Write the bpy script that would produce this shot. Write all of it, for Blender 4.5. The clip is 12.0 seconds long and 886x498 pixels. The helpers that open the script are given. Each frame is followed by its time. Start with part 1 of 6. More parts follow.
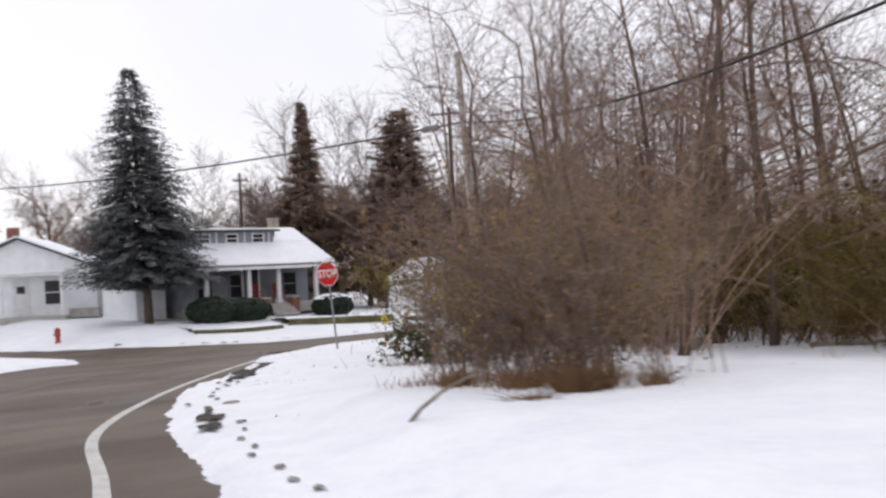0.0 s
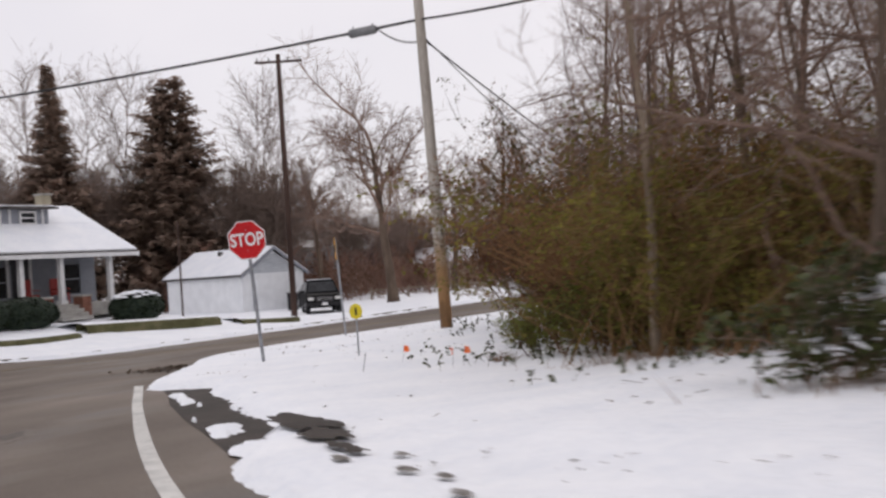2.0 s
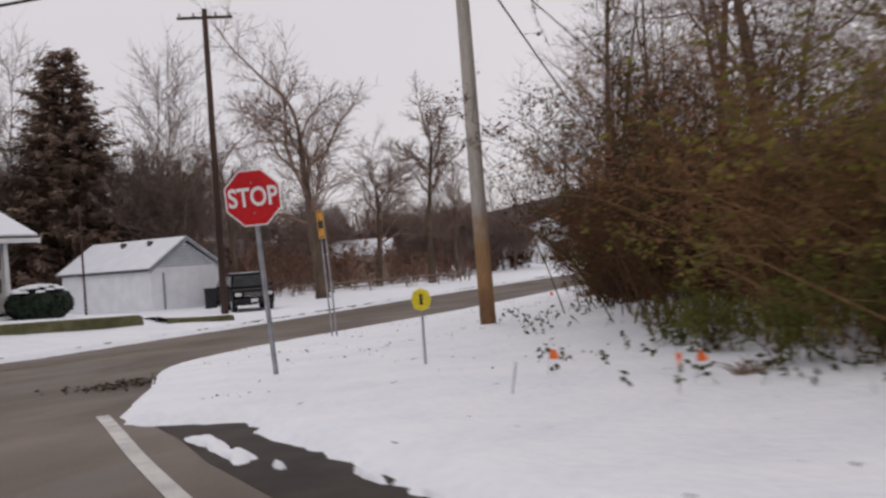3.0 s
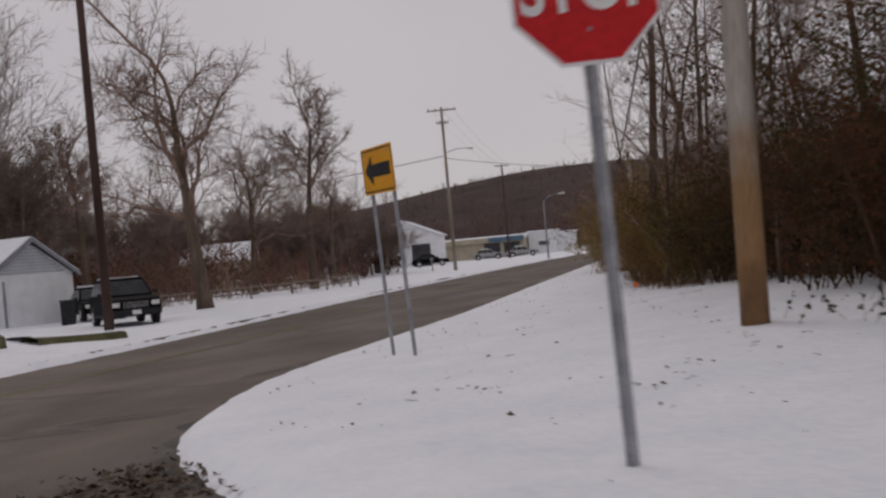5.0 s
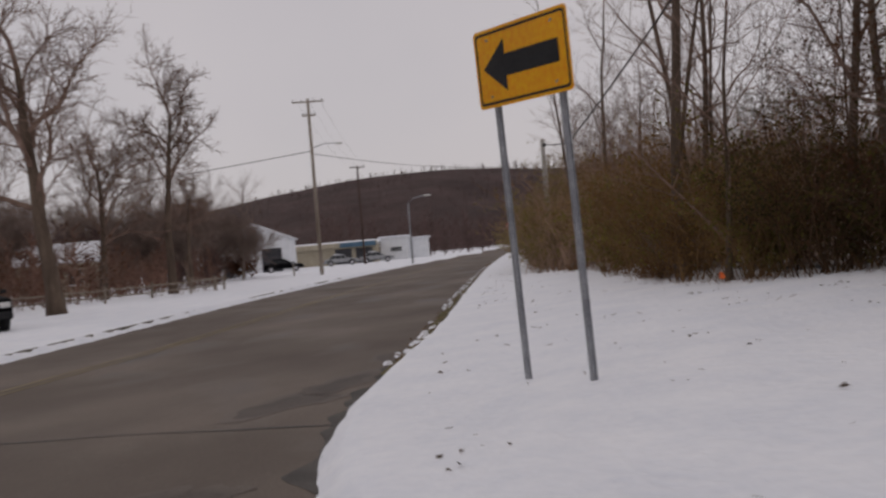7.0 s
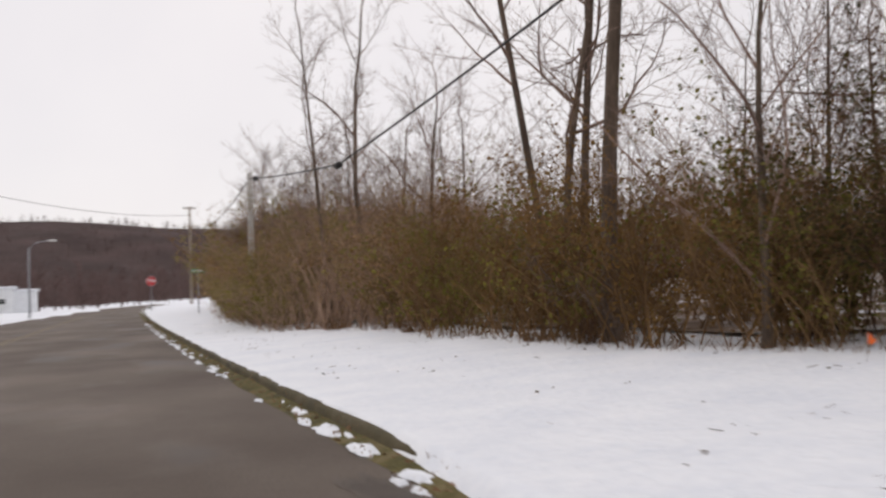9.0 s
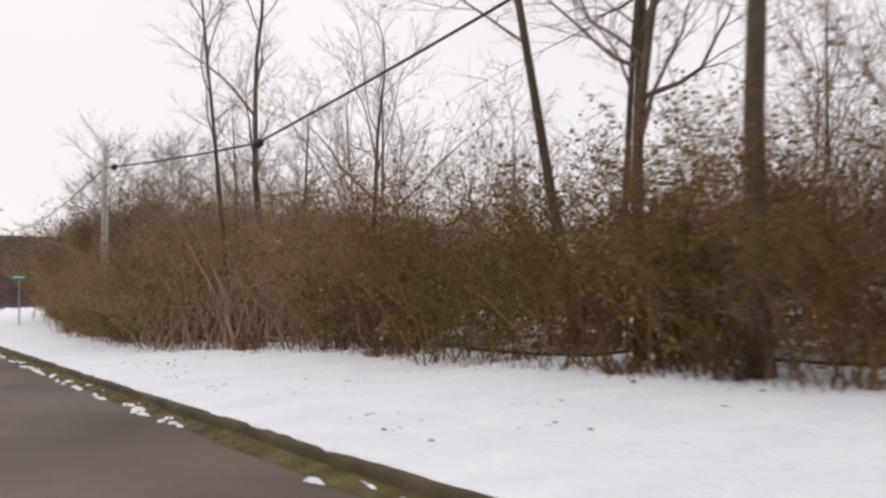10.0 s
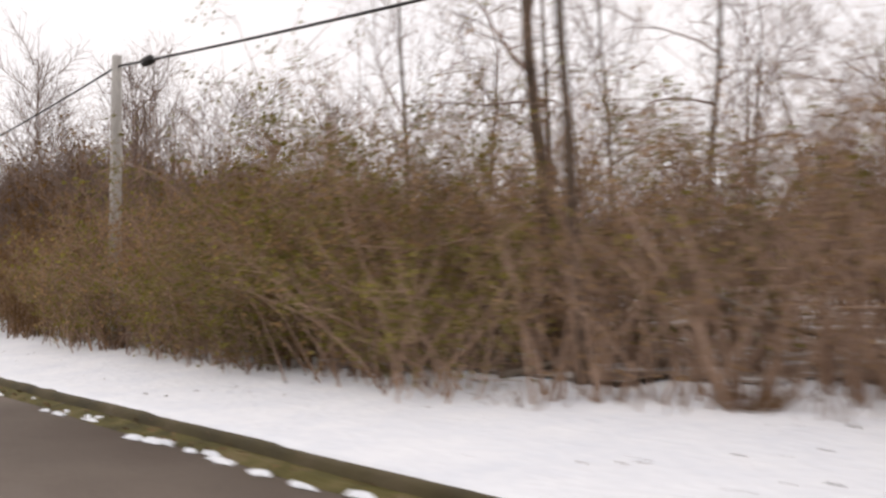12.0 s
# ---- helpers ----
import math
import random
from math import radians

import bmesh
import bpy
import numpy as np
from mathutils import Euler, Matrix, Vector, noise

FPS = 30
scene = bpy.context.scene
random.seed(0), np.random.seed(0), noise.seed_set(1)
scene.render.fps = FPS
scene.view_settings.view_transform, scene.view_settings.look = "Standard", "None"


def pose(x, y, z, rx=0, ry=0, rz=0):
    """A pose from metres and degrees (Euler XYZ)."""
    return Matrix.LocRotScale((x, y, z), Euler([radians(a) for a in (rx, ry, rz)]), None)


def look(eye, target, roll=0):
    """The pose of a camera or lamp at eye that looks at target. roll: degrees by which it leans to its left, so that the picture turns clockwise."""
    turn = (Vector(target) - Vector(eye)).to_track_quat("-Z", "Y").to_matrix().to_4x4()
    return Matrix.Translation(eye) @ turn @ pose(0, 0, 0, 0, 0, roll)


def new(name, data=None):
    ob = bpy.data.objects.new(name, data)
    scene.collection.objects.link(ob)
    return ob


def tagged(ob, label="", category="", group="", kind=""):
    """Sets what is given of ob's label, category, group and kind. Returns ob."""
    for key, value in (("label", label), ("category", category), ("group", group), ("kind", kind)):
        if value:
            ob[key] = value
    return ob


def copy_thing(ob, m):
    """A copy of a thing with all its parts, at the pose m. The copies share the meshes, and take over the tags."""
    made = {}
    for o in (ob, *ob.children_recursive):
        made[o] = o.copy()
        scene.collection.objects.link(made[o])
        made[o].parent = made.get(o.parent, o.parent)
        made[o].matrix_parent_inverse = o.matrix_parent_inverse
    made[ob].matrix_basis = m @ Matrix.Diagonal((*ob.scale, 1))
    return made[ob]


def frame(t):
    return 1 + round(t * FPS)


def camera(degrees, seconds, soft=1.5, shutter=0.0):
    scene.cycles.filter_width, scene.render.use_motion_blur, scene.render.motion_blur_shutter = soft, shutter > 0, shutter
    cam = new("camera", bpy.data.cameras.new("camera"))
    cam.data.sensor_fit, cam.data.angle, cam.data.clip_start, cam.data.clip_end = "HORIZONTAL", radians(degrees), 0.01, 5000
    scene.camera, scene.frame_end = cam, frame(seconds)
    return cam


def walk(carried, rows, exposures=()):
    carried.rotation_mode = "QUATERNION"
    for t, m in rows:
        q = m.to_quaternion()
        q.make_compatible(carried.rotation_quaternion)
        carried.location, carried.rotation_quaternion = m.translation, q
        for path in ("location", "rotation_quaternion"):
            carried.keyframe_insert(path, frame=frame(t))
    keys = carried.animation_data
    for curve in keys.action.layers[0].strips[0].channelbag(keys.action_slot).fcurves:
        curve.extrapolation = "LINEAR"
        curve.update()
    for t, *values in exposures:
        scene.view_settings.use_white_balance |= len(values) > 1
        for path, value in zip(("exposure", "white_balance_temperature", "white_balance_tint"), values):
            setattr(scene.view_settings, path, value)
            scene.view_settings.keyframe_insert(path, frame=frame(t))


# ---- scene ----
cam = camera(43.1, 12.0, soft=2.5, shutter=0.45)
PATH = [
    (0, 29.789, -33.808, 2.452, 40.90, 1.22, -2.90),
    (0.5, 26.262, -32.564, 2.427, 37.31, 1.12, -3.49),
    (1, 23.251, -31.453, 2.145, 33.49, 1.09, -3.48),
    (1.5, 19.873, -29.436, 2.010, 29.72, 1.12, -3.66),
    (2, 16.550, -27.131, 1.879, 26.21, 0.78, -3.78),
    (2.5, 13.527, -24.621, 1.720, 23.06, 0.57, -3.80),
    (3, 10.967, -22.358, 1.646, 20.30, 0.35, -3.99),
    (5, 3.618, -14.590, 1.374, 11.08, 0.14, -5.22),
    (5.5, 2.436, -13.128, 1.313, 9.38, 0.18, -4.57),
    (6, 1.433, -11.724, 1.262, 7.46, -0.16, -4.41),
    (6.5, 0.584, -10.367, 1.206, 5.36, -0.11, -4.66),
    (7, -0.246, -8.927, 1.164, 2.45, -0.15, -4.79),
    (7.5, -1.067, -7.177, 1.129, -1.56, 0.57, -5.31),
    (7.7, -1.448, -6.414, 1.082, -3.51, 0.93, -4.91),
    (9.3, -3.634, 0.964, 0.923, -20.75, 2.44, -1.26),
    (9.5, -3.806, 2.123, 0.929, -22.72, 2.51, -0.97),
    (10, -4.237, 4.958, 0.946, -27.46, 2.69, -0.94),
    (10.5, -4.374, 8.310, 0.941, -29.86, 2.20, -2.16),
    (11, -4.521, 11.984, 0.954, -31.71, 2.02, -2.61),
    (11.5, -4.537, 15.590, 0.975, -33.31, 2.06, -2.79),
    (12, -4.907, 19.868, 0.998, -36.18, 2.33, -0.06),
]
walk(cam, [(t, pose(x, y, z, 90 + p, 0, w) @ pose(0, 0, 0, 0, 0, r)) for t, x, y, z, w, p, r in PATH],
     exposures=[(0.0, 0.20, 6550, 13), (1.0, 0.16, 6600, 14), (2.0, -0.02, 6750, 15), (3.2, -0.42, 6800, 16), (4.8, -0.83, 6850, 17),
                (7.6, -0.78, 6850, 17), (9.3, 0.08, 6850, 13), (11.0, 0.14, 6900, 14), (12.0, 0.30, 7000, 14)])


# ---- world: overcast sky, weak wide sun
world = bpy.data.worlds.new("overcast")
scene.world = world
world.use_nodes = True
wn, wl = world.node_tree.nodes, world.node_tree.links
wn.clear()
sky = wn.new("ShaderNodeTexSky")
sky.sky_type, sky.sun_disc = "NISHITA", False
sky.sun_elevation, sky.sun_rotation = radians(28), radians(140)
dim = wn.new("ShaderNodeVectorMath")
dim.operation = "SCALE"
dim.inputs[3].default_value = 0.1
wl.new(sky.outputs[0], dim.inputs[0])
wtc = wn.new("ShaderNodeTexCoord")
wno = wn.new("ShaderNodeTexNoise")
wno.inputs["Scale"].default_value, wno.inputs["Detail"].default_value = 1.6, 5
wl.new(wtc.outputs["Generated"], wno.inputs["Vector"])
wra = wn.new("ShaderNodeValToRGB")
wra.color_ramp.elements[0].position, wra.color_ramp.elements[0].color = 0.3, (0.80, 0.81, 0.87, 1)
wra.color_ramp.elements[1].position, wra.color_ramp.elements[1].color = 0.7, (1.0, 0.99, 1.02, 1)
wl.new(wno.outputs["Fac"], wra.inputs[0])
wmx = wn.new("ShaderNodeMix")
wmx.data_type = "RGBA"
wmx.inputs["Factor"].default_value = 0.9
wl.new(dim.outputs[0], wmx.inputs[6])
wl.new(wra.outputs[0], wmx.inputs[7])
wbg = wn.new("ShaderNodeBackground")
wbg.inputs["Strength"].default_value = 0.98
wl.new(wmx.outputs[2], wbg.inputs["Color"])
wou = wn.new("ShaderNodeOutputWorld")
wl.new(wbg.outputs[0], wou.inputs[0])
sun_data = bpy.data.lights.new("sun", "SUN")
sun_data.energy, sun_data.angle, sun_data.color = 0.6, radians(25), (1.0, 0.97, 0.93)
sun = new("sun", sun_data)
sun.matrix_world = look((0, 0, 50), (22, -26, 22))


# ---- materials
def material(name, a, b, scale=4.0, rough=0.8, bump=0.3, fine=40.0, metal=0.0, spec=0.3, c=None, stretch=(1, 1, 1), island=0.0, where="Object", dist=0.02, through_light=0.0):
    m = bpy.data.materials.new(name)
    m.use_nodes = True
    n, l = m.node_tree.nodes, m.node_tree.links
    p = n["Principled BSDF"]
    tc = n.new("ShaderNodeTexCoord")
    mp = n.new("ShaderNodeMapping")
    mp.inputs["Scale"].default_value = stretch
    l.new(tc.outputs[where], mp.inputs["Vector"])
    n1, n2 = n.new("ShaderNodeTexNoise"), n.new("ShaderNodeTexNoise")
    n1.inputs["Scale"].default_value, n1.inputs["Detail"].default_value = scale, 6
    n2.inputs["Scale"].default_value, n2.inputs["Detail"].default_value = fine, 4
    for q in (n1, n2):
        l.new(mp.outputs[0], q.inputs["Vector"])
    ramp = n.new("ShaderNodeValToRGB")
    e = ramp.color_ramp.elements
    e[0].position, e[0].color = 0.32, (*a, 1)
    e[1].position, e[1].color = 0.68, (*b, 1)
    if c:
        k = e.new(0.5)
        k.color = (*c, 1)
    l.new(n1.outputs["Fac"], ramp.inputs[0])
    mix = n.new("ShaderNodeMix")
    mix.data_type, mix.blend_type = "RGBA", "OVERLAY"
    mix.inputs["Factor"].default_value = 0.45
    l.new(ramp.outputs[0], mix.inputs[6])
    l.new(n2.outputs["Fac"], mix.inputs[7])
    last = mix.outputs[2]
    if island:
        geo, oi = n.new("ShaderNodeNewGeometry"), n.new("ShaderNodeObjectInfo")
        add = n.new("ShaderNodeMath")
        add.operation = "ADD"
        l.new(geo.outputs["Random Per Island"], add.inputs[0])
        l.new(oi.outputs["Random"], add.inputs[1])
        mr = n.new("ShaderNodeMapRange")
        mr.inputs[2].default_value = 2.0
        mr.inputs[3].default_value, mr.inputs[4].default_value = 1 - island, 1 + island
        l.new(add.outputs[0], mr.inputs[0])
        hsv = n.new("ShaderNodeHueSaturation")
        l.new(mr.outputs[0], hsv.inputs["Value"])
        l.new(last, hsv.inputs["Color"])
        last = hsv.outputs[0]
    l.new(last, p.inputs["Base Color"])
    p.inputs["Roughness"].default_value, p.inputs["Metallic"].default_value = rough, metal
    p.inputs["Specular IOR Level"].default_value = spec
    if bump:
        bp = n.new("ShaderNodeBump")
        bp.inputs["Strength"].default_value, bp.inputs["Distance"].default_value = bump, dist
        l.new(n2.outputs["Fac"], bp.inputs["Height"])
        l.new(bp.outputs[0], p.inputs["Normal"])
    if through_light:
        tr, ms = n.new("ShaderNodeBsdfTranslucent"), n.new("ShaderNodeMixShader")
        l.new(last, tr.inputs["Color"])
        ms.inputs[0].default_value = through_light
        l.new(p.outputs[0], ms.inputs[1])
        l.new(tr.outputs[0], ms.inputs[2])
        l.new(ms.outputs[0], n["Material Output"].inputs["Surface"])
    return m


SNOW = material("snow", (0.79, 0.82, 0.87), (0.87, 0.89, 0.92), 1.2, 0.75, 0.5, 9, spec=0.2, dist=0.05)
ASPHALT = material("asphalt", (0.075, 0.053, 0.039), (0.165, 0.131, 0.105), 0.35, 0.6, 0.4, 60, spec=0.25, c=(0.115, 0.09, 0.071), stretch=(1.0, 0.55, 1), dist=0.01)


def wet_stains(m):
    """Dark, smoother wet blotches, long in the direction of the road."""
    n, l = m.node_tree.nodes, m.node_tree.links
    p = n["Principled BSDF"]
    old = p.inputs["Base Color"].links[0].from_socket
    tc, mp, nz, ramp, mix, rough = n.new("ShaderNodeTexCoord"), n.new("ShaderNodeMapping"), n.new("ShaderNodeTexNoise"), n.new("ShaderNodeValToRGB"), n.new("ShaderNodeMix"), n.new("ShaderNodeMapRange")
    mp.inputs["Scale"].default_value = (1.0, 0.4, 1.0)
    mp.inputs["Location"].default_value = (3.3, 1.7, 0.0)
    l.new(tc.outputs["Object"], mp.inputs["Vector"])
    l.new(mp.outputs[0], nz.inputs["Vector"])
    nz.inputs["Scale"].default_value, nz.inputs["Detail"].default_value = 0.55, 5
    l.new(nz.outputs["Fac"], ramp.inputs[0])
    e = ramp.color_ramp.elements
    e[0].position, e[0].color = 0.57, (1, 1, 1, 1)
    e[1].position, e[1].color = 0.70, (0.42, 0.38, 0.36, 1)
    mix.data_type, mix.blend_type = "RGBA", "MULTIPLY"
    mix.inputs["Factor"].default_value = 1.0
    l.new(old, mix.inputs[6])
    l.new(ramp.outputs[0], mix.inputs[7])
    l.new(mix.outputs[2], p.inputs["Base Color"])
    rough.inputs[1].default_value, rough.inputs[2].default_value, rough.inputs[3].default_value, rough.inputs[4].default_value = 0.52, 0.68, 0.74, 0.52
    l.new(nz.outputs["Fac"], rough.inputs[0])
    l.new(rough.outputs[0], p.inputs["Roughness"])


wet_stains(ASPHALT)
DAMP = material("damp_asphalt", (0.020, 0.015, 0.012), (0.048, 0.037, 0.031), 1.5, 0.75, 0.3, 60, spec=0.15)
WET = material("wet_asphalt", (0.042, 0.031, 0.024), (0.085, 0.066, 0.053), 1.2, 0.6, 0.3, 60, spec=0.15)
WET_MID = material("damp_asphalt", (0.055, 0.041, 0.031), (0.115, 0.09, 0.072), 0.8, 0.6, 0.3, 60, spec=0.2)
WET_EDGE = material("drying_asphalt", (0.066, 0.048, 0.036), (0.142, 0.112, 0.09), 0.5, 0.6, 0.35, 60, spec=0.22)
TAR = material("tar_seam", (0.016, 0.015, 0.014), (0.035, 0.032, 0.03), 3, 0.6, 0.3, 40)
DIRT = material("wet_dirt", (0.03, 0.026, 0.022), (0.075, 0.065, 0.055), 2.0, 0.7, 0.8, 30, dist=0.03)
CURB = material("mossy_concrete", (0.045, 0.036, 0.018), (0.11, 0.085, 0.05), 1.4, 0.85, 0.6, 25, c=(0.075, 0.06, 0.026))
GUTTER = material("gutter_moss", (0.05, 0.042, 0.016), (0.17, 0.13, 0.06), 2.6, 0.9, 0.9, 35, c=(0.10, 0.085, 0.022))
WHITE_PAINT = material("road_white", (0.42, 0.42, 0.40), (0.62, 0.61, 0.58), 3, 0.7, 0.3, 50)
YELLOW_PAINT = material("road_yellow", (0.15, 0.115, 0.06), (0.21, 0.16, 0.075), 1.5, 0.7, 0.3, 50)
BARK = material("bark", (0.07, 0.049, 0.036), (0.16, 0.117, 0.086), 3, 0.9, 0.9, 26, stretch=(1, 1, 0.25), island=0.2)
BARK_PALE = material("bark_pale", (0.14, 0.105, 0.075), (0.28, 0.22, 0.165), 3, 0.9, 0.9, 26, stretch=(1, 1, 0.25), island=0.2)
TWIG = material("twigs", (0.135, 0.087, 0.066), (0.25, 0.17, 0.135), 2, 0.9, 0, 20, island=0.35)
TWIG_FAR = material("far_twigs", (0.08, 0.05, 0.045), (0.12, 0.078, 0.071), 0.1, 0.95, 0, 2, island=0.2)
TWIG_MID = material("middle_twigs", (0.19, 0.135, 0.118), (0.29, 0.215, 0.19), 0.1, 0.95, 0, 2, island=0.25)
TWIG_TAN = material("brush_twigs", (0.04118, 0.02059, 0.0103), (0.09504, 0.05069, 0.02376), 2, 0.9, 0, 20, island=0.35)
TWIG_HEDGE = material("hedge_twigs", (0.115, 0.063, 0.027), (0.225, 0.132, 0.06), 1.2, 0.9, 0, 20, island=0.3)
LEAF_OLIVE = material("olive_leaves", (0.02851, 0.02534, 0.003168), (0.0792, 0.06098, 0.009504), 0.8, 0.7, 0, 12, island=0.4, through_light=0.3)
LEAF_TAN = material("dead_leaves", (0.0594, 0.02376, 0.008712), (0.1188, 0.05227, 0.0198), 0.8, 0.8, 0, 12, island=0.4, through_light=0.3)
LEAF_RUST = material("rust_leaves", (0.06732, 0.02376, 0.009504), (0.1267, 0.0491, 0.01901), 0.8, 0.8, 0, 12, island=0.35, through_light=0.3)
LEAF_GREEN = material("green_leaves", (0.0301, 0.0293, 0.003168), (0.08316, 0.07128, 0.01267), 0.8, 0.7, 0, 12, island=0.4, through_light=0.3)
HEDGE_TAN = material("hedge_dead_leaves", (0.12, 0.062, 0.018), (0.235, 0.135, 0.043), 0.8, 0.8, 0, 12, island=0.35, through_light=0.35)
HEDGE_OLIVE = material("hedge_olive_leaves", (0.09, 0.088, 0.012), (0.22, 0.188, 0.036), 0.8, 0.7, 0, 12, island=0.35, through_light=0.35)
HEDGE_RUST = material("hedge_rust_leaves", (0.15, 0.072, 0.034), (0.28, 0.14, 0.066), 0.8, 0.8, 0, 12, island=0.35, through_light=0.3)
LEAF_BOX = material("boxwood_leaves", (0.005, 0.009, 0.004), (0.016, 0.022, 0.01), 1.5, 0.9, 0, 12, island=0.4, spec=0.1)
HEDGE_PALE = material("hedge_pale_leaves", (0.25, 0.15, 0.068), (0.42, 0.272, 0.132), 0.8, 0.8, 0, 12, island=0.35, through_light=0.35)
TWIG_ROSY = material("rosy_twigs", (0.235, 0.152, 0.105), (0.38, 0.262, 0.19), 1.5, 0.9, 0, 20, island=0.3)
HEDGE_MOSS = material("hedge_moss_leaves", (0.14, 0.125, 0.02), (0.29, 0.24, 0.052), 0.8, 0.7, 0, 12, island=0.35, through_light=0.35)
LOW_GREEN = material("low_green_leaves", (0.08, 0.10, 0.014), (0.2, 0.21, 0.045), 0.8, 0.7, 0, 12, island=0.35, through_light=0.3)
LEAF_DARK = material("evergreen_leaves", (0.025, 0.033, 0.008), (0.07, 0.077, 0.022), 1.5, 0.5, 0, 12, island=0.4, through_light=0.2)
NEEDLE_BLUE = material("spruce_needles", (0.105, 0.112, 0.114), (0.22, 0.228, 0.232), 1.2, 0.85, 0, 12, island=0.2, through_light=0.25)
NEEDLE_DARK = material("conifer_foliage", (0.235, 0.17, 0.13), (0.41, 0.30, 0.24), 0.6, 0.8, 0, 12, island=0.25, through_light=0.35)
GRASS_DEAD = material("dead_grass", (0.13, 0.07, 0.035), (0.26, 0.155, 0.08), 2, 0.9, 0, 12, island=0.4)
FOREST_FLOOR = material("forest_floor", (0.09, 0.055, 0.034), (0.80, 0.81, 0.83), 1.3, 0.9, 0.8, 14, c=(0.24, 0.175, 0.13), dist=0.03)
TWIG_PALE = material("crown_twigs", (0.15, 0.108, 0.088), (0.25, 0.19, 0.16), 2, 0.9, 0, 20, island=0.3)
TRODDEN = material("trodden_snow", (0.09, 0.08, 0.07), (0.42, 0.41, 0.41), 9, 0.8, 0.6, 40, c=(0.2, 0.185, 0.17))
BRUSH_RED = material("russet_brush", (0.15, 0.08, 0.058), (0.27, 0.155, 0.115), 0.3, 0.9, 0, 20, island=0.35)
SIDING_PALE = material("pale_siding", (0.42, 0.45, 0.49), (0.52, 0.55, 0.58), 1.5, 0.7, 0.2, 30)
LITTER = material("litter", (0.05, 0.038, 0.028), (0.14, 0.10, 0.07), 2, 0.9, 0, 12, island=0.5)
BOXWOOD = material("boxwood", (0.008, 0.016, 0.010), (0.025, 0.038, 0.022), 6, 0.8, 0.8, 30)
SIDING = material("grey_siding", (0.22, 0.235, 0.27), (0.29, 0.305, 0.34), 1.5, 0.7, 0.2, 30)
SIDING_WHITE = material("white_siding", (0.74, 0.76, 0.78), (0.84, 0.86, 0.88), 1.5, 0.65, 0.2, 30)
TRIM = material("white_trim", (0.66, 0.67, 0.68), (0.78, 0.78, 0.78), 3, 0.55, 0.15, 30)
SHINGLE = material("dark_shingles", (0.06, 0.055, 0.055), (0.12, 0.11, 0.105), 4, 0.9, 0.6, 50)
GLASS_DARK = material("window_glass", (0.015, 0.016, 0.018), (0.03, 0.033, 0.036), 2, 0.15, 0, 10, spec=0.25)
BRICK = material("brick", (0.18, 0.075, 0.05), (0.30, 0.14, 0.10), 6, 0.9, 0.6, 30, island=0.25)
CONCRETE = material("concrete", (0.30, 0.29, 0.27), (0.44, 0.43, 0.40), 2.5, 0.85, 0.5, 30)
BANK = material("grassy_bank", (0.075, 0.07, 0.03), (0.16, 0.14, 0.075), 2.0, 0.95, 0.9, 30, c=(0.10, 0.10, 0.045))
WOOD_POLE = material("weathered_pole", (0.20, 0.16, 0.12), (0.36, 0.31, 0.26), 3, 0.85, 0.7, 40, stretch=(1, 1, 0.12))
def aged_pole():
    """Grey weathered wood above, orange-brown below where the treatment has lasted, dark at the foot."""
    m = material("aged_pole", (0.33, 0.30, 0.26), (0.50, 0.46, 0.41), 3, 0.85, 0.7, 40, stretch=(1, 1, 0.12))
    n, l = m.node_tree.nodes, m.node_tree.links
    p = n["Principled BSDF"]
    old = p.inputs["Base Color"].links[0].from_socket
    tc, sep, nz, add, ramp, mix = n.new("ShaderNodeTexCoord"), n.new("ShaderNodeSeparateXYZ"), n.new("ShaderNodeTexNoise"), n.new("ShaderNodeMath"), n.new("ShaderNodeValToRGB"), n.new("ShaderNodeMix")
    l.new(tc.outputs["Object"], sep.inputs[0])
    l.new(tc.outputs["Object"], nz.inputs["Vector"])
    nz.inputs["Scale"].default_value = 2.2
    add.operation = "MULTIPLY_ADD"
    l.new(nz.outputs["Fac"], add.inputs[0])
    add.inputs[1].default_value = 1.6
    l.new(sep.outputs["Z"], add.inputs[2])
    e = ramp.color_ramp.elements
    mr = n.new("ShaderNodeMapRange")
    mr.inputs[1].default_value, mr.inputs[2].default_value = 0.0, 6.0
    l.new(add.outputs[0], mr.inputs[0])
    l.new(mr.outputs[0], ramp.inputs[0])
    e[0].position, e[0].color = 0.10, (0.20, 0.13, 0.085, 1)
    e[1].position, e[1].color = 0.54, (1.0, 1.0, 1.0, 1)
    k = e.new(0.22)
    k.color = (0.72, 0.43, 0.22, 1)
    k = e.new(0.38)
    k.color = (0.76, 0.50, 0.28, 1)
    mix.data_type, mix.blend_type = "RGBA", "MULTIPLY"
    mix.inputs["Factor"].default_value = 1.0
    l.new(old, mix.inputs[6])
    l.new(ramp.outputs[0], mix.inputs[7])
    l.new(mix.outputs[2], p.inputs["Base Color"])
    return m


POLE_AGED = aged_pole()
POLE_PALE = material("pale_pole", (0.36, 0.34, 0.31), (0.52, 0.50, 0.47), 3, 0.85, 0.6, 40, stretch=(1, 1, 0.12))
POLE_DARK = material("dark_pole", (0.045, 0.026, 0.02), (0.09, 0.055, 0.044), 3, 0.85, 0.6, 40, stretch=(1, 1, 0.12))
GALV = material("galvanised_steel", (0.26, 0.27, 0.29), (0.40, 0.41, 0.43), 6, 0.5, 0.2, 60, metal=0.6, spec=0.5)
SIGN_RED = material("sign_red", (0.50, 0.008, 0.012), (0.58, 0.012, 0.016), 2, 0.4, 0, 20)
SIGN_WHITE = material("sign_white", (0.72, 0.72, 0.72), (0.82, 0.82, 0.82), 2, 0.4, 0, 20)
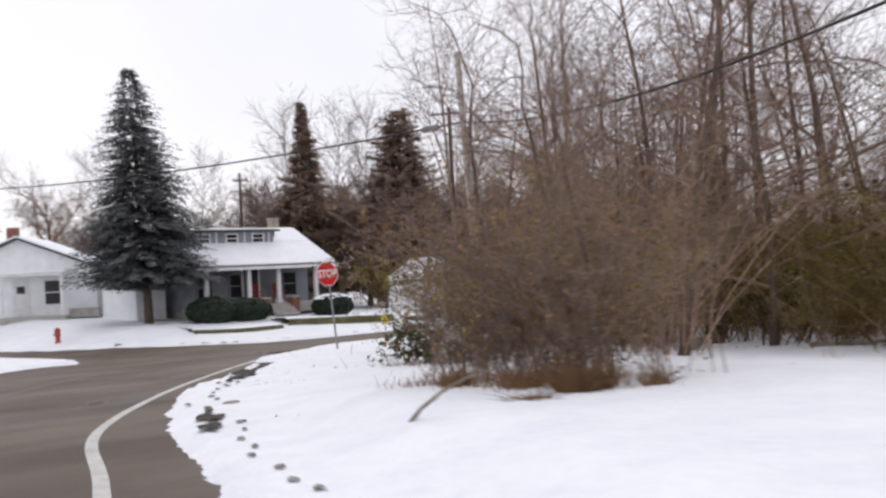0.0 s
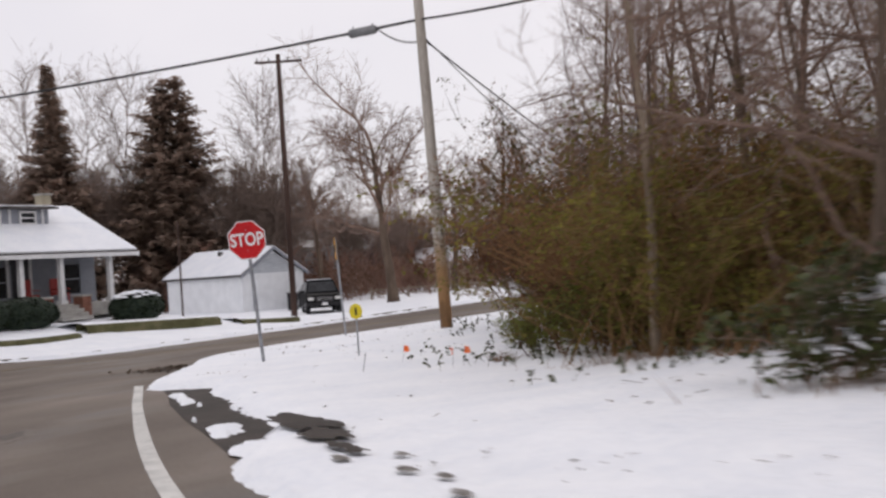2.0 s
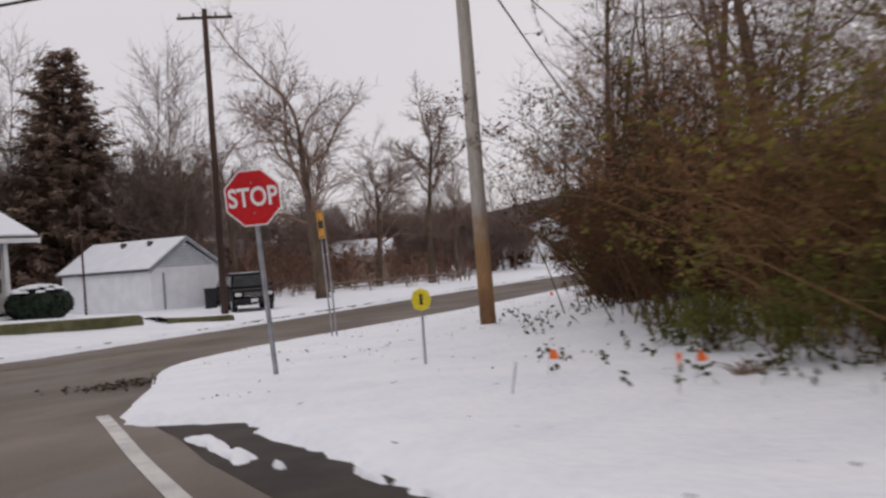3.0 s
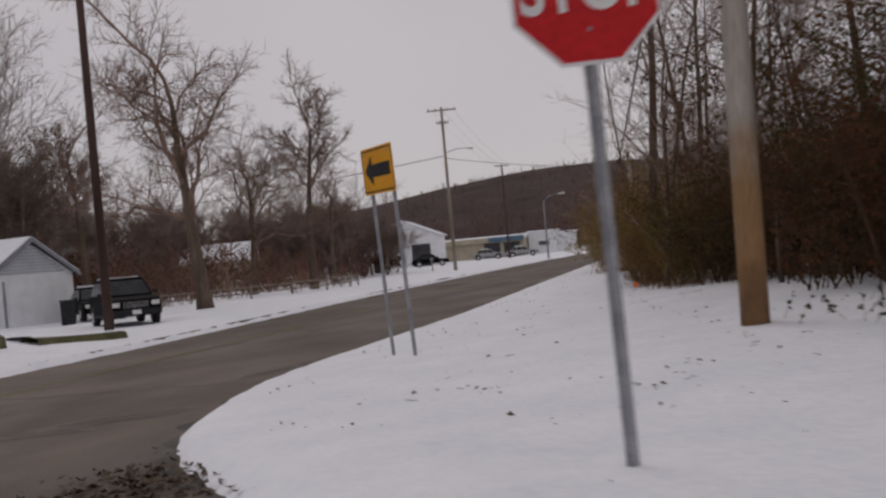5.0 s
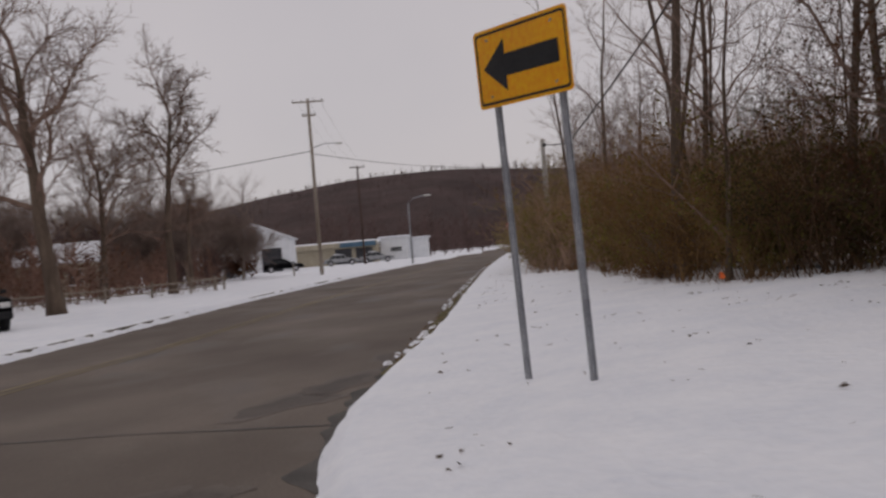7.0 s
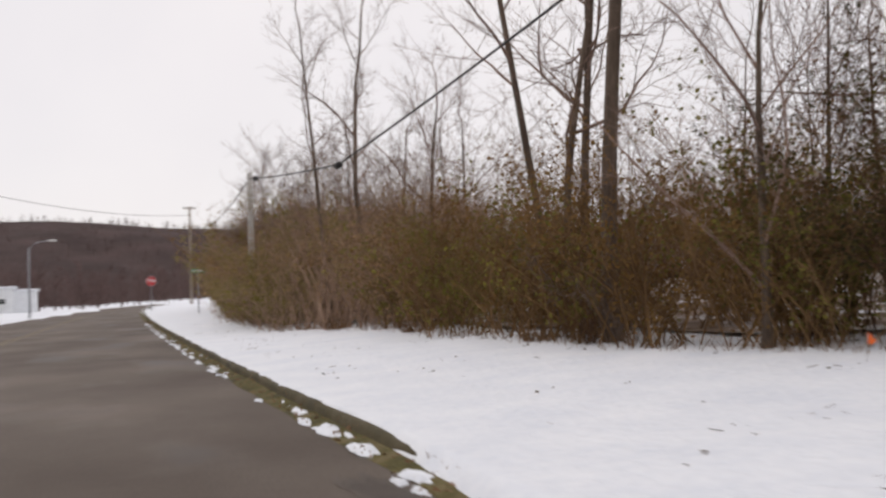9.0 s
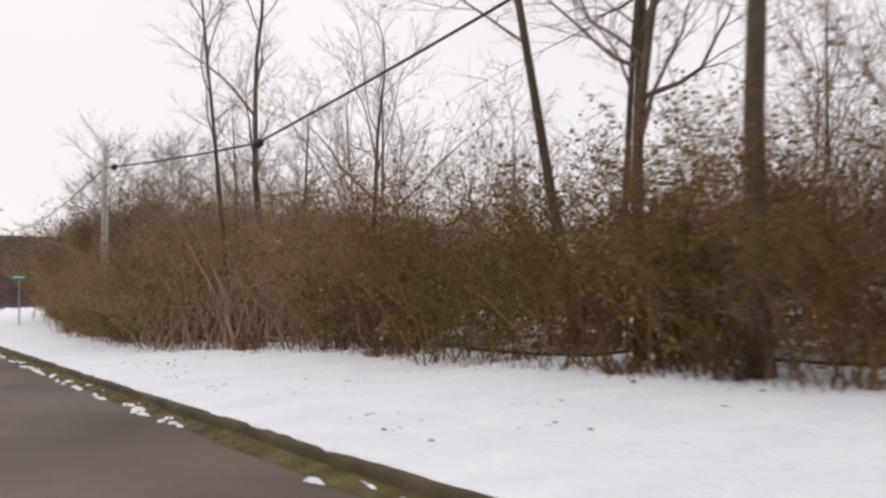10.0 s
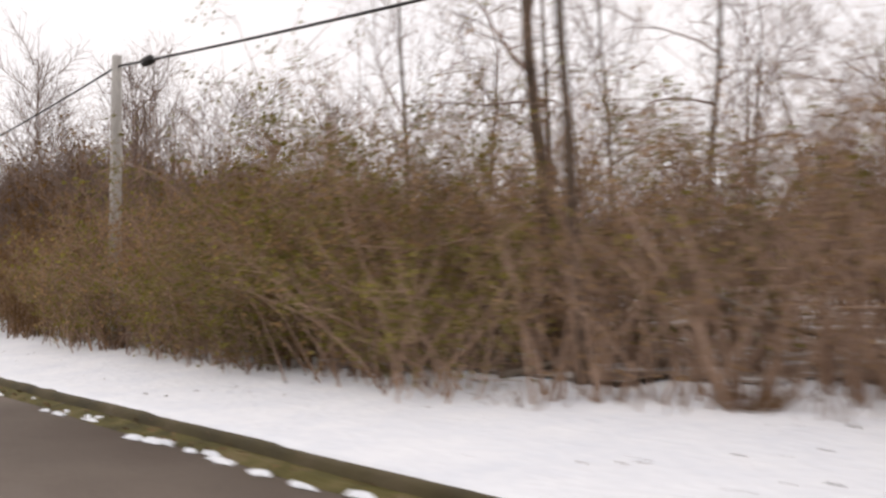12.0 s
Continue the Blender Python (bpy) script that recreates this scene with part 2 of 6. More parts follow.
SIGN_YELLOW = material("sign_yellow", (0.84, 0.36, 0.0), (0.90, 0.41, 0.0), 2, 0.4, 0, 20)
SIGN_LEMON = material("sign_lemon", (0.62, 0.50, 0.02), (0.75, 0.60, 0.03), 2, 0.4, 0, 20)
SIGN_GREEN = material("sign_green", (0.01, 0.20, 0.10), (0.02, 0.26, 0.14), 2, 0.4, 0, 20)
BLACK = material("black_rubber", (0.012, 0.012, 0.013), (0.025, 0.025, 0.027), 4, 0.7, 0.2, 40)
CAR_BLACK = material("black_car_paint", (0.003, 0.003, 0.0035), (0.006, 0.006, 0.007), 2, 0.55, 0, 20, spec=0.03)
CAR_RED = material("red_car_paint", (0.28, 0.02, 0.018), (0.36, 0.035, 0.03), 2, 0.3, 0, 20, spec=0.5)
CAR_SILVER = material("silver_car_paint", (0.28, 0.29, 0.30), (0.36, 0.37, 0.38), 2, 0.3, 0, 20, metal=0.3, spec=0.5)
CHROME = material("chrome", (0.5, 0.5, 0.52), (0.65, 0.65, 0.66), 4, 0.25, 0, 30, metal=0.9)
LAMP_GLASS = material("lamp_glass", (0.6, 0.6, 0.58), (0.75, 0.75, 0.72), 4, 0.2, 0, 30, spec=0.6)
HYDRANT_RED = material("hydrant_red", (0.32, 0.03, 0.03), (0.42, 0.06, 0.05), 6, 0.6, 0.3, 40)
FLAG_ORANGE = material("flag_orange", (0.85, 0.16, 0.04), (0.95, 0.22, 0.06), 6, 0.6, 0, 30)
CABLE = material("cable", (0.018, 0.017, 0.017), (0.035, 0.033, 0.032), 4, 0.6, 0, 20)
CLOSURE = material("cable_closure", (0.16, 0.165, 0.17), (0.24, 0.245, 0.25), 4, 0.6, 0.2, 20)
HILL = material("wooded_hill", (0.048, 0.029, 0.027), (0.085, 0.054, 0.05), 0.05, 0.95, 1.0, 0.9, dist=1.5)
BLUE_PAINT = material("blue_band", (0.06, 0.12, 0.18), (0.09, 0.17, 0.24), 1, 0.5, 0, 20)
TAN_WALL = material("tan_wall", (0.34, 0.30, 0.22), (0.44, 0.39, 0.30), 1, 0.8, 0.2, 20)
LOG = material("weathered_log", (0.16, 0.13, 0.10), (0.32, 0.27, 0.22), 5, 0.9, 0.8, 30, stretch=(1, 1, 1))
DARK_DOOR = material("dark_opening", (0.03, 0.03, 0.035), (0.06, 0.06, 0.065), 2, 0.6, 0.1, 20)


# ---- geometry helpers
class Geo:
    def __init__(self):
        self.v, self.f = [], []

    def add(self, vs, fs):
        k = len(self.v)
        self.v.extend(tuple(p) for p in vs)
        self.f.extend(tuple(i + k for i in q) for q in fs)
        return self

    def box(self, cx, cy, cz, sx, sy, sz, rz=0.0, top=1.0):
        ca, sa = math.cos(rz), math.sin(rz)
        vs = []
        for dz, k in ((-0.5, 1.0), (0.5, top)):
            for dx, dy in ((-0.5, -0.5), (0.5, -0.5), (0.5, 0.5), (-0.5, 0.5)):
                x, y = dx * sx * k, dy * sy * k
                vs.append((cx + x * ca - y * sa, cy + x * sa + y * ca, cz + dz * sz))
        return self.add(vs, [(3, 2, 1, 0), (4, 5, 6, 7), (0, 1, 5, 4), (1, 2, 6, 5), (2, 3, 7, 6), (3, 0, 4, 7)])

    def tube(self, pts, radii, n=6):
        pts = [Vector(p) for p in pts]
        vs, fs = [], []
        for i, p in enumerate(pts):
            d = (pts[min(i + 1, len(pts) - 1)] - pts[max(i - 1, 0)])
            d = d.normalized() if d.length > 1e-6 else Vector((0, 0, 1))
            a = d.cross(Vector((0, 0, 1)) if abs(d.z) < 0.9 else Vector((1, 0, 0))).normalized()
            b = d.cross(a)
            r = radii[i] if hasattr(radii, "__len__") else radii
            for k in range(n):
                w = 2 * math.pi * k / n
                vs.append(p + (a * math.cos(w) + b * math.sin(w)) * r)
        for i in range(len(pts) - 1):
            for k in range(n):
                q = (k + 1) % n
                fs.append((i * n + k, i * n + q, (i + 1) * n + q, (i + 1) * n + k))
        fs.append(tuple(range(n - 1, -1, -1)))
        fs.append(tuple((len(pts) - 1) * n + k for k in range(n)))
        return self.add(vs, fs)

    def spike(self, p, q, r, mid=None):
        """A thin tapering twig from p to q, bent at mid if given."""
        d = q - p
        a = d.cross(Vector((0.3, 0.5, 0.8)))
        a = a.normalized() * r if a.length > 1e-6 else Vector((r, 0, 0))
        b = d.normalized().cross(a)
        ring = (a, b * 0.87 - a * 0.5, b * -0.87 - a * 0.5)
        if mid is None:
            return self.add([p + o for o in ring] + [q], [(0, 1, 3), (1, 2, 3), (2, 0, 3)])
        return self.add([p + o for o in ring] + [mid + o * 0.65 for o in ring] + [q], [(0, 1, 4, 3), (1, 2, 5, 4), (2, 0, 3, 5), (3, 4, 6), (4, 5, 6), (5, 3, 6)])

    def prism(self, poly, m0, depth):
        """poly of (u, v) in the plane of matrix m0, thickened by depth along its z."""
        n = len(poly)
        vs = [m0 @ Vector((u, v, 0)) for u, v in poly] + [m0 @ Vector((u, v, depth)) for u, v in poly]
        return self.add(vs, [tuple(range(n - 1, -1, -1)), tuple(range(n, 2 * n))] + [(i, (i + 1) % n, n + (i + 1) % n, n + i) for i in range(n)])

    def quads(self, vs):
        k = len(self.v)
        self.v.extend(vs)
        self.f.extend((k + i, k + i + 1, k + i + 2, k + i + 3) for i in range(0, len(vs), 4))
        return self

    def blob(self, c, r, rough=0.15, nu=14, nv=9, freq=1.5, flat=-0.98):
        vs, fs = [], []
        for j in range(nv + 1):
            a = math.pi * (j / nv - 0.5)
            for i in range(nu):
                w = 2 * math.pi * i / nu
                d = Vector((math.cos(a) * math.cos(w), math.cos(a) * math.sin(w), max(flat, math.sin(a))))
                k = 1 + rough * noise.noise(d * freq + Vector(c)) * 2
                vs.append((c[0] + d.x * r[0] * k, c[1] + d.y * r[1] * k, c[2] + d.z * r[2] * k))
        for j in range(nv):
            for i in range(nu):
                q = (i + 1) % nu
                fs.append((j * nu + i, j * nu + q, (j + 1) * nu + q, (j + 1) * nu + i))
        return self.add(vs, fs)

    def mesh(self, name, mat, smooth=False):
        me = bpy.data.meshes.new(name)
        me.from_pydata(self.v, [], self.f)
        me.materials.append(mat)
        if smooth:
            me.polygons.foreach_set("use_smooth", [True] * len(me.polygons))
        me.update()
        return me


def part(name, geo, mat, parent=None, label="", smooth=False, bevel=0.0):
    ob = new(name, geo.mesh(name, mat, smooth))
    ob.parent = parent
    if label:
        ob["label"] = label
    if bevel:
        b = ob.modifiers.new("edge", "BEVEL")
        b.width, b.segments, b.limit_method = bevel, 2, "ANGLE"
    return ob


def thing(name, m, label, category, group="", kind=""):
    ob = new(name)
    ob.matrix_basis = m
    ob.empty_display_size = 0.2
    return tagged(ob, label, category, group, kind)


def ss(a, b, v):
    v = np.clip((v - a) / (b - a), 0.0, 1.0)
    return v * v * (3 - 2 * v)


def ground_z(x, y, bank=1.0):
    x, y = np.asarray(x, float), np.asarray(y, float)
    z = 0.03 * (np.clip(x, -6, 34) + 1.2) + 0.033 * ss(-8, -2, y) * np.clip(x + 1.2, 0, 10) - 0.036 - 0.008 * np.clip(y, -60, 12)
    d = 0.57 * x + 0.82 * y + 9.88
    z = z + bank * (0.14 + 0.16 * ss(17, 22, x)) * ss(11, 14.5, x) * (1 - ss(30, 35, x)) * ss(0.3, 1.8, d) * (1 - ss(5, 10, d))
    return z + (0.8 * ss(10.5, 17, -x) + 0.35 * ss(18, 28, -x)) * ss(-8, -2, y) * (1 - ss(10, 18, y))


def gz(x, y):
    return float(ground_z(x, y))


def spline(pts, step=0.8):
    """Catmull-Rom through the points, evenly stepped."""
    p = [np.array(q, float) for q in pts]
    p = [2 * p[0] - p[1]] + p + [2 * p[-1] - p[-2]]
    out = []
    for i in range(1, len(p) - 2):
        n = max(2, int(np.linalg.norm(p[i + 1] - p[i]) / step))
        for k in range(n):
            t = k / n
            out.append(0.5 * (2 * p[i] + (p[i + 1] - p[i - 1]) * t + (2 * p[i - 1] - 5 * p[i] + 4 * p[i + 1] - p[i + 2]) * t * t + (3 * p[i] - p[i - 1] - 3 * p[i + 1] + p[i + 2]) * t ** 3))
    out.append(p[-2])
    return np.array(out)


# ---- plan of the roads
EDGE_RIGHT = spline([(62, -55), (40, -40.3), (23.0, -28.4), (20.5, -26.8), (16.8, -24.5), (12.8, -21.4), (10.4, -19.05), (7.6, -16.3), (4.95, -13.45), (3.3, -11.7), (2.15, -9.9), (1.05, -8.05), (0.05, -6.65), (-0.68, -4.95), (-1.08, -3.3), (-1.36, -1.3),
                     (-1.43, 0.8), (-1.38, 3.2), (-1.28, 8.0), (-1.12, 20.0), (-0.85, 35.0), (-0.45, 52.0), (0.6, 85.0), (2.2, 115.0), (6.5, 160.0), (13.0, 200.0)])
EDGE_LEFT = spline([(5.0, 200.0), (-2.0, 160.0), (-6.6, 115.0), (-8.6, 85.0), (-9.8, 52.0), (-10.2, 35.0), (-10.1, 20.0), (-10.0, 8.0), (-9.8, 1.0), (-11.6, -3.4), (-15.0, -6.2), (-22.0, -7.4), (-42.0, -9.0), (-80.0, -11.0)])
EDGE_ISLAND = spline([(-80.0, -17.5), (-42.0, -15.0), (-20.0, -11.6), (-11.0, -11.2), (-7.7, -11.6), (-7.4, -14.0), (-2.5, -19.6), (7.0, -28.0), (17.0, -34.8), (35.0, -47.5), (57.0, -63.0)])
ROAD = np.concatenate([EDGE_RIGHT, EDGE_LEFT, EDGE_ISLAND])


def road_sd(x, y, outline=ROAD):
    """Distance to the edge of the paved area, or of another outline, negative inside."""
    x, y = np.asarray(x, float).ravel(), np.asarray(y, float).ravel()
    best, inside = np.full(x.shape, 1e9), np.zeros(x.shape, bool)
    for a, b in zip(outline, np.roll(outline, -1, axis=0)):
        d = b - a
        t = np.clip(((x - a[0]) * d[0] + (y - a[1]) * d[1]) / max(d @ d, 1e-9), 0, 1)
        best = np.minimum(best, (x - a[0] - t * d[0]) ** 2 + (y - a[1] - t * d[1]) ** 2)
        cross = (a[1] > y) != (b[1] > y)
        if abs(d[1]) > 1e-12:
            inside ^= cross & (x < a[0] + (y - a[1]) * d[0] / d[1])
    return np.where(inside, -1, 1) * np.sqrt(best)


def axis(lo, hi, step, far):
    """Even steps between lo and hi, widening ones out to far on both sides."""
    mid = list(np.arange(lo, hi + 1e-6, step))
    out, s, p = [], step, hi
    while p < far:
        s *= 1.35
        p += s
        out.append(p)
    left, s, p = [], step, lo
    while p > -far:
        s *= 1.35
        p -= s
        left.append(p)
    return np.array(left[::-1] + mid + out)


def grid_faces(nx, ny):
    i = np.arange(nx - 1)[None, :] + np.arange(ny - 1)[:, None] * nx
    return np.stack([i, i + 1, i + nx + 1, i + nx], -1).reshape(-1, 4).tolist()


gx, gy = axis(-22, 26, 0.25, 2500), axis(-34, 46, 0.25, 2500)
gx = np.unique(np.concatenate([gx, np.arange(-1.75, 0.51, 0.0625)]))
GX, GY = np.meshgrid(gx, gy)
sd = road_sd(GX, GY).reshape(GX.shape)
wob = np.array([noise.noise((x * 0.9, y * 0.9, 3.1)) * 0.16 + noise.noise((x * 2.7, y * 2.7, 8.2)) * 0.10 for x, y in zip(GX.ravel(), GY.ravel())]).reshape(GX.shape)
# bare dark shoulder beside the street before the corner
bare = 0.78 * ss(3.6, 5.4, GX) * (1 - ss(9.9, 11.3, GX)) * (GY < -11)
curbed = ss(-9.5, -7.0, GY) * (GX > -4)
covered = 1 - ss(4.0, 9.0, GY)
edge = sd - bare - (0.08 - 0.04 * covered) * curbed + wob * (1 - 0.75 * curbed)
bumps = np.array([noise.noise((x * 0.35, y * 0.35, 0.0)) * 0.05 + noise.noise((x * 1.3, y * 1.3, 5.0)) * 0.018 for x, y in zip(GX.ravel(), GY.ravel())]).reshape(GX.shape)
GZ = ground_z(GX, GY) + np.clip(edge * (0.75 + 1.6 * curbed * (1 - covered)), -0.30, 0.0) + np.where(edge > 0, bumps * np.clip(edge / 1.5, 0, 1), 0) + 0.02
me = bpy.data.meshes.new("ground")
me.from_pydata(np.stack([GX.ravel(), GY.ravel(), GZ.ravel()], 1).tolist(), [], grid_faces(len(gx), len(gy)))
me.materials.append(SNOW)
me.polygons.foreach_set("use_smooth", [True] * len(me.polygons))
tagged(new("ground", me), "thin snow cover over flat verges and lawns", "ground", kind="structure")

rx, ry = np.unique(np.concatenate([np.arange(-90, 70, 2.0), [-1.2, 8.8]])), np.unique(np.concatenate([np.arange(-70, 215, 2.0), np.arange(-8, -2, 0.5)]))
RX, RY = np.meshgrid(rx, ry)
me = bpy.data.meshes.new("road")
me.from_pydata(np.stack([RX.ravel(), RY.ravel(), ground_z(RX, RY, 0.0).ravel() - 0.125], 1).tolist(), [], grid_faces(len(rx), len(ry)))
me.materials.append(ASPHALT)
tagged(new("road", me), "worn grey asphalt road, damp and stained", "road", kind="structure")


def ribbon(line, offsets, heights, step_noise=0.0):
    """Strip along a line: one row of points for each offset to its right (positive) and height over the ground."""
    g, n, k = Geo(), len(line), len(offsets)
    tang = np.gradient(line, axis=0)
    tang /= np.linalg.norm(tang, axis=1)[:, None]
    nor = np.stack([tang[:, 1], -tang[:, 0]], 1)
    vs = []
    for i in range(n):
        for o, h in zip(offsets, heights):
            q = line[i] + nor[i] * (o + step_noise * noise.noise((i * 0.37, o * 9, 1.0)))
            vs.append((q[0], q[1], gz(q[0], q[1]) + h))
    return g.add(vs, [(i * k + j, i * k + j + 1, (i + 1) * k + j + 1, (i + 1) * k + j) for i in range(n - 1) for j in range(k - 1)])


# ---- kerb, gutter and road marks
curb_line = EDGE_RIGHT[(EDGE_RIGHT[:, 1] > -9.2) & (EDGE_RIGHT[:, 1] < 140) & (EDGE_RIGHT[:, 0] < 20) & (np.arange(len(EDGE_RIGHT)) > 40)]
open_kerb, snowy_kerb = curb_line[curb_line[:, 1] > 2.6], curb_line[curb_line[:, 1] < 5.4]


def sunk(g):
    """Lets the kerb come up gradually out of the snow."""
    g.v = [(x, y, z - 0.13 * (1 - float(ss(3.0, 7.5, y)))) for x, y, z in g.v]
    return g


tagged(part("kerb", sunk(ribbon(open_kerb, (-0.02, 0.0, 0.025, 0.10, 0.13, 0.135), (-0.16, -0.035, -0.01, -0.005, -0.01, -0.2), 0.025)), CURB, smooth=True), "low weathered concrete kerb with moss and snow", "kerb", kind="structure")
tagged(part("kerb", ribbon(snowy_kerb, (-0.03, 0.0, 0.03, 0.10), (-0.16, -0.06, -0.05, -0.08), 0.02), CURB, smooth=True), "low concrete kerb buried under the snow edge", "kerb", kind="structure")
tagged(part("gutter", ribbon(open_kerb, (-0.22, -0.15, -0.06, 0.0), (-0.123, -0.108, -0.09, -0.085), 0.10), GUTTER), "moss and dead leaves along the gutter", "gutter", kind="structure")
tagged(part("gutter", ribbon(spline(snowy_kerb, 0.2), (-0.24, -0.12, 0.0), (-0.1225, -0.117, -0.10), 0.3), DIRT), "dark wet dirt along the snow edge", "gutter", kind="structure")
dirt_line = EDGE_RIGHT[(EDGE_RIGHT[:, 0] > 2.6) & (EDGE_RIGHT[:, 0] < 13.0) & (EDGE_RIGHT[:, 1] < -10)]
tagged(part("shoulder", ribbon(dirt_line, (-0.04, 0.3, 0.9, 1.7), (-0.121, -0.11, -0.105, -0.13), 0.12), DAMP), "wet dark shoulder showing through the snow", "shoulder", kind="structure")
line_line = spline([(44.0, -44.0), (36.0, -38.0), (30.0, -34.1), (21.6, -28.75), (16.5, -25.62), (11.3, -20.98), (6.8, -16.25), (2.5, -11.4)])
tagged(part("edge_line", ribbon(line_line, (-0.075, 0.075), (-0.119, -0.119), 0.008), WHITE_PAINT), "worn white edge line on the asphalt", "road marking", kind="structure")
mid_line = spline([(9.0, 200.0), (2.2, 160.0), (-2.4, 115.0), (-4.3, 85.0), (-5.6, 52.0), (-6.3, 35.0), (-6.7, 20.0), (-7.1, 8.0), (-7.3, 1.0), (-8.6, -5.0), (-13.0, -8.9), (-21.0, -9.6), (-60.0, -12.5)])
for off in (-0.17, 0.07):
    tagged(part("centre_line", ribbon(mid_line, (off, off + 0.10), (-0.119, -0.119), 0.03), YELLOW_PAINT), "faded yellow centre line on the asphalt", "road marking", kind="structure")
street_mid = spline([(8.0, -23.5), (3.2, -18.6), (-0.3, -14.4)])
tagged(part("centre_line", ribbon(street_mid, (-0.06, 0.06), (-0.119, -0.119), 0.03), YELLOW_PAINT), "faded yellow centre line on the asphalt", "road marking", kind="structure")

rng = random.Random(7)


def patch(g, x, y, z, r, rise=0.03, n=16, sx=1.0, rz=0.0):
    vs = [(x, y, z + rise)]
    for ring, h in ((0.62, rise * 0.8), (1.0, -0.01 if rise else 0.0)):
        for k in range(n):
            a = 2 * math.pi * k / n
            d = r * ring * (1 + 0.65 * noise.noise((x * 3 + math.cos(a), y * 3 + math.sin(a), 0.5)) + 0.5 * noise.noise((x * 7 + 3 * math.cos(a), y * 7 + 3 * math.sin(a), 2.5)))
            u, v = d * math.cos(a) * sx, d * math.sin(a)
            vs.append((x + u * math.cos(rz) - v * math.sin(rz), y + u * math.sin(rz) + v * math.cos(rz), z + h))
    fs = [(0, 1 + k, 1 + (k + 1) % n) for k in range(n)] + [(1 + k, n + 1 + k, n + 1 + (k + 1) % n, 1 + (k + 1) % n) for k in range(n)]
    g.add(vs, fs)


# seams, cracks and damp patches in the asphalt
for pts, w in (([(-9.0, 1.7), (-6.2, 1.25), (-4.0, 0.75), (-2.6, 0.25), (-1.4, -0.2)], 0.022), ([(0.8, -13.6), (5.2, -17.4), (9.4, -21.6)], 0.016)):
    tagged(part("road_seam", ribbon(spline(pts, 0.3), (-w, w), (-0.1205, -0.1205), 0.07), TAR), "thin dark seam in the asphalt", "road seam", kind="structure")
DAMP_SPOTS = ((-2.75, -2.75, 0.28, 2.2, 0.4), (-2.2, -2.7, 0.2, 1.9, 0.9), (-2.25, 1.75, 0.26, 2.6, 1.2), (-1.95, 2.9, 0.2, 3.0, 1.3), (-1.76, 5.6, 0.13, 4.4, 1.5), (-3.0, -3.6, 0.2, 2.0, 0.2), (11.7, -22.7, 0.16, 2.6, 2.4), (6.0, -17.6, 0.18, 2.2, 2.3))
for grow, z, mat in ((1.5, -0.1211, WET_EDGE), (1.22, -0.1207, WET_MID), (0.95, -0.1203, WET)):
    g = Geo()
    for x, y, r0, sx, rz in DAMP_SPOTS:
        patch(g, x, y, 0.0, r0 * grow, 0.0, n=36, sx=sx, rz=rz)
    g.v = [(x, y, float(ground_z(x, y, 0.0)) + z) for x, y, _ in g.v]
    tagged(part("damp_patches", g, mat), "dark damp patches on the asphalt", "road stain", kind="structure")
# snow remnants on gutter and shoulder
g = Geo()
tan_k = np.gradient(curb_line, axis=0)
for i, p in enumerate(curb_line[:80]):
    if p[1] < 4.6:
        continue
    along = math.atan2(tan_k[i][1], tan_k[i][0])
    for k in range(3):
        if rng.random() < (0.38 if p[1] < 16 else 0.75):
            d, close = rng.choice((0.30, 0.27, 0.18, 0.05)) + rng.uniform(-0.04, 0.04), p[1] < 11
            x, y = p[0] - d, p[1] + rng.uniform(-0.4, 0.4)
            patch(g, x, y, gz(x, y) - 0.108, rng.uniform(0.025, 0.07) * (1.2 if close else 1.0), 0.018, n=22, sx=rng.uniform(2.0, 7.0) if close else rng.uniform(1.5, 5.0), rz=along + rng.uniform(-0.08, 0.08))
for x, y, r0, sx in ((-1.40, 8.7, 0.08, 5.0), (-1.44, 7.3, 0.10, 4.0), (-1.36, 10.4, 0.07, 5.4), (-1.46, 5.9, 0.09, 4.0)):
    patch(g, x, y, gz(x, y) - 0.105, r0, 0.035, n=22, sx=sx, rz=1.55)
for x, y, r0, sx in ((-1.42, -1.3, 0.07, 4.0), (-1.46, -0.3, 0.09, 3.4), (-1.40, 0.9, 0.07, 4.0), (-1.38, 2.4, 0.06, 4.0)):
    patch(g, x, y, gz(x, y) - 0.115, r0, 0.025, n=26, sx=sx, rz=1.5)
for x, y, r0, sx in ((9.3, -17.75, 0.20, 3.6), (5.6, -14.0, 0.13, 5.0), (6.3, -14.75, 0.10, 4.0), (7.9, -15.75, 0.05, 6.0), (8.6, -16.4, 0.04, 5.0), (7.0, -15.3, 0.035, 3.0), (8.2, -16.9, 0.03, 3.0), (10.9, -19.2, 0.22, 3.4)):
    patch(g, x, y, gz(x, y) - 0.10, r0, 0.04, n=30, sx=sx, rz=-0.79)
tagged(part("snow_remnants", g, SNOW, smooth=True), "melting scraps of snow on gutter and shoulder", "snow", kind="stuff")

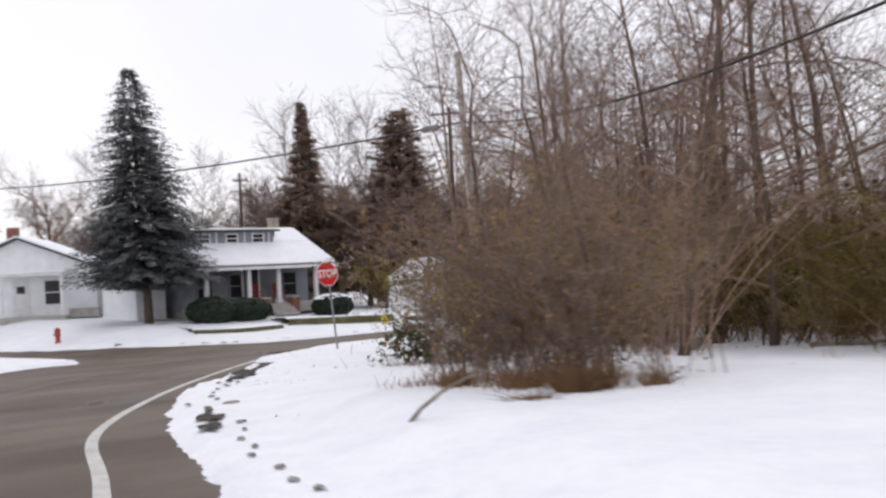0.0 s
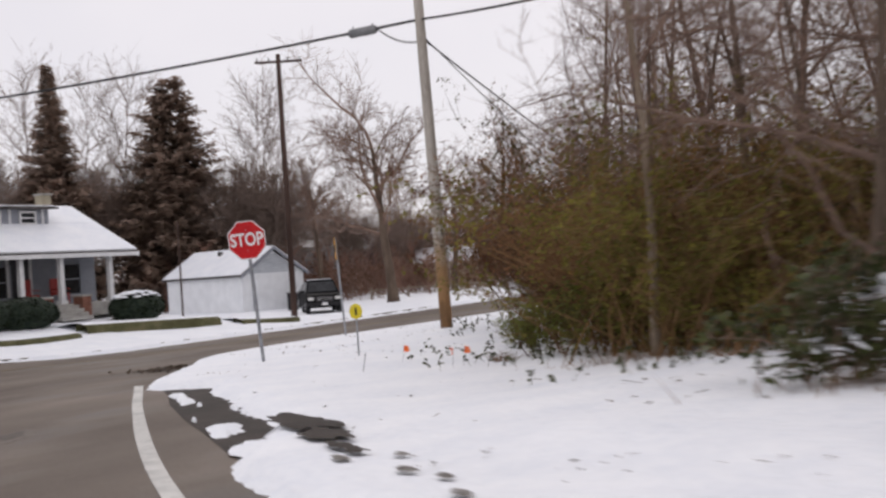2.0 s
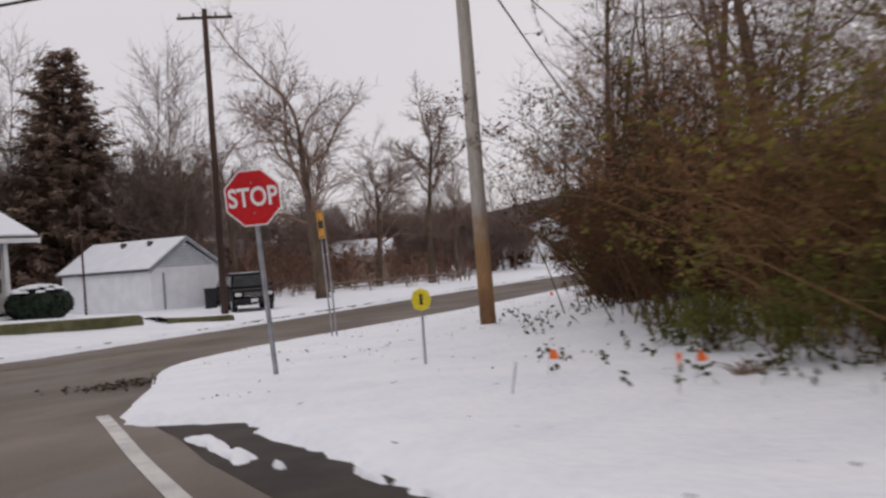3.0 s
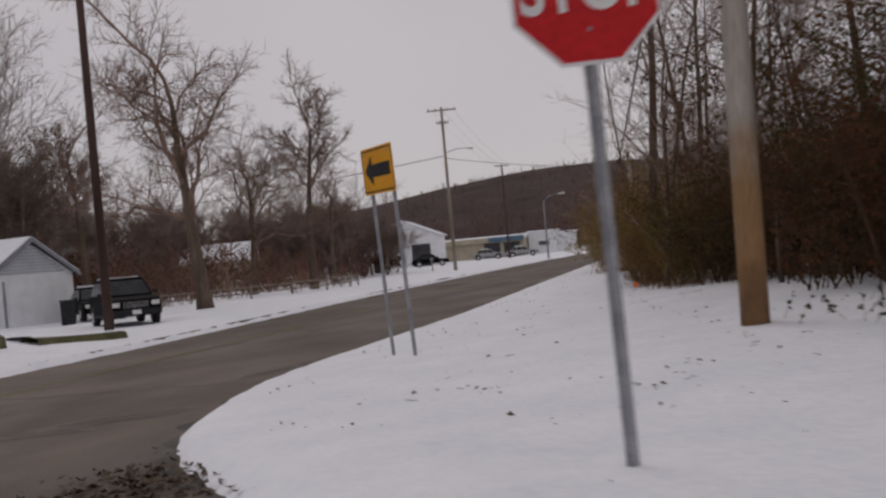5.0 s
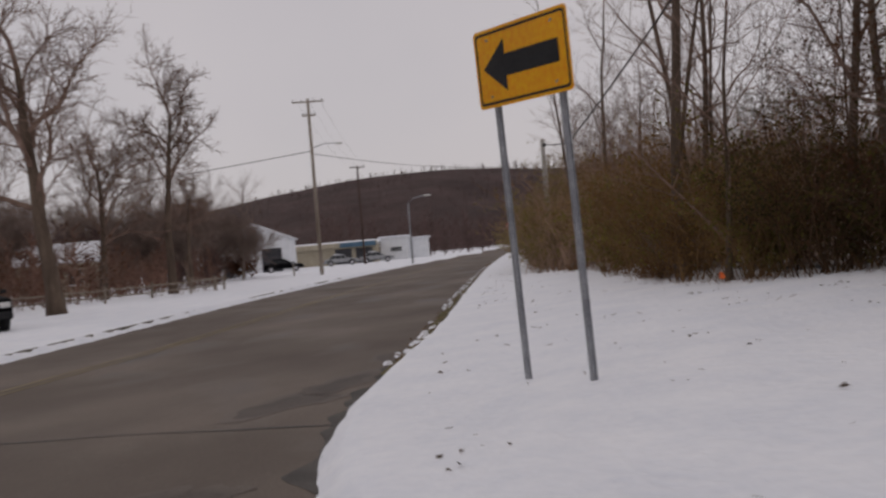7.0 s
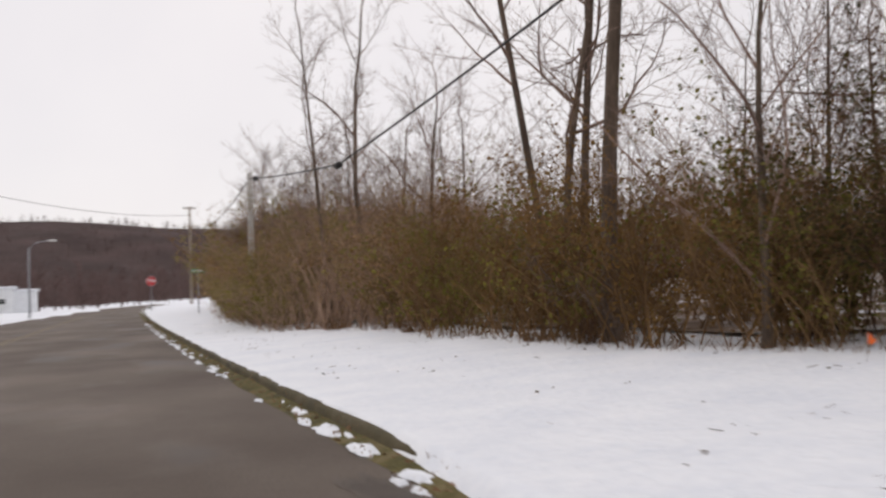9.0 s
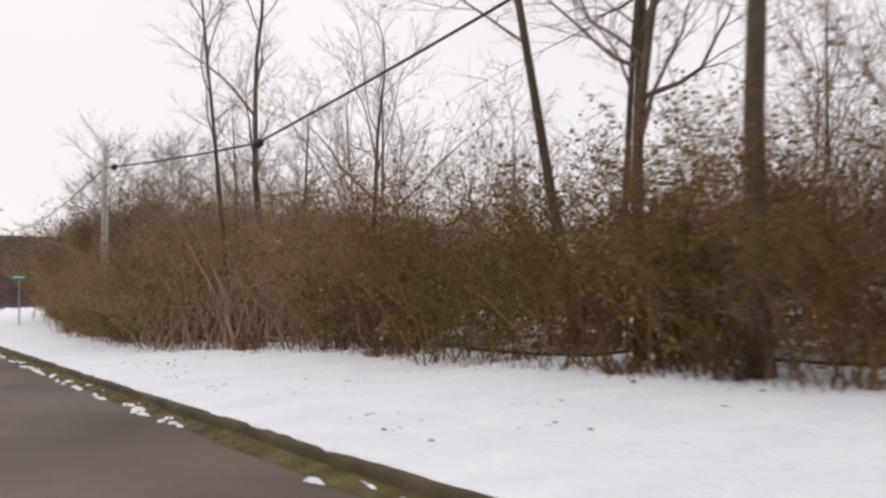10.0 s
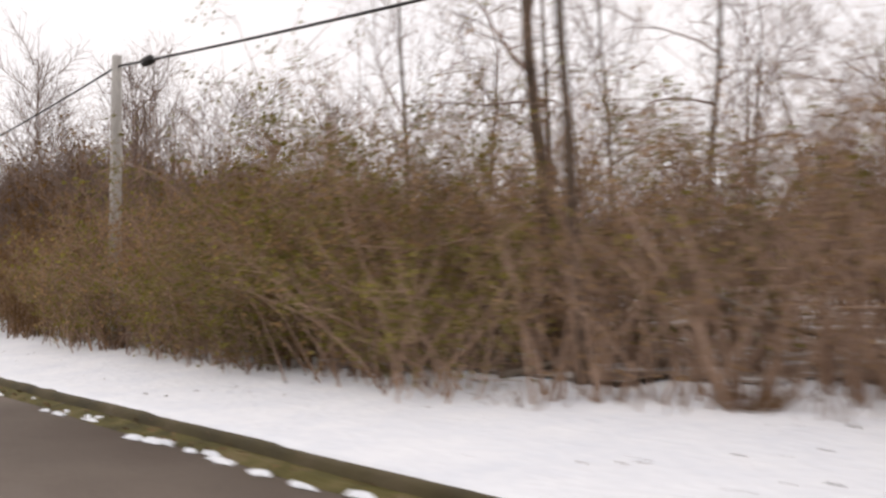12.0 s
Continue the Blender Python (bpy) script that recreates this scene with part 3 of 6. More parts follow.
# leaf litter and bits on the snow
g = Geo()
centres = [(rng.uniform(-1, 5), rng.uniform(-8, 42)) if k % 2 else (rng.uniform(2, 25), rng.uniform(-26, -3)) for k in range(300)]
for k in range(1500):
    x, y = rng.choice(centres)
    spread = 0.16 if k % 3 else 1.2
    x, y = x + rng.gauss(0, spread), y + rng.gauss(0, spread)
    if float(road_sd(x, y)[0]) < 0.5:
        continue
    z, s, a = gz(x, y) + 0.03, rng.uniform(0.010, 0.034), rng.uniform(0, 6.28)
    if rng.random() < 0.3:
        g.tube([(x, y, z), (x + 3 * s * math.cos(a), y + 3 * s * math.sin(a), z + s * 0.5)], s * 0.12, 3)
    else:
        ca, sa = math.cos(a) * s, math.sin(a) * s
        g.quads([(x - ca, y - sa, z), (x + sa * 0.6, y - ca * 0.6, z + s * rng.random()), (x + ca, y + sa, z + 0.3 * s), (x - sa * 0.6, y + ca * 0.6, z + s * rng.random())])
tagged(part("leaf_litter", g, LITTER), "scattered dead leaves and twigs on the snow", "leaf litter", kind="stuff")
g = Geo()
for k in range(420):
    x, y = 0.05 + rng.gauss(0, 0.45), -7.4 + rng.gauss(0, 0.55)
    if float(road_sd(x, y)[0]) > 0.1:
        continue
    z, s = gz(x, y) - 0.11 + rng.uniform(0, 0.05), rng.uniform(0.02, 0.05)
    a = rng.uniform(0, 6.28)
    ca, sa = math.cos(a) * s, math.sin(a) * s
    g.quads([(x - ca, y - sa, z), (x + sa, y - ca, z + s * rng.random()), (x + ca, y + sa, z), (x - sa, y + ca, z + s * rng.random())])
tagged(part("leaf_pile", g, LITTER), "wet brown leaves gathered at the kerb corner", "leaf litter", kind="stuff")
g = Geo()
for k in range(2200):
    i = rng.randrange(len(curb_line))
    if not 4.0 < curb_line[i][1] < 60:
        continue
    x, y = curb_line[i][0] - rng.uniform(-0.02, 0.27), curb_line[i][1] + rng.uniform(-0.5, 0.5)
    z, s, a = gz(x, y) - 0.095 + rng.uniform(0, 0.02), rng.uniform(0.012, 0.036), rng.uniform(0, 6.28)
    ca, sa = math.cos(a) * s, math.sin(a) * s
    g.quads([(x - ca, y - sa, z), (x + sa * 0.6, y - ca * 0.6, z + s * rng.random()), (x + ca, y + sa, z + 0.3 * s), (x - sa * 0.6, y + ca * 0.6, z + s * rng.random())])
tagged(part("gutter_leaves", g, GRASS_DEAD), "dead leaves lying along the mossy gutter", "leaf litter", kind="stuff")
g = Geo()
for k in range(3200):
    i = rng.randrange(len(curb_line))
    if not 3.0 < curb_line[i][1] < 55:
        continue
    x, y = curb_line[i][0] + rng.gauss(0.08, 0.05), curb_line[i][1] + rng.uniform(-0.5, 0.5)
    z, h = gz(x, y) - 0.035, rng.uniform(0.02, 0.055)
    g.spike(Vector((x, y, z)), Vector((x + rng.gauss(0, 0.5) * h, y + rng.gauss(0, 0.5) * h, z + h)), 0.004)
tagged(part("kerb_grass", g, GRASS_DEAD), "short dead grass fringing the snowy kerb", "grass", kind="stuff")
# footprints: dark trodden hollows
g = Geo()
for x, y, r0, sx in ((12.37, -20.45, 0.07, 2.6), (12.75, -20.3, 0.05, 2.2), (13.1, -20.85, 0.06, 2.4), (13.5, -21.1, 0.05, 2.6), (13.85, -21.6, 0.06, 2.4), (14.5, -22.2, 0.05, 2.2), (15.1, -22.7, 0.055, 2.4), (15.74, -23.07, 0.06, 2.4), (16.0, -23.8, 0.055, 2.4), (16.64, -23.5, 0.12, 2.4), (16.9, -24.12, 0.06, 2.4), (19.16, -25.35, 0.07, 2.4), (19.9, -25.9, 0.055, 2.4), (20.59, -26.5, 0.05, 2.4), (21.3, -26.9, 0.05, 2.4), (21.79, -27.34, 0.05, 2.4), (22.68, -27.77, 0.055, 2.4), (23.32, -28.2, 0.05, 2.4), (23.83, -28.4, 0.05, 2.4)):
    patch(g, x, y, gz(x, y) + 0.046, r0 * 0.8, 0.004, n=18, sx=sx, rz=2.5)
bare_strip = Geo()
for x, y, r0, sx in ((10.7, -18.45, 0.2, 3.4), (11.45, -19.2, 0.17, 3.4), (12.15, -20.0, 0.10, 4.0), (17.55, -24.6, 0.07, 5.0), (18.35, -25.2, 0.13, 3.8), (19.25, -25.85, 0.14, 3.2)):
    patch(bare_strip, x, y, 0.0, r0, 0.0, n=30, sx=sx, rz=2.42)
bare_strip.v = [(x, y, gz(x, y) + 0.052) for x, y, z in bare_strip.v]
tagged(part("bare_strip", bare_strip, DAMP), "dark wet ground showing through trodden snow", "bare ground", kind="structure")
tagged(part("footprints", g, TRODDEN), "line of trodden footprints in the snow", "footprints", kind="stuff")


# ---- plants
def branchy(seed, height, trunk_r, spread, start, fork, twigs, lean=(0, 0), limb_up=0.9, frac=0.8, crook=0.12, limbs2=7, finest=0.0045):
    """Trunk and crown of a bare tree: one Geo for the trunk and its leader, one for limbs and twigs."""
    r = random.Random(seed)
    trunk, crown = Geo(), Geo()

    def wander(p, d, length, n, bend, lift):
        pts = [p]
        for i in range(n):
            d = (d + Vector((r.gauss(0, bend), r.gauss(0, bend), r.gauss(lift, bend * 0.6)))).normalized()
            pts.append(pts[-1] + d * (length / n))
        return pts, d

    def along(pts, t):
        k = min(int(t * (len(pts) - 1)), len(pts) - 2)
        return pts[k].lerp(pts[k + 1], t * (len(pts) - 1) - k), (pts[k + 1] - pts[k]).normalized()

    def aside(base, a, up):
        u = base.cross(Vector((0.2, 0.1, 1.0)) if abs(base.z) < 0.95 else Vector((1, 0, 0))).normalized()
        v = base.cross(u)
        return (base * up + u * math.cos(a) + v * math.sin(a)).normalized()

    def twig(q, d, ln, w):
        e = q + d * ln
        crown.spike(q, e, w)
        for j in range(2):
            o = q.lerp(e, r.uniform(0.25, 0.95))
            crown.spike(o, o + aside(d, r.uniform(0, 6.28), 1.1) * ln * r.uniform(0.3, 0.6), w * 0.6)

    def limb(q, d, ln, rad, level):
        n = 6 if level == 1 else 3
        pts, d2 = wander(q, d, ln, n, crook * (1.3 if level == 1 else 1.7), 0.05 if level == 1 else 0.03)
        crown.tube(pts, [rad * (1 - 0.78 * i / n) for i in range(n + 1)], 5 if level == 1 else 3)
        count = limbs2 if level == 1 else twigs
        for i in range(count):
            t = 0.18 + 0.82 * (i + r.random()) / count
            o, base = along(pts, min(t, 0.999))
            nd = (aside(base, i * 2.4 + r.uniform(-0.6, 0.6), r.uniform(0.7, 1.3)) + Vector((0, 0, 0.15))).normalized()
            if level == 1:
                limb(o, nd, ln * r.uniform(0.3, 0.55) * (1.15 - 0.5 * t), max(finest * 1.5, rad * 0.4 * (1.1 - 0.7 * t)), 2)
            else:
                twig(o, nd, max(0.25, ln * r.uniform(0.3, 0.6)), max(finest, rad * 0.35))
        twig(pts[-1], d2, ln * 0.35, max(finest, rad * 0.22))

    n = 9
    pts, d2 = wander(Vector((0, 0, -0.15)), Vector((lean[0], lean[1], 1)).normalized(), height * frac, n, min(crook, 0.14) * 0.3, 0.03)
    rads = [trunk_r * (1.25 if i == 0 else 1 - 0.7 * i / n) for i in range(n + 1)]
    trunk.tube(pts, rads, 9)
    for i in range(fork):
        t = start + (1 - start) * (i + 0.8 * r.random()) / fork
        o, base = along(pts, min(t, 0.999))
        nd = aside(base, i * 2.4 + r.uniform(-0.5, 0.5), limb_up * r.uniform(0.75, 1.35))
        k = rads[min(int(t * n), n)]
        limb(o, nd, height * spread * r.uniform(0.7, 1.15) * (1.25 - 0.7 * t), k * r.uniform(0.38, 0.6), 1)
    limb(pts[-1], d2, height * (1 - frac) * 1.2, rads[-1], 1)
    return trunk, crown


def make_tree(name, m, label, bark, seed, *args, twig_mat=None, **kw):
    t = thing(name, m, label, "tree")
    a, b = branchy(seed, *args, **kw)
    part("trunk", a, bark, t, smooth=True)
    part("crown", b, twig_mat or TWIG, t, "bare limbs and fine twigs")
    return t


def sprig(g, p, s, r, droop=0.0):
    """One small pointed leaf."""
    d = Vector((r.gauss(0, 1), r.gauss(0, 1), r.gauss(-droop, 0.7))).normalized()
    a = d.cross(Vector((r.gauss(0, 1), r.gauss(0, 1), r.gauss(0, 1)))).normalized() * s * 0.36
    d = d * s
    g.quads([p, p + d * 0.5 + a, p + d, p + d * 0.5 - a])


def make_shrub(name, m, label, seed, height, width, leaf_mat, leaves, twig_mat, stems=20, leaf=0.06, low=0.12, side=11, upright=1.2, thick=0.016):
    t = thing(name, m, label, "shrub", "thicket shrubs")
    r = random.Random(seed)
    st, lf = Geo(), Geo()
    ends = []
    for i in range(stems):
        a, k = r.uniform(0, 6.283), r.uniform(0.15, 1.0)
        p = Vector((r.gauss(0, 0.13 * width), r.gauss(0, 0.13 * width), -0.05))
        d = Vector((math.cos(a) * k * 0.7, math.sin(a) * k * 0.7, upright)).normalized()
        pts, reach = [p], r.uniform(0.5, 1.15)
        for j in range(5):
            d = (d + Vector((math.cos(a) * 0.13 * k + r.gauss(0, 0.12), math.sin(a) * 0.13 * k + r.gauss(0, 0.12), -0.08 + r.gauss(0, 0.08)))).normalized()
            pts.append(pts[-1] + d * height * reach / 4.6)
        st.tube(pts, [thick * r.uniform(0.6, 1.3) * (1 - j / 6.0) for j in range(6)], 3)
        for j in range(side):
            u = (0.1 + 0.9 * r.random() ** 0.8) * 4.99
            q = pts[int(u)].lerp(pts[int(u) + 1], u % 1)
            e = q + Vector((r.gauss(0, 1), r.gauss(0, 1), r.gauss(0.7, 0.8))).normalized() * width * r.uniform(0.10, 0.30)
            st.spike(q, e, 0.006)
            ends.append((q, e))
            for h in range(2):
                s0 = q.lerp(e, r.uniform(0.2, 1))
                s1 = s0 + Vector((r.gauss(0, 1), r.gauss(0, 1), r.gauss(0.5, 0.8))).normalized() * width * r.uniform(0.05, 0.16)
                st.spike(s0, s1, 0.004)
                ends.append((s0, s1))
    for i in range(leaves):
        q, e = ends[r.randrange(len(ends))]
        p = q.lerp(e, r.random()) + Vector((r.gauss(0, 0.035), r.gauss(0, 0.035), r.gauss(0, 0.035)))
        if p.z > low:
            sprig(lf, p, leaf * r.uniform(0.6, 1.4), r, 0.3)
    part("stem", st, twig_mat, t)
    part("foliage", lf, leaf_mat, t)
    return t


def make_conifer(name, m, label, seed, height, radius, needle, whorls, per, clear=0.1, droop=0.35, tuft=0.20, power=0.85, lean=0.0, ragged=0.1):
    t = thing(name, m, label, "tree")
    r = random.Random(seed)
    tr, fo = Geo(), Geo()
    tr.tube([(0, 0, -0.1), (0.02 + lean * 0.4, 0, height * 0.5), (lean, 0, height * 0.99)], [height * 0.018, height * 0.011, 0.01], 8)
    for w in range(whorls):
        f = w / whorls
        z = height * (clear + (1 - clear) * f)
        length = radius * (1 - f) ** power * (0.35 + 0.65 * min(1.0, f / 0.06)) * r.uniform(1 - ragged, 1 + ragged) + 0.08
        for b in range(max(5, int(per * (1 - 0.5 * f)))):
            a, ln = r.uniform(0, 6.283), length * r.uniform(0.6, 1.12)
            out = Vector((math.cos(a), math.sin(a), 0))
            zb = z + r.uniform(-0.6, 0.6) * height / whorls
            side = Vector((-out.y, out.x, 0))
            n = max(4, int(ln / 0.17))
            for i in range(n):
                u = (i + 0.5) / n
                if u < 0.22:
                    continue
                p = out * (ln * u) + Vector((lean * zb / height, 0, zb - droop * ln * u * u + 0.12 * ln * u * u * u + 0.08 * ln * u))
                wid = tuft * (1.25 - 0.6 * u) * (0.75 + 0.45 * (1 - f))
                for k in (-1, 1, 0):
                    q = p + Vector((r.gauss(0, 0.03), r.gauss(0, 0.03), r.gauss(0, 0.04)))
                    d = (side * k * 1.1 + out * 0.7 + Vector((0, 0, r.gauss(-0.25, 0.25)))).normalized() * wid * r.uniform(0.9, 1.7)
                    c = Vector((r.gauss(0, 0.3), r.gauss(0, 0.3), 1)).cross(d).normalized() * wid * 0.30
                    fo.quads([q - c * 0.4, q + d * 0.5 - c, q + d, q + d * 0.5 + c])
    part("trunk", tr, BARK, t, smooth=True)
    part("crown", fo, needle, t)
    return t


def at(x, y, rz=0.0, s=1.0, dz=0.0):
    return pose(x, y, gz(x, y) + dz, 0, 0, math.degrees(rz)) @ Matrix.Diagonal((s, s, s, 1))


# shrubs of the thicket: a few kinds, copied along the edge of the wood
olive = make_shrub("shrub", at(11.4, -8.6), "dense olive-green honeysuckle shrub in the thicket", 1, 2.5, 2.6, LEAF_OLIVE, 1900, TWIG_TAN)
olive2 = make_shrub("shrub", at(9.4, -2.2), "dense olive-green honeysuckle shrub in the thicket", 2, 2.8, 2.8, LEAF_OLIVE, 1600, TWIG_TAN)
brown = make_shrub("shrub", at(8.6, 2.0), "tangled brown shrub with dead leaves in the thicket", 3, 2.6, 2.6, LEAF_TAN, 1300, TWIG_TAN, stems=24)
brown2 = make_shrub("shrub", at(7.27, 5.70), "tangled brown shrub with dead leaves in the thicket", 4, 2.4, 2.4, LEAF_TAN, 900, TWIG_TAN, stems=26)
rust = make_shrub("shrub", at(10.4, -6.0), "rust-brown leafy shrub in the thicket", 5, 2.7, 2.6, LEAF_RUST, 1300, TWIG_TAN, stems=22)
hedge_a = make_shrub("shrub", at(3.64, 14.40), "pale brown twiggy shrub with withered leaves", 9, 2.7, 2.5, HEDGE_TAN, 2100, TWIG_HEDGE, stems=30)
hedge_b = make_shrub("shrub", at(3.58, 21.19), "pale brown twiggy shrub with few leaves", 10, 2.9, 2.4, HEDGE_TAN, 1300, TWIG_HEDGE, stems=34, upright=1.8)
hedge_c = make_shrub("shrub", at(2.02, 32.13), "leafy olive-brown shrub in the roadside brush", 11, 2.7, 2.7, HEDGE_OLIVE, 2300, TWIG_HEDGE, stems=24)
stemmy = make_shrub("shrub", at(3.65, 25.58), "bare upright brush stems with few leaves", 12, 3.0, 2.6, HEDGE_PALE, 420, TWIG_ROSY, stems=22, upright=2.2, side=9, thick=0.024)
wispy = make_shrub("shrub", at(20.4, -19.6), "wispy tan shrub with withered leaves", 16, 2.6, 2.6, HEDGE_TAN, 700, TWIG_PALE, stems=13, upright=1.6, side=14, thick=0.012)
hedge_d = make_shrub("shrub", at(3.72, 22.19), "pale withered twiggy shrub in the roadside brush", 17, 2.8, 2.5, HEDGE_PALE, 1900, TWIG_ROSY, stems=28)
hedge_e = make_shrub("shrub", at(2.12, 35.14), "leafy moss-green shrub in the roadside brush", 18, 2.7, 2.7, HEDGE_MOSS, 2100, TWIG_ROSY, stems=22)
low_green = make_shrub("shrub", at(12.2, -12.1), "low leafy green shrub at the thicket foot", 19, 1.3, 1.8, LOW_GREEN, 1500, TWIG_TAN, stems=16, low=0.03)
haze = make_shrub("brush", at(7.97, 16.35), "tall bare twiggy brush inside the wood", 13, 4.6, 3.4, HEDGE_TAN, 60, TWIG_ROSY, stems=20, upright=2.0, side=16, thick=0.02)
evergreen = make_shrub("shrub", at(15.7, -17.8), "low dark evergreen shrub at the verge", 6, 1.05, 1.9, LEAF_DARK, 2200, TWIG, stems=16, leaf=0.08, low=0.03)
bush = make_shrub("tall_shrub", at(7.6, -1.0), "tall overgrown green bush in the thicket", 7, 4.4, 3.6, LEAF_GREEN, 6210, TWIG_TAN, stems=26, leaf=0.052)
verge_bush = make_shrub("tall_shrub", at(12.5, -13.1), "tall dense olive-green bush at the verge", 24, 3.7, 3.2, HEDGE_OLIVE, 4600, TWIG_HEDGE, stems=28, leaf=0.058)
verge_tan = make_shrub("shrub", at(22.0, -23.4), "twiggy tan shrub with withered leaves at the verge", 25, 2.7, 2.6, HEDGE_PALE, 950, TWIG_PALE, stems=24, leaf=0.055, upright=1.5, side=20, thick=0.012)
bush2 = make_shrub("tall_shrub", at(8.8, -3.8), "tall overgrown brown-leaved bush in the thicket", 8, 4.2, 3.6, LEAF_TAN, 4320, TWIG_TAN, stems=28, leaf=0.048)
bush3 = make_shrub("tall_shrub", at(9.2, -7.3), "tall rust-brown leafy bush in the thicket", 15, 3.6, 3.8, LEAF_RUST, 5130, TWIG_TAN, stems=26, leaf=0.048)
verge_rust = make_shrub("tall_shrub", at(11.0, -9.9), "tall rust-brown twiggy bush at the thicket edge", 26, 3.7, 3.4, HEDGE_RUST, 3600, TWIG_HEDGE, stems=30, leaf=0.05, upright=1.3)
hedge_bush = make_shrub("tall_shrub", at(3.00, 32.77), "tall olive-leaved bush rising out of the brush", 14, 4.3, 3.2, HEDGE_MOSS, 4050, TWIG_ROSY, stems=24, leaf=0.052)
kinds = [olive, olive2, brown, brown2, rust]
hedges = [hedge_a, hedge_b, hedge_c]
WOOD_EDGE = spline([(40, -24), (29, -16), (22, -10.8), (14.3, -5), (11, -3.6), (9, 0), (7.18, 4.69), (5.1, 7.64), (3.88, 10.5), (3.68, 13.2), (3.48, 16.19), (3.44, 20.18), (3.38, 23.67), (2.62, 26.35), (1.75, 28.52), (1.42, 32.11), (1.68, 36.11), (2.21, 41.11), (2.7, 47.13), (3.92, 55.18), (6.34, 80.31), (14.11, 115.6), (23.89, 151)], 1.0)
wt = np.gradient(WOOD_EDGE, axis=0)
wt /= np.linalg.norm(wt, axis=1)[:, None]
wn2 = np.stack([wt[:, 1], -wt[:, 0]], 1)
r = random.Random(21)


def weighted(y):
    if y < -4:
        return r.choices((hedge_a, hedge_c, hedge_e), (2, 3, 2))[0]
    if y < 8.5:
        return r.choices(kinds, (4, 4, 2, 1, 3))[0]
    if 23.8 < y < 27.4:
        return r.choices((stemmy, hedge_d), (4, 1))[0]
    if 28 < y < 40:
        return r.choices((hedge_d, hedge_b, hedge_e), (3, 0.5, 4))[0]
    if y > 23 or (y > 18 and r.random() < 0.3):
        return r.choices((hedge_d, hedge_b, hedge_e), (5, 1.5, 1.5))[0]
    return r.choices(hedges, (2.6, 2.2, 4))[0]


for i in range(len(WOOD_EDGE)):
    p, nrm = WOOD_EDGE[i], wn2[i]
    near = -14 < p[1] < 48
    if not near and i % 3:
        continue
    for depth in ((0.0, 1.5) if near else (0.8,)):
        q = p + nrm * (depth + r.uniform(-0.35, 0.35)) + wt[i] * r.uniform(-0.4, 0.4)
        if depth > 1 and (i % 2 or 23.8 < q[1] < 27.4):
            continue
        copy_thing(weighted(q[1]), at(q[0], q[1], r.uniform(0, 6.28), r.uniform(0.72, 1.0) * (1.0 if near else 1.8) * (1 + 0.12 * depth)))
ROW = spline([(13.6, -12.6), (12.9, -11.4), (12.5, -10.2), (12.2, -8.6)], 1.05)
for i, p in enumerate(ROW):
    copy_thing(r.choice((hedge_a, rust, brown)), at(p[0] + r.uniform(-0.3, 0.3), p[1] + r.uniform(-0.3, 0.3), r.uniform(0, 6.28), r.uniform(0.8, 1.0)))
    copy_thing(r.choice(hedges), at(p[0] + 1.4 + r.uniform(-0.4, 0.4), p[1] + 1.4 + r.uniform(-0.4, 0.4), r.uniform(0, 6.28), r.uniform(1.0, 1.4)))
# the tan clump nearest the street, and thin brush behind the open snow
for x, y, s, k in ((21.2, -23.1, 0.85, verge_tan), (22.7, -23.5, 0.8, verge_tan), (23.2, -23.8, 0.7, wispy), (22.3, -23.0, 0.8, stemmy), (21.5, -22.2, 0.95, hedge_e), (23.4, -23.0, 0.75, wispy), (20.2, -21.8, 0.95, wispy), (21.0, -21.0, 0.95, wispy), (20.5, -22.6, 0.6, verge_tan),
                   (19.0, -15.0, 1.0, haze), (17.2, -12.8, 1.0, haze), (21.0, -18.0, 0.9, haze), (15.6, -11.8, 1.0, hedge_c), (16.8, -10.8, 1.1, olive), (18.6, -11.8, 1.1, hedge_c), (20.4, -12.8, 1.1, olive2), (22.4, -14.0, 1.1, hedge_c), (24.2, -15.2, 1.1, olive), (14.6, -10.6, 1.2, olive2)):
    copy_thing(k, at(x, y, r.uniform(0, 6.28), s))
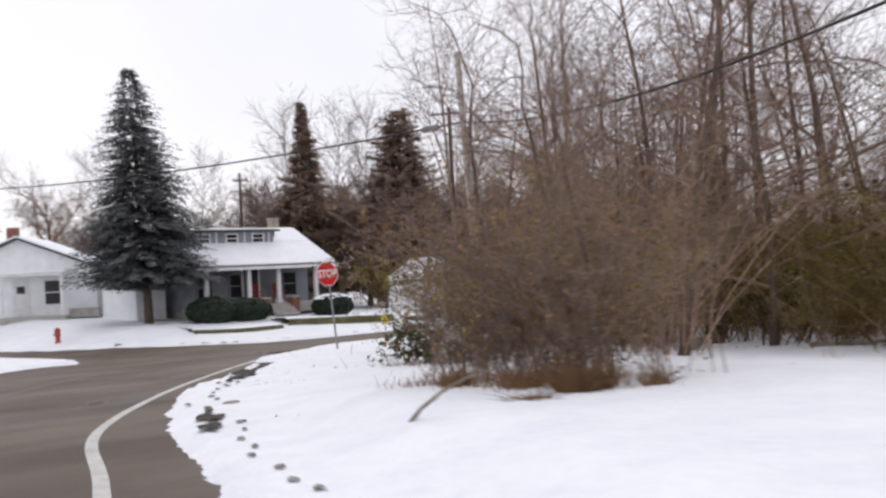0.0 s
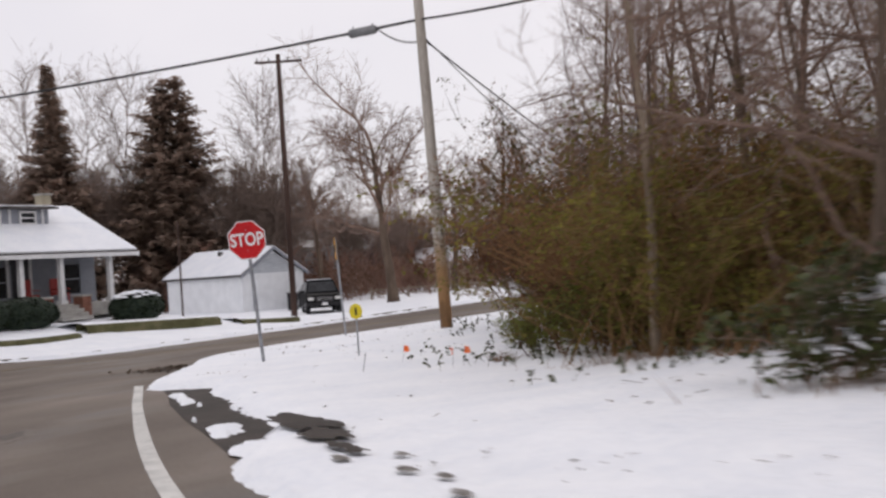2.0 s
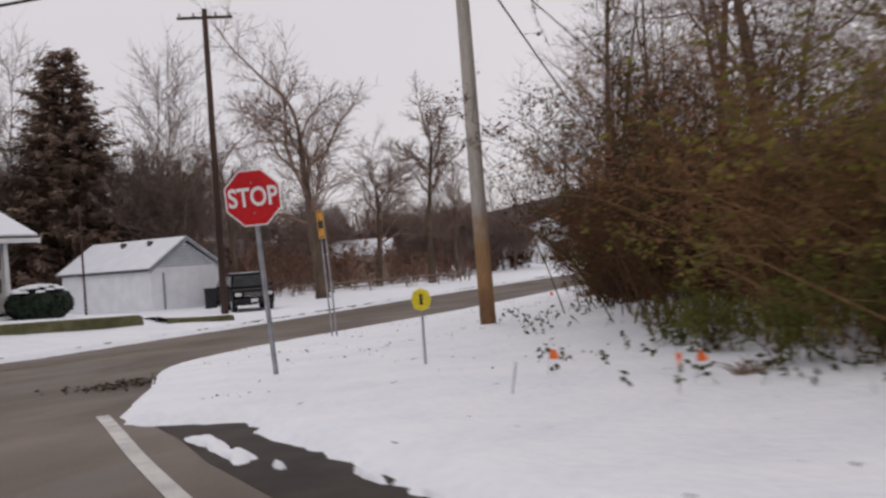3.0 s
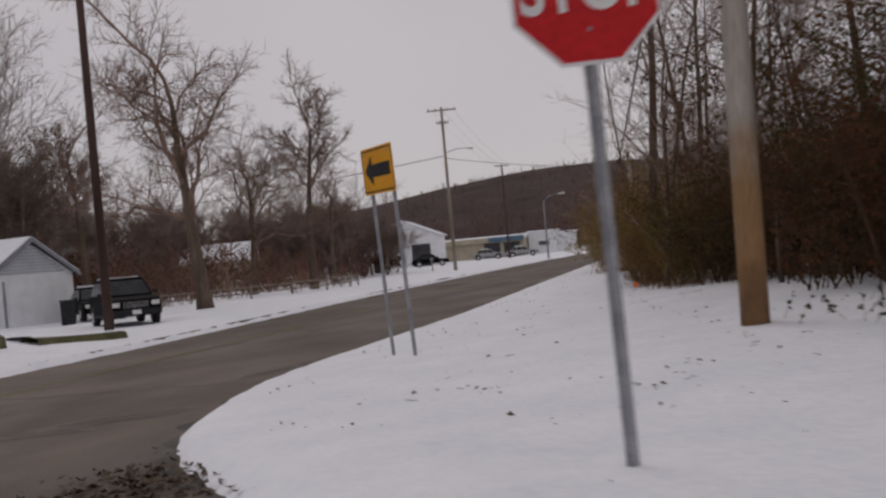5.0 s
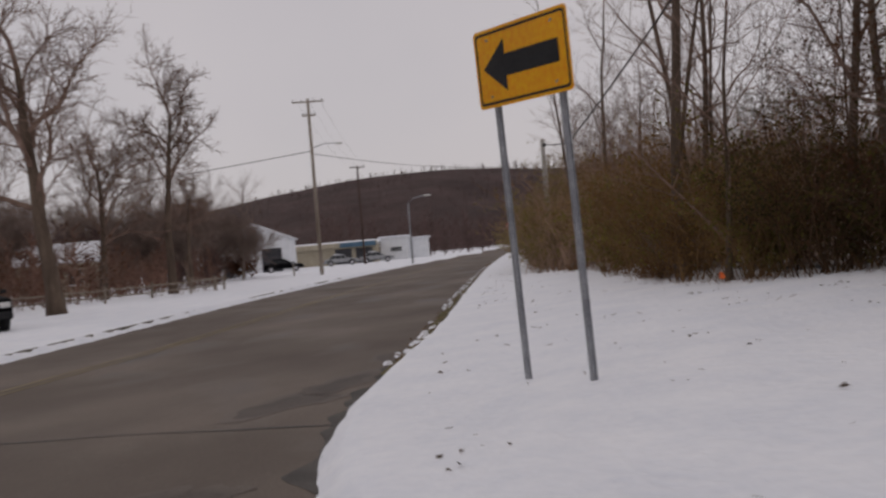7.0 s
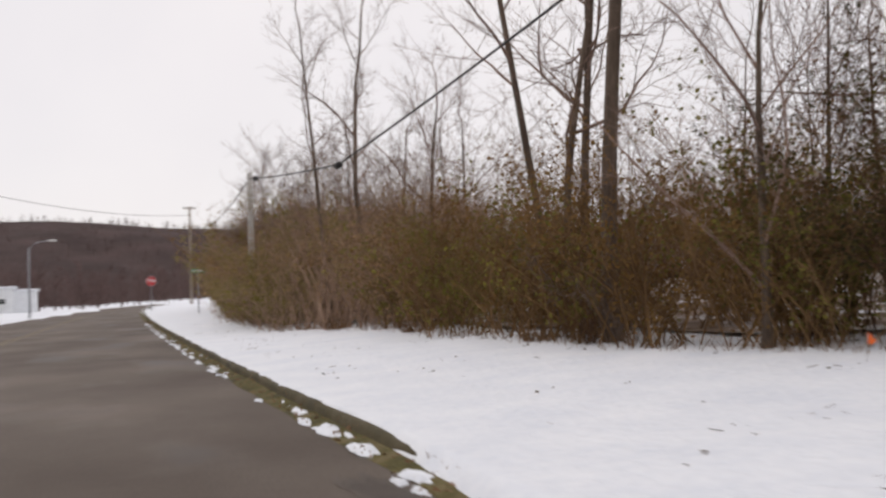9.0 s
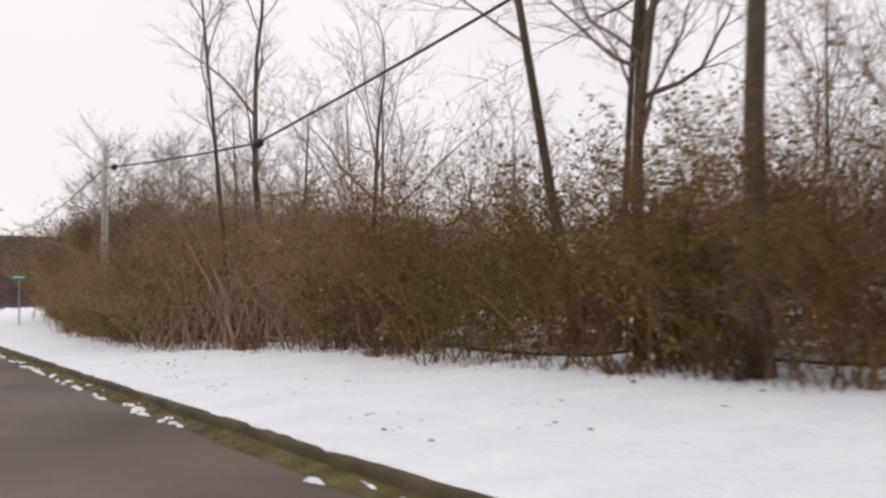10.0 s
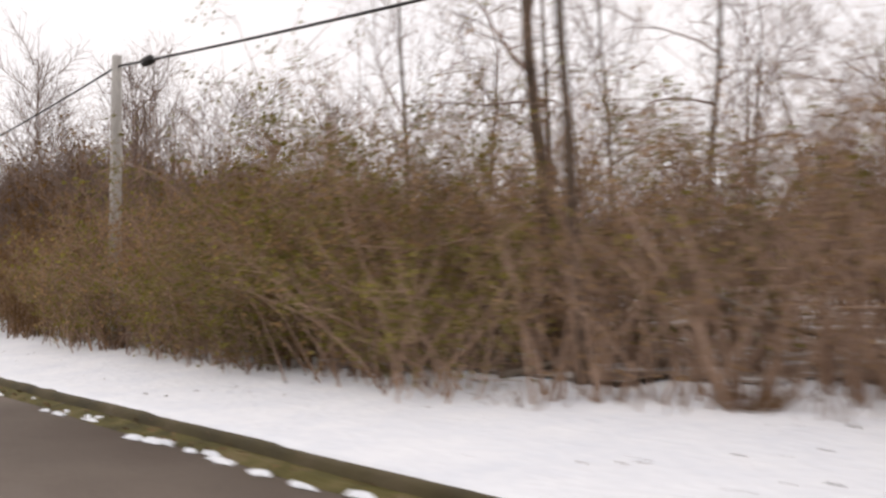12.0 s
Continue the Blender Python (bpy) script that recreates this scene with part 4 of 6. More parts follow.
# tall overgrown bushes near the pole and in the roadside brush
for x, y, s, k in ((7.6, 1.8, 1.0, bush2), (6.0, 1.2, 1.0, bush3), (7.0, 0.6, 1.1, bush), (6.9, -2.0, 1.0, bush3), (8.0, -4.3, 0.95, bush3), (8.5, -5.0, 1.0, bush), (10.5, -8.9, 1.0, verge_rust), (6.38, 4.67, 1.0, bush2), (8.6, 0.6, 1.0, bush), (9.0, -2.4, 1.0, bush2), (10.2, -7.2, 1.0, verge_rust), (10.0, -4.9, 1.0, verge_rust), (11.7, -10.9, 0.9, verge_rust), (13.2, -8.6, 1.1, hedge_bush), (13.3, -13.9, 0.78, verge_bush), (11.9, -11.9, 0.9, verge_bush), (10.4, -11.3, 0.7, low_green), (11.4, -11.9, 0.9, low_green), (13.0, -12.4, 1.0, low_green), (13.5, -13.2, 0.8, low_green), (12.6, -11.4, 1.1, low_green), (9.4, -9.6, 0.6, low_green), (8.8, -8.4, 0.5, low_green),
                   (5.7, 6.0, 0.8, bush3), (4.9, 7.9, 0.78, bush2), (6.8, 4.9, 0.9, bush3), (4.4, 9.9, 0.72, bush), (6.0, 7.4, 0.85, bush), (7.4, 3.2, 0.95, bush3), (6.6, -0.2, 0.8, brown2), (6.2, 2.9, 1.1, olive), (15.5, -11.6, 0.95, verge_bush), (18.0, -13.6, 0.9, hedge_bush), (12.5, -5.5, 1.15, verge_bush), (17.5, -8.5, 0.9, hedge_bush), (21.5, -12.6, 0.85, verge_bush), (24.5, -14.5, 0.9, hedge_bush), (19.6, -11.4, 0.55, hedge_bush), (21.6, -13.6, 0.5, hedge_bush), (23.4, -14.8, 0.55, hedge_bush), (17.6, -10.2, 0.5, hedge_bush), (25.4, -16.4, 0.5, hedge_bush),
                   (3.77, 27.79, 0.8, hedge_bush), (3.94, 34.40, 1.05, hedge_bush), (2.87, 30.76, 0.85, hedge_bush), (4.97, 18.44, 0.75, hedge_bush), (6.2, 15.0, 0.8, haze), (3.04, 37.17, 0.85, hedge_bush), (5.6, 11.2, 0.7, haze)):
    copy_thing(k, at(x, y, r.uniform(0, 6.28), s))
for x, y, s in ((16.4, -18.0, 0.6), (16.7, -17.4, 0.6)):
    copy_thing(evergreen, at(x, y, r.uniform(0, 6.28), s))
g = Geo()
for k in range(1000):
    cx, cy, h0, w0 = ((15.7, -17.8, 0.92, 0.5), (16.3, -18.0, 0.56, 0.35), (16.1, -17.7, 0.72, 0.4), (16.6, -17.4, 0.58, 0.4))[k % 4]
    a, d = r.uniform(0, 6.28), abs(r.gauss(0, 0.62))
    x, y = cx + d * w0 * 1.3 * math.cos(a), cy + d * w0 * 1.3 * math.sin(a)
    p = Vector((x, y, gz(x, y) + 0.84 * h0 - 0.32 * d * d + r.uniform(-0.13, 0.05)))
    s = r.uniform(0.03, 0.085)
    u = Vector((r.gauss(0, 1), r.gauss(0, 1), r.gauss(-0.2, 0.35))).normalized() * s
    v = u.cross(Vector((r.gauss(0, 0.35), r.gauss(0, 0.35), 1))).normalized() * s * 0.55
    w = Vector((0, 0, s * 0.35))
    g.add([p - u, p - v, p + u, p + v, p + w], [(0, 1, 4), (1, 2, 4), (2, 3, 4), (3, 0, 4)])
tagged(part("snow_clumps", g, SNOW, smooth=True), "clumps of snow lying on the evergreen shrub", "snow", kind="stuff")
WOOD = np.concatenate([WOOD_EDGE, [(110.0, 150.0), (110.0, -70.0), (62.0, -44.0)]])
fx, fy = np.arange(1.5, 78, 0.6), np.arange(-44, 120, 0.6)
FX, FY = np.meshgrid(fx, fy)
inside = -road_sd(FX, FY, WOOD) + np.array([noise.noise((x * 0.7, y * 0.7, 4.0)) * 0.7 for x, y in zip(FX.ravel(), FY.ravel())]) > 0.3
keep = inside.reshape(FX.shape)
cells = [f for f, ok in zip(grid_faces(len(fx), len(fy)), (keep[:-1, :-1] & keep[1:, :-1] & keep[:-1, 1:] & keep[1:, 1:]).ravel()) if ok]
used = sorted({i for f in cells for i in f})
index = {v: k for k, v in enumerate(used)}
FZ = (ground_z(FX, FY) + 0.055).ravel()
FXr, FYr = FX.ravel(), FY.ravel()
me = bpy.data.meshes.new("wood_floor")
me.from_pydata([(FXr[i], FYr[i], FZ[i] + 0.03 * noise.noise((FXr[i], FYr[i], 0.0))) for i in used], [], [tuple(index[i] for i in f) for f in cells])
me.materials.append(FOREST_FLOOR)
tagged(new("wood_floor", me), "leaf-strewn woodland ground with scraps of snow", "ground", kind="structure")
# leafy sprigs poking through the snow before the thicket
g = Geo()
for k in range(120):
    x, y = ((8.6 + r.gauss(0, 1.0), -8.8 + r.gauss(0, 1.0)), (11.2 + r.gauss(0, 1.2), -12.8 + r.gauss(0, 0.5)), (6.2 + r.gauss(0, 0.7), -3.6 + r.gauss(0, 1.0)), (14.0 + r.gauss(0, 0.8), -16.0 + r.gauss(0, 0.5)))[k % 4]
    foot = Vector((x, y, gz(x, y)))
    tip = foot + Vector((r.gauss(0, 0.12), r.gauss(0, 0.12), r.uniform(0.08, 0.3)))
    g.spike(foot, tip, 0.004)
    for j in range(7):
        sprig(g, foot.lerp(tip, r.uniform(0.3, 1)), r.uniform(0.04, 0.08), r, 0.4)
tagged(part("low_sprigs", g, LEAF_DARK), "small leafy sprigs poking through the snow", "plants", kind="stuff")
# dead grass at the foot of the brush, and thicker tufts of it
g = Geo()
for k in range(3000):
    if k % 3:
        p = WOOD_EDGE[r.randrange(20, 62)]
        x, y = p[0] - r.uniform(0.2, 1.0), p[1] + r.uniform(-0.6, 0.6)
    else:
        p = ((21.0, -23.6), (22.2, -24.0), (23.2, -24.2), (12.4, -13.9), (16.0, -18.5))[r.randrange(5)]
        x, y = p[0] + r.gauss(0, 0.5), p[1] + r.gauss(0, 0.25)
    h = r.uniform(0.06, 0.28)
    z = gz(x, y)
    g.spike(Vector((x, y, z)), Vector((x + r.gauss(0, 0.4) * h, y + r.gauss(0, 0.4) * h, z + h)), 0.005)
tagged(part("dead_grass", g, GRASS_DEAD), "tufts of dead grass along the foot of the brush", "grass", kind="stuff")


def grass_tuft(x, y, rad, h, n):
    t = thing("grass_tuft", at(x, y), "tuft of rust-brown dead grass in the snow", "grass", "grass tufts")
    g = Geo()
    for k in range(n):
        a, d = r.uniform(0, 6.283), rad * math.sqrt(r.random())
        p = Vector((d * math.cos(a), d * math.sin(a), -0.02))
        e = p + Vector((math.cos(a) * 0.8 * d + r.gauss(0, 0.12), math.sin(a) * 0.8 * d + r.gauss(0, 0.12), h * r.uniform(0.4, 1.1)))
        g.spike(p, e, 0.006, (p + e) / 2 + Vector((0, 0, 0.15 * h)))
    part("clump", g, GRASS_DEAD, t)


for x, y, rad, h, n in ((23.4, -24.4, 0.26, 0.32, 420), (23.5, -25.35, 0.1, 0.12, 110), (21.4, -24.0, 0.16, 0.3, 150), (22.5, -24.2, 0.18, 0.28, 160), (24.0, -24.0, 0.12, 0.25, 90), (10.0, -12.0, 0.15, 0.2, 60), (14.0, -14.9, 0.18, 0.22, 80), (2.25, 25.54, 0.2, 0.3, 110), (2.75, 20.56, 0.2, 0.25, 100), (3.03, 14.78, 0.22, 0.26, 110)):
    grass_tuft(x, y, rad, h, n)

# trees of the wood
tall = [make_tree("bare_tree", at(12.8, -2.5), "tall bare woodland tree behind the thicket", BARK, 31, 13, 0.12, 0.38, 0.3, 11, 6, crook=0.32, limb_up=0.7, finest=0.007),
        make_tree("bare_tree", at(16.5, -5.0), "tall bare woodland tree behind the thicket", BARK, 32, 15, 0.14, 0.38, 0.25, 12, 6, lean=(-0.16, 0.05), crook=0.34, limb_up=0.7, finest=0.007),
        make_tree("bare_tree", at(8.54, 8.87), "tall bare woodland tree behind the thicket", BARK, 33, 12, 0.10, 0.36, 0.35, 10, 6, lean=(0.1, 0), crook=0.32, limb_up=0.7, finest=0.007)]
thin = [make_tree("bare_sapling", at(6.70, 12.80), "thin bare sapling rising out of the brush", BARK, 41, 7, 0.042, 0.34, 0.25, 9, 4, limb_up=1.3),
        make_tree("bare_sapling", at(6.99, 15.82), "thin bare sapling rising out of the brush", BARK, 42, 6, 0.036, 0.38, 0.2, 9, 4, lean=(0.15, 0.1), limb_up=1.3)]
arching = make_tree("bare_tree", at(17.2, -11.6), "low bare tree with long arching limbs", BARK, 44, 8.5, 0.085, 0.62, 0.2, 11, 6, lean=(-0.12, -0.06), limb_up=0.42, frac=0.62, crook=0.3, limbs2=8, finest=0.006)
pale = make_tree("bare_sapling", at(12.75, -13.7), "slender pale-barked young tree at the thicket edge", BARK_PALE, 43, 8.5, 0.065, 0.33, 0.4, 9, 5, lean=(-0.05, 0.02), limb_up=1.3)
named = [make_tree("bare_tree", at(3.42, 13.12), "thick straight bare trunk at the edge of the wood", BARK, 51, 15, 0.125, 0.22, 0.42, 10, 6, lean=(0.01, 0)),
         make_tree("bare_tree", at(5.0, 18.5), "leaning bare tree at the edge of the wood", BARK, 52, 13, 0.09, 0.28, 0.4, 9, 6, lean=(-0.13, 0.06)),
         make_tree("bare_tree", at(2.72, 27.95), "slender forked tree rising over the brush", BARK, 53, 10.0, 0.065, 0.26, 0.45, 8, 5, lean=(-0.04, 0.03), limb_up=1.3),
         make_tree("bare_tree", at(4.20, 30.01), "bare tree with dark leaning trunk in the brush", BARK, 54, 11, 0.10, 0.28, 0.4, 9, 6, lean=(-0.06, 0.02)),
         make_tree("bare_tree", at(3.90, 24.19), "low forking bare tree with spreading limbs", BARK, 55, 6.5, 0.07, 0.5, 0.15, 8, 6, lean=(0.1, -0.1), limb_up=1.3)]
for x, y, k, s, rz in ((4.7, 16.6, named[0], 0.75, 0.4), (4.9, 17.5, named[2], 0.95, 2.1), (3.90, 15.61, tall[2], 0.8, 2.0), (3.60, 9.79, named[4], 0.9, 1.0), (3.3, 12.6, wispy, 0.5, 0.4), (3.5, 13.8, wispy, 0.62, 2.4), (3.05, 13.06, brown2, 0.3, 1.4), (20.4, -13.4, arching, 1.1, 2.0), (21.2, -18.4, arching, 1.0, 4.2), (15.4, -16.2, arching, 0.95, 2.6), (18.6, -17.4, arching, 0.9, 0.6), (13.6, -9.6, arching, 1.0, 1.2), (17.6, -10.6, arching, 1.2, 5.2), (9.8, -4.4, arching, 0.9, 3.1), (6.6, 5.6, arching, 0.8, 0.8), (5.84, 31.66, tall[2], 0.6, 3.0), (22.1, -22.6, pale, 0.72, 2.4), (22.9, -23.0, thin[1], 0.8, 3.0), (8.2, 0.8, tall[2], 0.75, 1.0), (8.8, 3.0, tall[0], 0.7, 2.0), (9.6, -1.8, tall[1], 0.65, 0.3), (17.9, -14.8, thin[0], 1.0, 1.0),
                   (14.6, -11.8, tall[0], 0.6, 2.0), (12.8, -9.4, thin[0], 1.1, 4.0), (23.5, -13.0, tall[1], 0.8, 1.2), (20.5, -10.0, tall[0], 0.9, 3.3),
                   (18.5, -12.0, tall[1], 0.85, 5.5), (15.4, -9.0, tall[0], 0.8, 4.4), (13.2, -10.2, tall[1], 0.65, 2.8), (12.2, -11.0, tall[2], 0.6, 3.6), (5.33, 6.64, tall[2], 0.8, 3.0), (5.48, 4.64, thin[0], 1.0, 1.0), (5.43, 8.86, tall[0], 0.75, 5.0), (6.3, 3.4, thin[1], 1.15, 2.0), (7.82, 9.34, tall[1], 0.8, 2.0), (7.97, 4.92, tall[1], 0.75, 5.0), (11.6, -7.0, tall[2], 0.7, 1.9), (17.8, -10.4, tall[2], 0.9, 0.9)):
    copy_thing(k, at(x, y, rz, s))
for i in range(4, len(WOOD_EDGE)):
    p, nrm = WOOD_EDGE[i], wn2[i]
    if p[1] > 62 and i % 4:
        continue
    if p[1] < 9:
        q = p + nrm * r.uniform(1.5, 13.0)
        copy_thing(r.choices(tall + thin + [arching], (2, 2, 3, 1, 1, 4))[0], at(q[0], q[1], r.uniform(0, 6.28), r.uniform(0.7, 1.1)))
    elif i % 2:
        d = r.uniform(2.5, 14.0)
        q = p + nrm * d
        k = r.choices(tall + thin, (1, 1, 1, 4, 4))[0]
        copy_thing(k, at(q[0], q[1], r.uniform(0, 6.28), (r.uniform(0.35, 0.5) if k in tall else r.uniform(0.7, 1.0)) * (1 + d * 0.025)))
    if p[1] < 48 and i % 2:
        q = p + nrm * r.uniform(2.6, 8.0)
        copy_thing(haze, at(q[0], q[1], r.uniform(0, 6.28), r.uniform(0.65, 1.0)))
for k in range(16):
    y = 26 + k * 1.4
    x = float(np.interp(y, WOOD_EDGE[30:, 1], WOOD_EDGE[30:, 0])) + r.uniform(1.6, 4.2)
    copy_thing(haze, at(x, y, r.uniform(0, 6.28), r.uniform(0.75, 1.0)))
for x, y, s, k in ((12.0, 60.0, 0.6, tall[0]), (10.5, 74.0, 0.7, tall[2]), (14.5, 68.0, 0.65, tall[1]), (15.5, 56.0, 0.55, tall[2])):
    copy_thing(k, at(x, y, r.uniform(0, 6.28), s))
for k in range(9):
    y = 25.5 + k * 1.8
    x = float(np.interp(y, WOOD_EDGE[30:, 1], WOOD_EDGE[30:, 0])) + r.uniform(2.0, 3.4)
    copy_thing((hedge_a, hedge_e, hedge_d)[k % 3], at(x, y, r.uniform(0, 6.28), r.uniform(1.0, 1.2)))


# ---- signs
def channel_post(name, height, m, parent, w=0.07, d=0.035):
    u = [(-w / 2, d / 2), (-w / 2, d / 2 - 0.006), (-w * 0.27, d / 2 - 0.006), (-w * 0.2, -d / 2), (w * 0.2, -d / 2), (w * 0.27, d / 2 - 0.006), (w / 2, d / 2 - 0.006), (w / 2, d / 2),
         (w * 0.22, d / 2), (w * 0.15, -d / 2 + 0.006), (-w * 0.15, -d / 2 + 0.006), (-w * 0.22, d / 2)]
    return part(name, Geo().prism(u, m, height), GALV, parent)


def octagon(r):
    return [(r * math.cos(math.pi / 8 + k * math.pi / 4), r * math.sin(math.pi / 8 + k * math.pi / 4)) for k in range(8)]


def lettering(text, size, m, mat, parent, sx=0.8):
    c = bpy.data.curves.new("lettering", "FONT")
    c.body, c.size, c.align_x, c.align_y, c.extrude, c.offset = text, size, "CENTER", "CENTER", 0.0015, 0.008
    c.materials.append(mat)
    ob = new("lettering", c)
    ob.parent = parent
    ob.matrix_basis = m @ Matrix.Diagonal((sx, 1, 1, 1))
    return ob


def facing(nx, ny, x, y, z):
    """Pose whose z axis points along (nx, ny), y up."""
    return pose(x, y, z, 90, 0, math.degrees(math.atan2(nx, -ny)))


def leaning(m, z0, forward, left):
    """The pose of a sign that leans to its front and to its left, in degrees, about its foot at height z0."""
    return m @ Matrix.Translation((0, z0, 0)) @ pose(0, 0, 0, forward, 0, left) @ Matrix.Translation((0, -z0, 0))


def stop_sign(x, y, nx, ny, centre, size, label, forward=0.0, left=0.0):
    z0 = gz(x, y)
    t = thing("stop_sign", leaning(facing(nx, ny, x, y, 0), z0, forward, left), label, "road sign")
    base = Matrix.Rotation(-math.pi / 2, 4, "X") @ Matrix.Identity(4)
    channel_post("post", centre - z0 + 0.25 + 0.1, Matrix.Translation((0, z0 - 0.1, -0.03)) @ base, t)
    r = size / 2 / math.cos(math.pi / 8)
    plate = part("plate", Geo().prism(octagon(r), Matrix.Translation((0, centre, 0)), 0.004), SIGN_WHITE, t, "octagonal white-edged sign plate")
    part("face", Geo().prism(octagon(r * 0.945), Matrix.Translation((0, centre, 0.004)), 0.003), SIGN_RED, plate, "red reflective sheet")
    lettering("STOP", 0.355 * size / 0.762, Matrix.Translation((0, centre, 0.009)), SIGN_WHITE, plate)
    for dz in (-0.27, 0.27):
        part("bolt", Geo().tube([(0, centre + dz * size, 0.004), (0, centre + dz * size, 0.013)], 0.011, 8), GALV, plate)
    return t


stop_sign(3.38, -8.78, 0.30, -0.95, 2.62, 0.762, "red octagonal stop sign on a steel channel post", 5.3, 2.3)
stop_sign(1.6, 92.0, -0.15, -1.0, gz(1.6, 92) + 2.4, 0.76, "distant red stop sign at the roadside")

arrow = thing("arrow_sign", leaning(facing(-0.837, -0.547, 0.165, -0.38, 0), gz(0.165, -0.38), 2.7, -1.1), "yellow warning sign with a black arrow on two steel posts", "road sign")
base_x = Matrix.Rotation(-math.pi / 2, 4, "X")
for k in (-0.42, 0.42):
    channel_post("post", 2.85, Matrix.Translation((k, gz(0.1, -0.3) - 0.1, -0.03)) @ base_x, arrow)
g = Geo()


def rounded(w, h, r, n=4):
    out = []
    for cx, cy, a0 in ((w / 2 - r, h / 2 - r, 0), (-w / 2 + r, h / 2 - r, 90), (-w / 2 + r, -h / 2 + r, 180), (w / 2 - r, -h / 2 + r, 270)):
        out += [(cx + r * math.cos(radians(a0 + 90 * k / n)), cy + r * math.sin(radians(a0 + 90 * k / n))) for k in range(n + 1)]
    return out


plate = part("plate", Geo().prism(rounded(1.22, 0.61, 0.04), Matrix.Translation((0, 2.51, 0)), 0.004), SIGN_YELLOW, arrow)
outer, inner = rounded(1.17, 0.56, 0.035), rounded(1.13, 0.52, 0.03)
n = len(outer)
part("border", Geo().add([(u, v + 2.51, 0.0055) for u, v in outer] + [(u, v + 2.51, 0.0055) for u, v in inner], [(i, (i + 1) % n, n + (i + 1) % n, n + i) for i in range(n)]), BLACK, plate, "thin black border")
part("arrow", Geo().prism([(-0.50, 0), (-0.20, -0.20), (-0.20, -0.085), (0.48, -0.085), (0.48, 0.085), (-0.20, 0.085), (-0.20, 0.20)], Matrix.Translation((0, 2.51, 0.004)), 0.003), BLACK, plate, "bold black arrow")
for k in (-0.42, 0.42):
    for dz in (-0.22, 0.22):
        part("bolt", Geo().tube([(k, 2.51 + dz, 0.004), (k, 2.51 + dz, 0.012)], 0.010, 8), GALV, plate)

marker = thing("marker_sign", facing(0.3, -0.95, 5.6, -8.8, 0), "small yellow diamond marker on a thin post", "road sign")
zb = gz(5.6, -8.8)
part("post", Geo().tube([(0, zb - 0.1, -0.02), (0, zb + 0.92, -0.02)], 0.018, 6), GALV, marker)
mp = part("plate", Geo().prism([(0.13, 0), (0.095, 0.11), (0, 0.15), (-0.095, 0.11), (-0.13, 0), (-0.095, -0.11), (0, -0.15), (0.095, -0.11)], Matrix.Translation((0, zb + 0.86, 0)), 0.004), SIGN_LEMON, marker)
part("symbol", Geo().prism([(-0.02, -0.07), (0.02, -0.07), (0.02, 0.07), (-0.02, 0.07)], Matrix.Translation((0, zb + 0.86, 0.004)), 0.002), BLACK, mp, "dark upright symbol")
street = thing("street_sign", facing(-0.1, -1, 2.5, 62.0, 0), "green street name sign on a steel post", "road sign")
zb = gz(2.5, 62)
channel_post("post", 2.5, Matrix.Translation((0, zb - 0.1, -0.03)) @ base_x, street)
sp = part("plate", Geo().prism(rounded(0.75, 0.22, 0.03), Matrix.Translation((0, zb + 2.35, 0)), 0.004), SIGN_GREEN, street)
part("text_bar", Geo().prism([(-0.28, -0.035), (0.28, -0.035), (0.28, 0.035), (-0.28, 0.035)], Matrix.Translation((0, zb + 2.35, 0.004)), 0.002), SIGN_WHITE, sp)


def flag(x, y, rz, lean):
    t = thing("marker_flag", at(x, y, rz), "small orange utility marker flag stuck in snow", "flag", "marker flags")
    part("wire", Geo().tube([(0, 0, -0.05), (lean, 0, 0.30)], 0.003, 4), GALV, t)
    part("cloth", Geo().add([(lean * 0.7, 0, 0.20), (lean, 0, 0.30), (lean + 0.06, 0.03, 0.285), (lean + 0.09, -0.01, 0.21), (lean + 0.05, 0.02, 0.19)], [(0, 1, 2, 3, 4)]), FLAG_ORANGE, t)


for x, y, rz, lean in ((7.92, -11.35, 0.3, 0.05), (9.43, -12.6, 2.2, -0.1), (9.57, -12.55, 0.5, 0.04), (17.8, -17.3, 0.8, 0.1), (2.95, 7.36, 0.2, 0.05)):
    flag(x, y, rz, lean)
wp = thing("wire_stake", at(7.92, -12.6), "thin bare wire stake in the snow", "stake")
part("wire", Geo().tube([(0, 0, -0.05), (0.06, 0.02, 0.3)], 0.008, 4), GALV, wp)


# ---- poles and cables
def pole(name, x, y, top, r, mat, label, lean=(0, 0), arms=(), dz=0.0):
    t = thing(name, pose(x, y, gz(x, y)), label, "utility pole")
    h = top - gz(x, y)
    part("shaft", Geo().tube([(0, 0, -0.3), (lean[0] * 0.5, lean[1] * 0.5, h / 2), (lean[0], lean[1], h)], [r, r * 0.85, r * 0.7], 12), mat, t, smooth=True)
    for z, half, rz in arms:
        arm = part("crossarm", Geo().box(lean[0], lean[1], h - z, half * 2, 0.09, 0.11, rz), mat, t, bevel=0.01)
        for k in (-0.9, -0.4, 0.4, 0.9):
            part("insulator", Geo().tube([(lean[0] + half * k * math.cos(rz), lean[1] + half * k * math.sin(rz), h - z + 0.05), (lean[0] + half * k * math.cos(rz), lean[1] + half * k * math.sin(rz), h - z + 0.2)], [0.03, 0.045], 6), CLOSURE, arm)
    return t


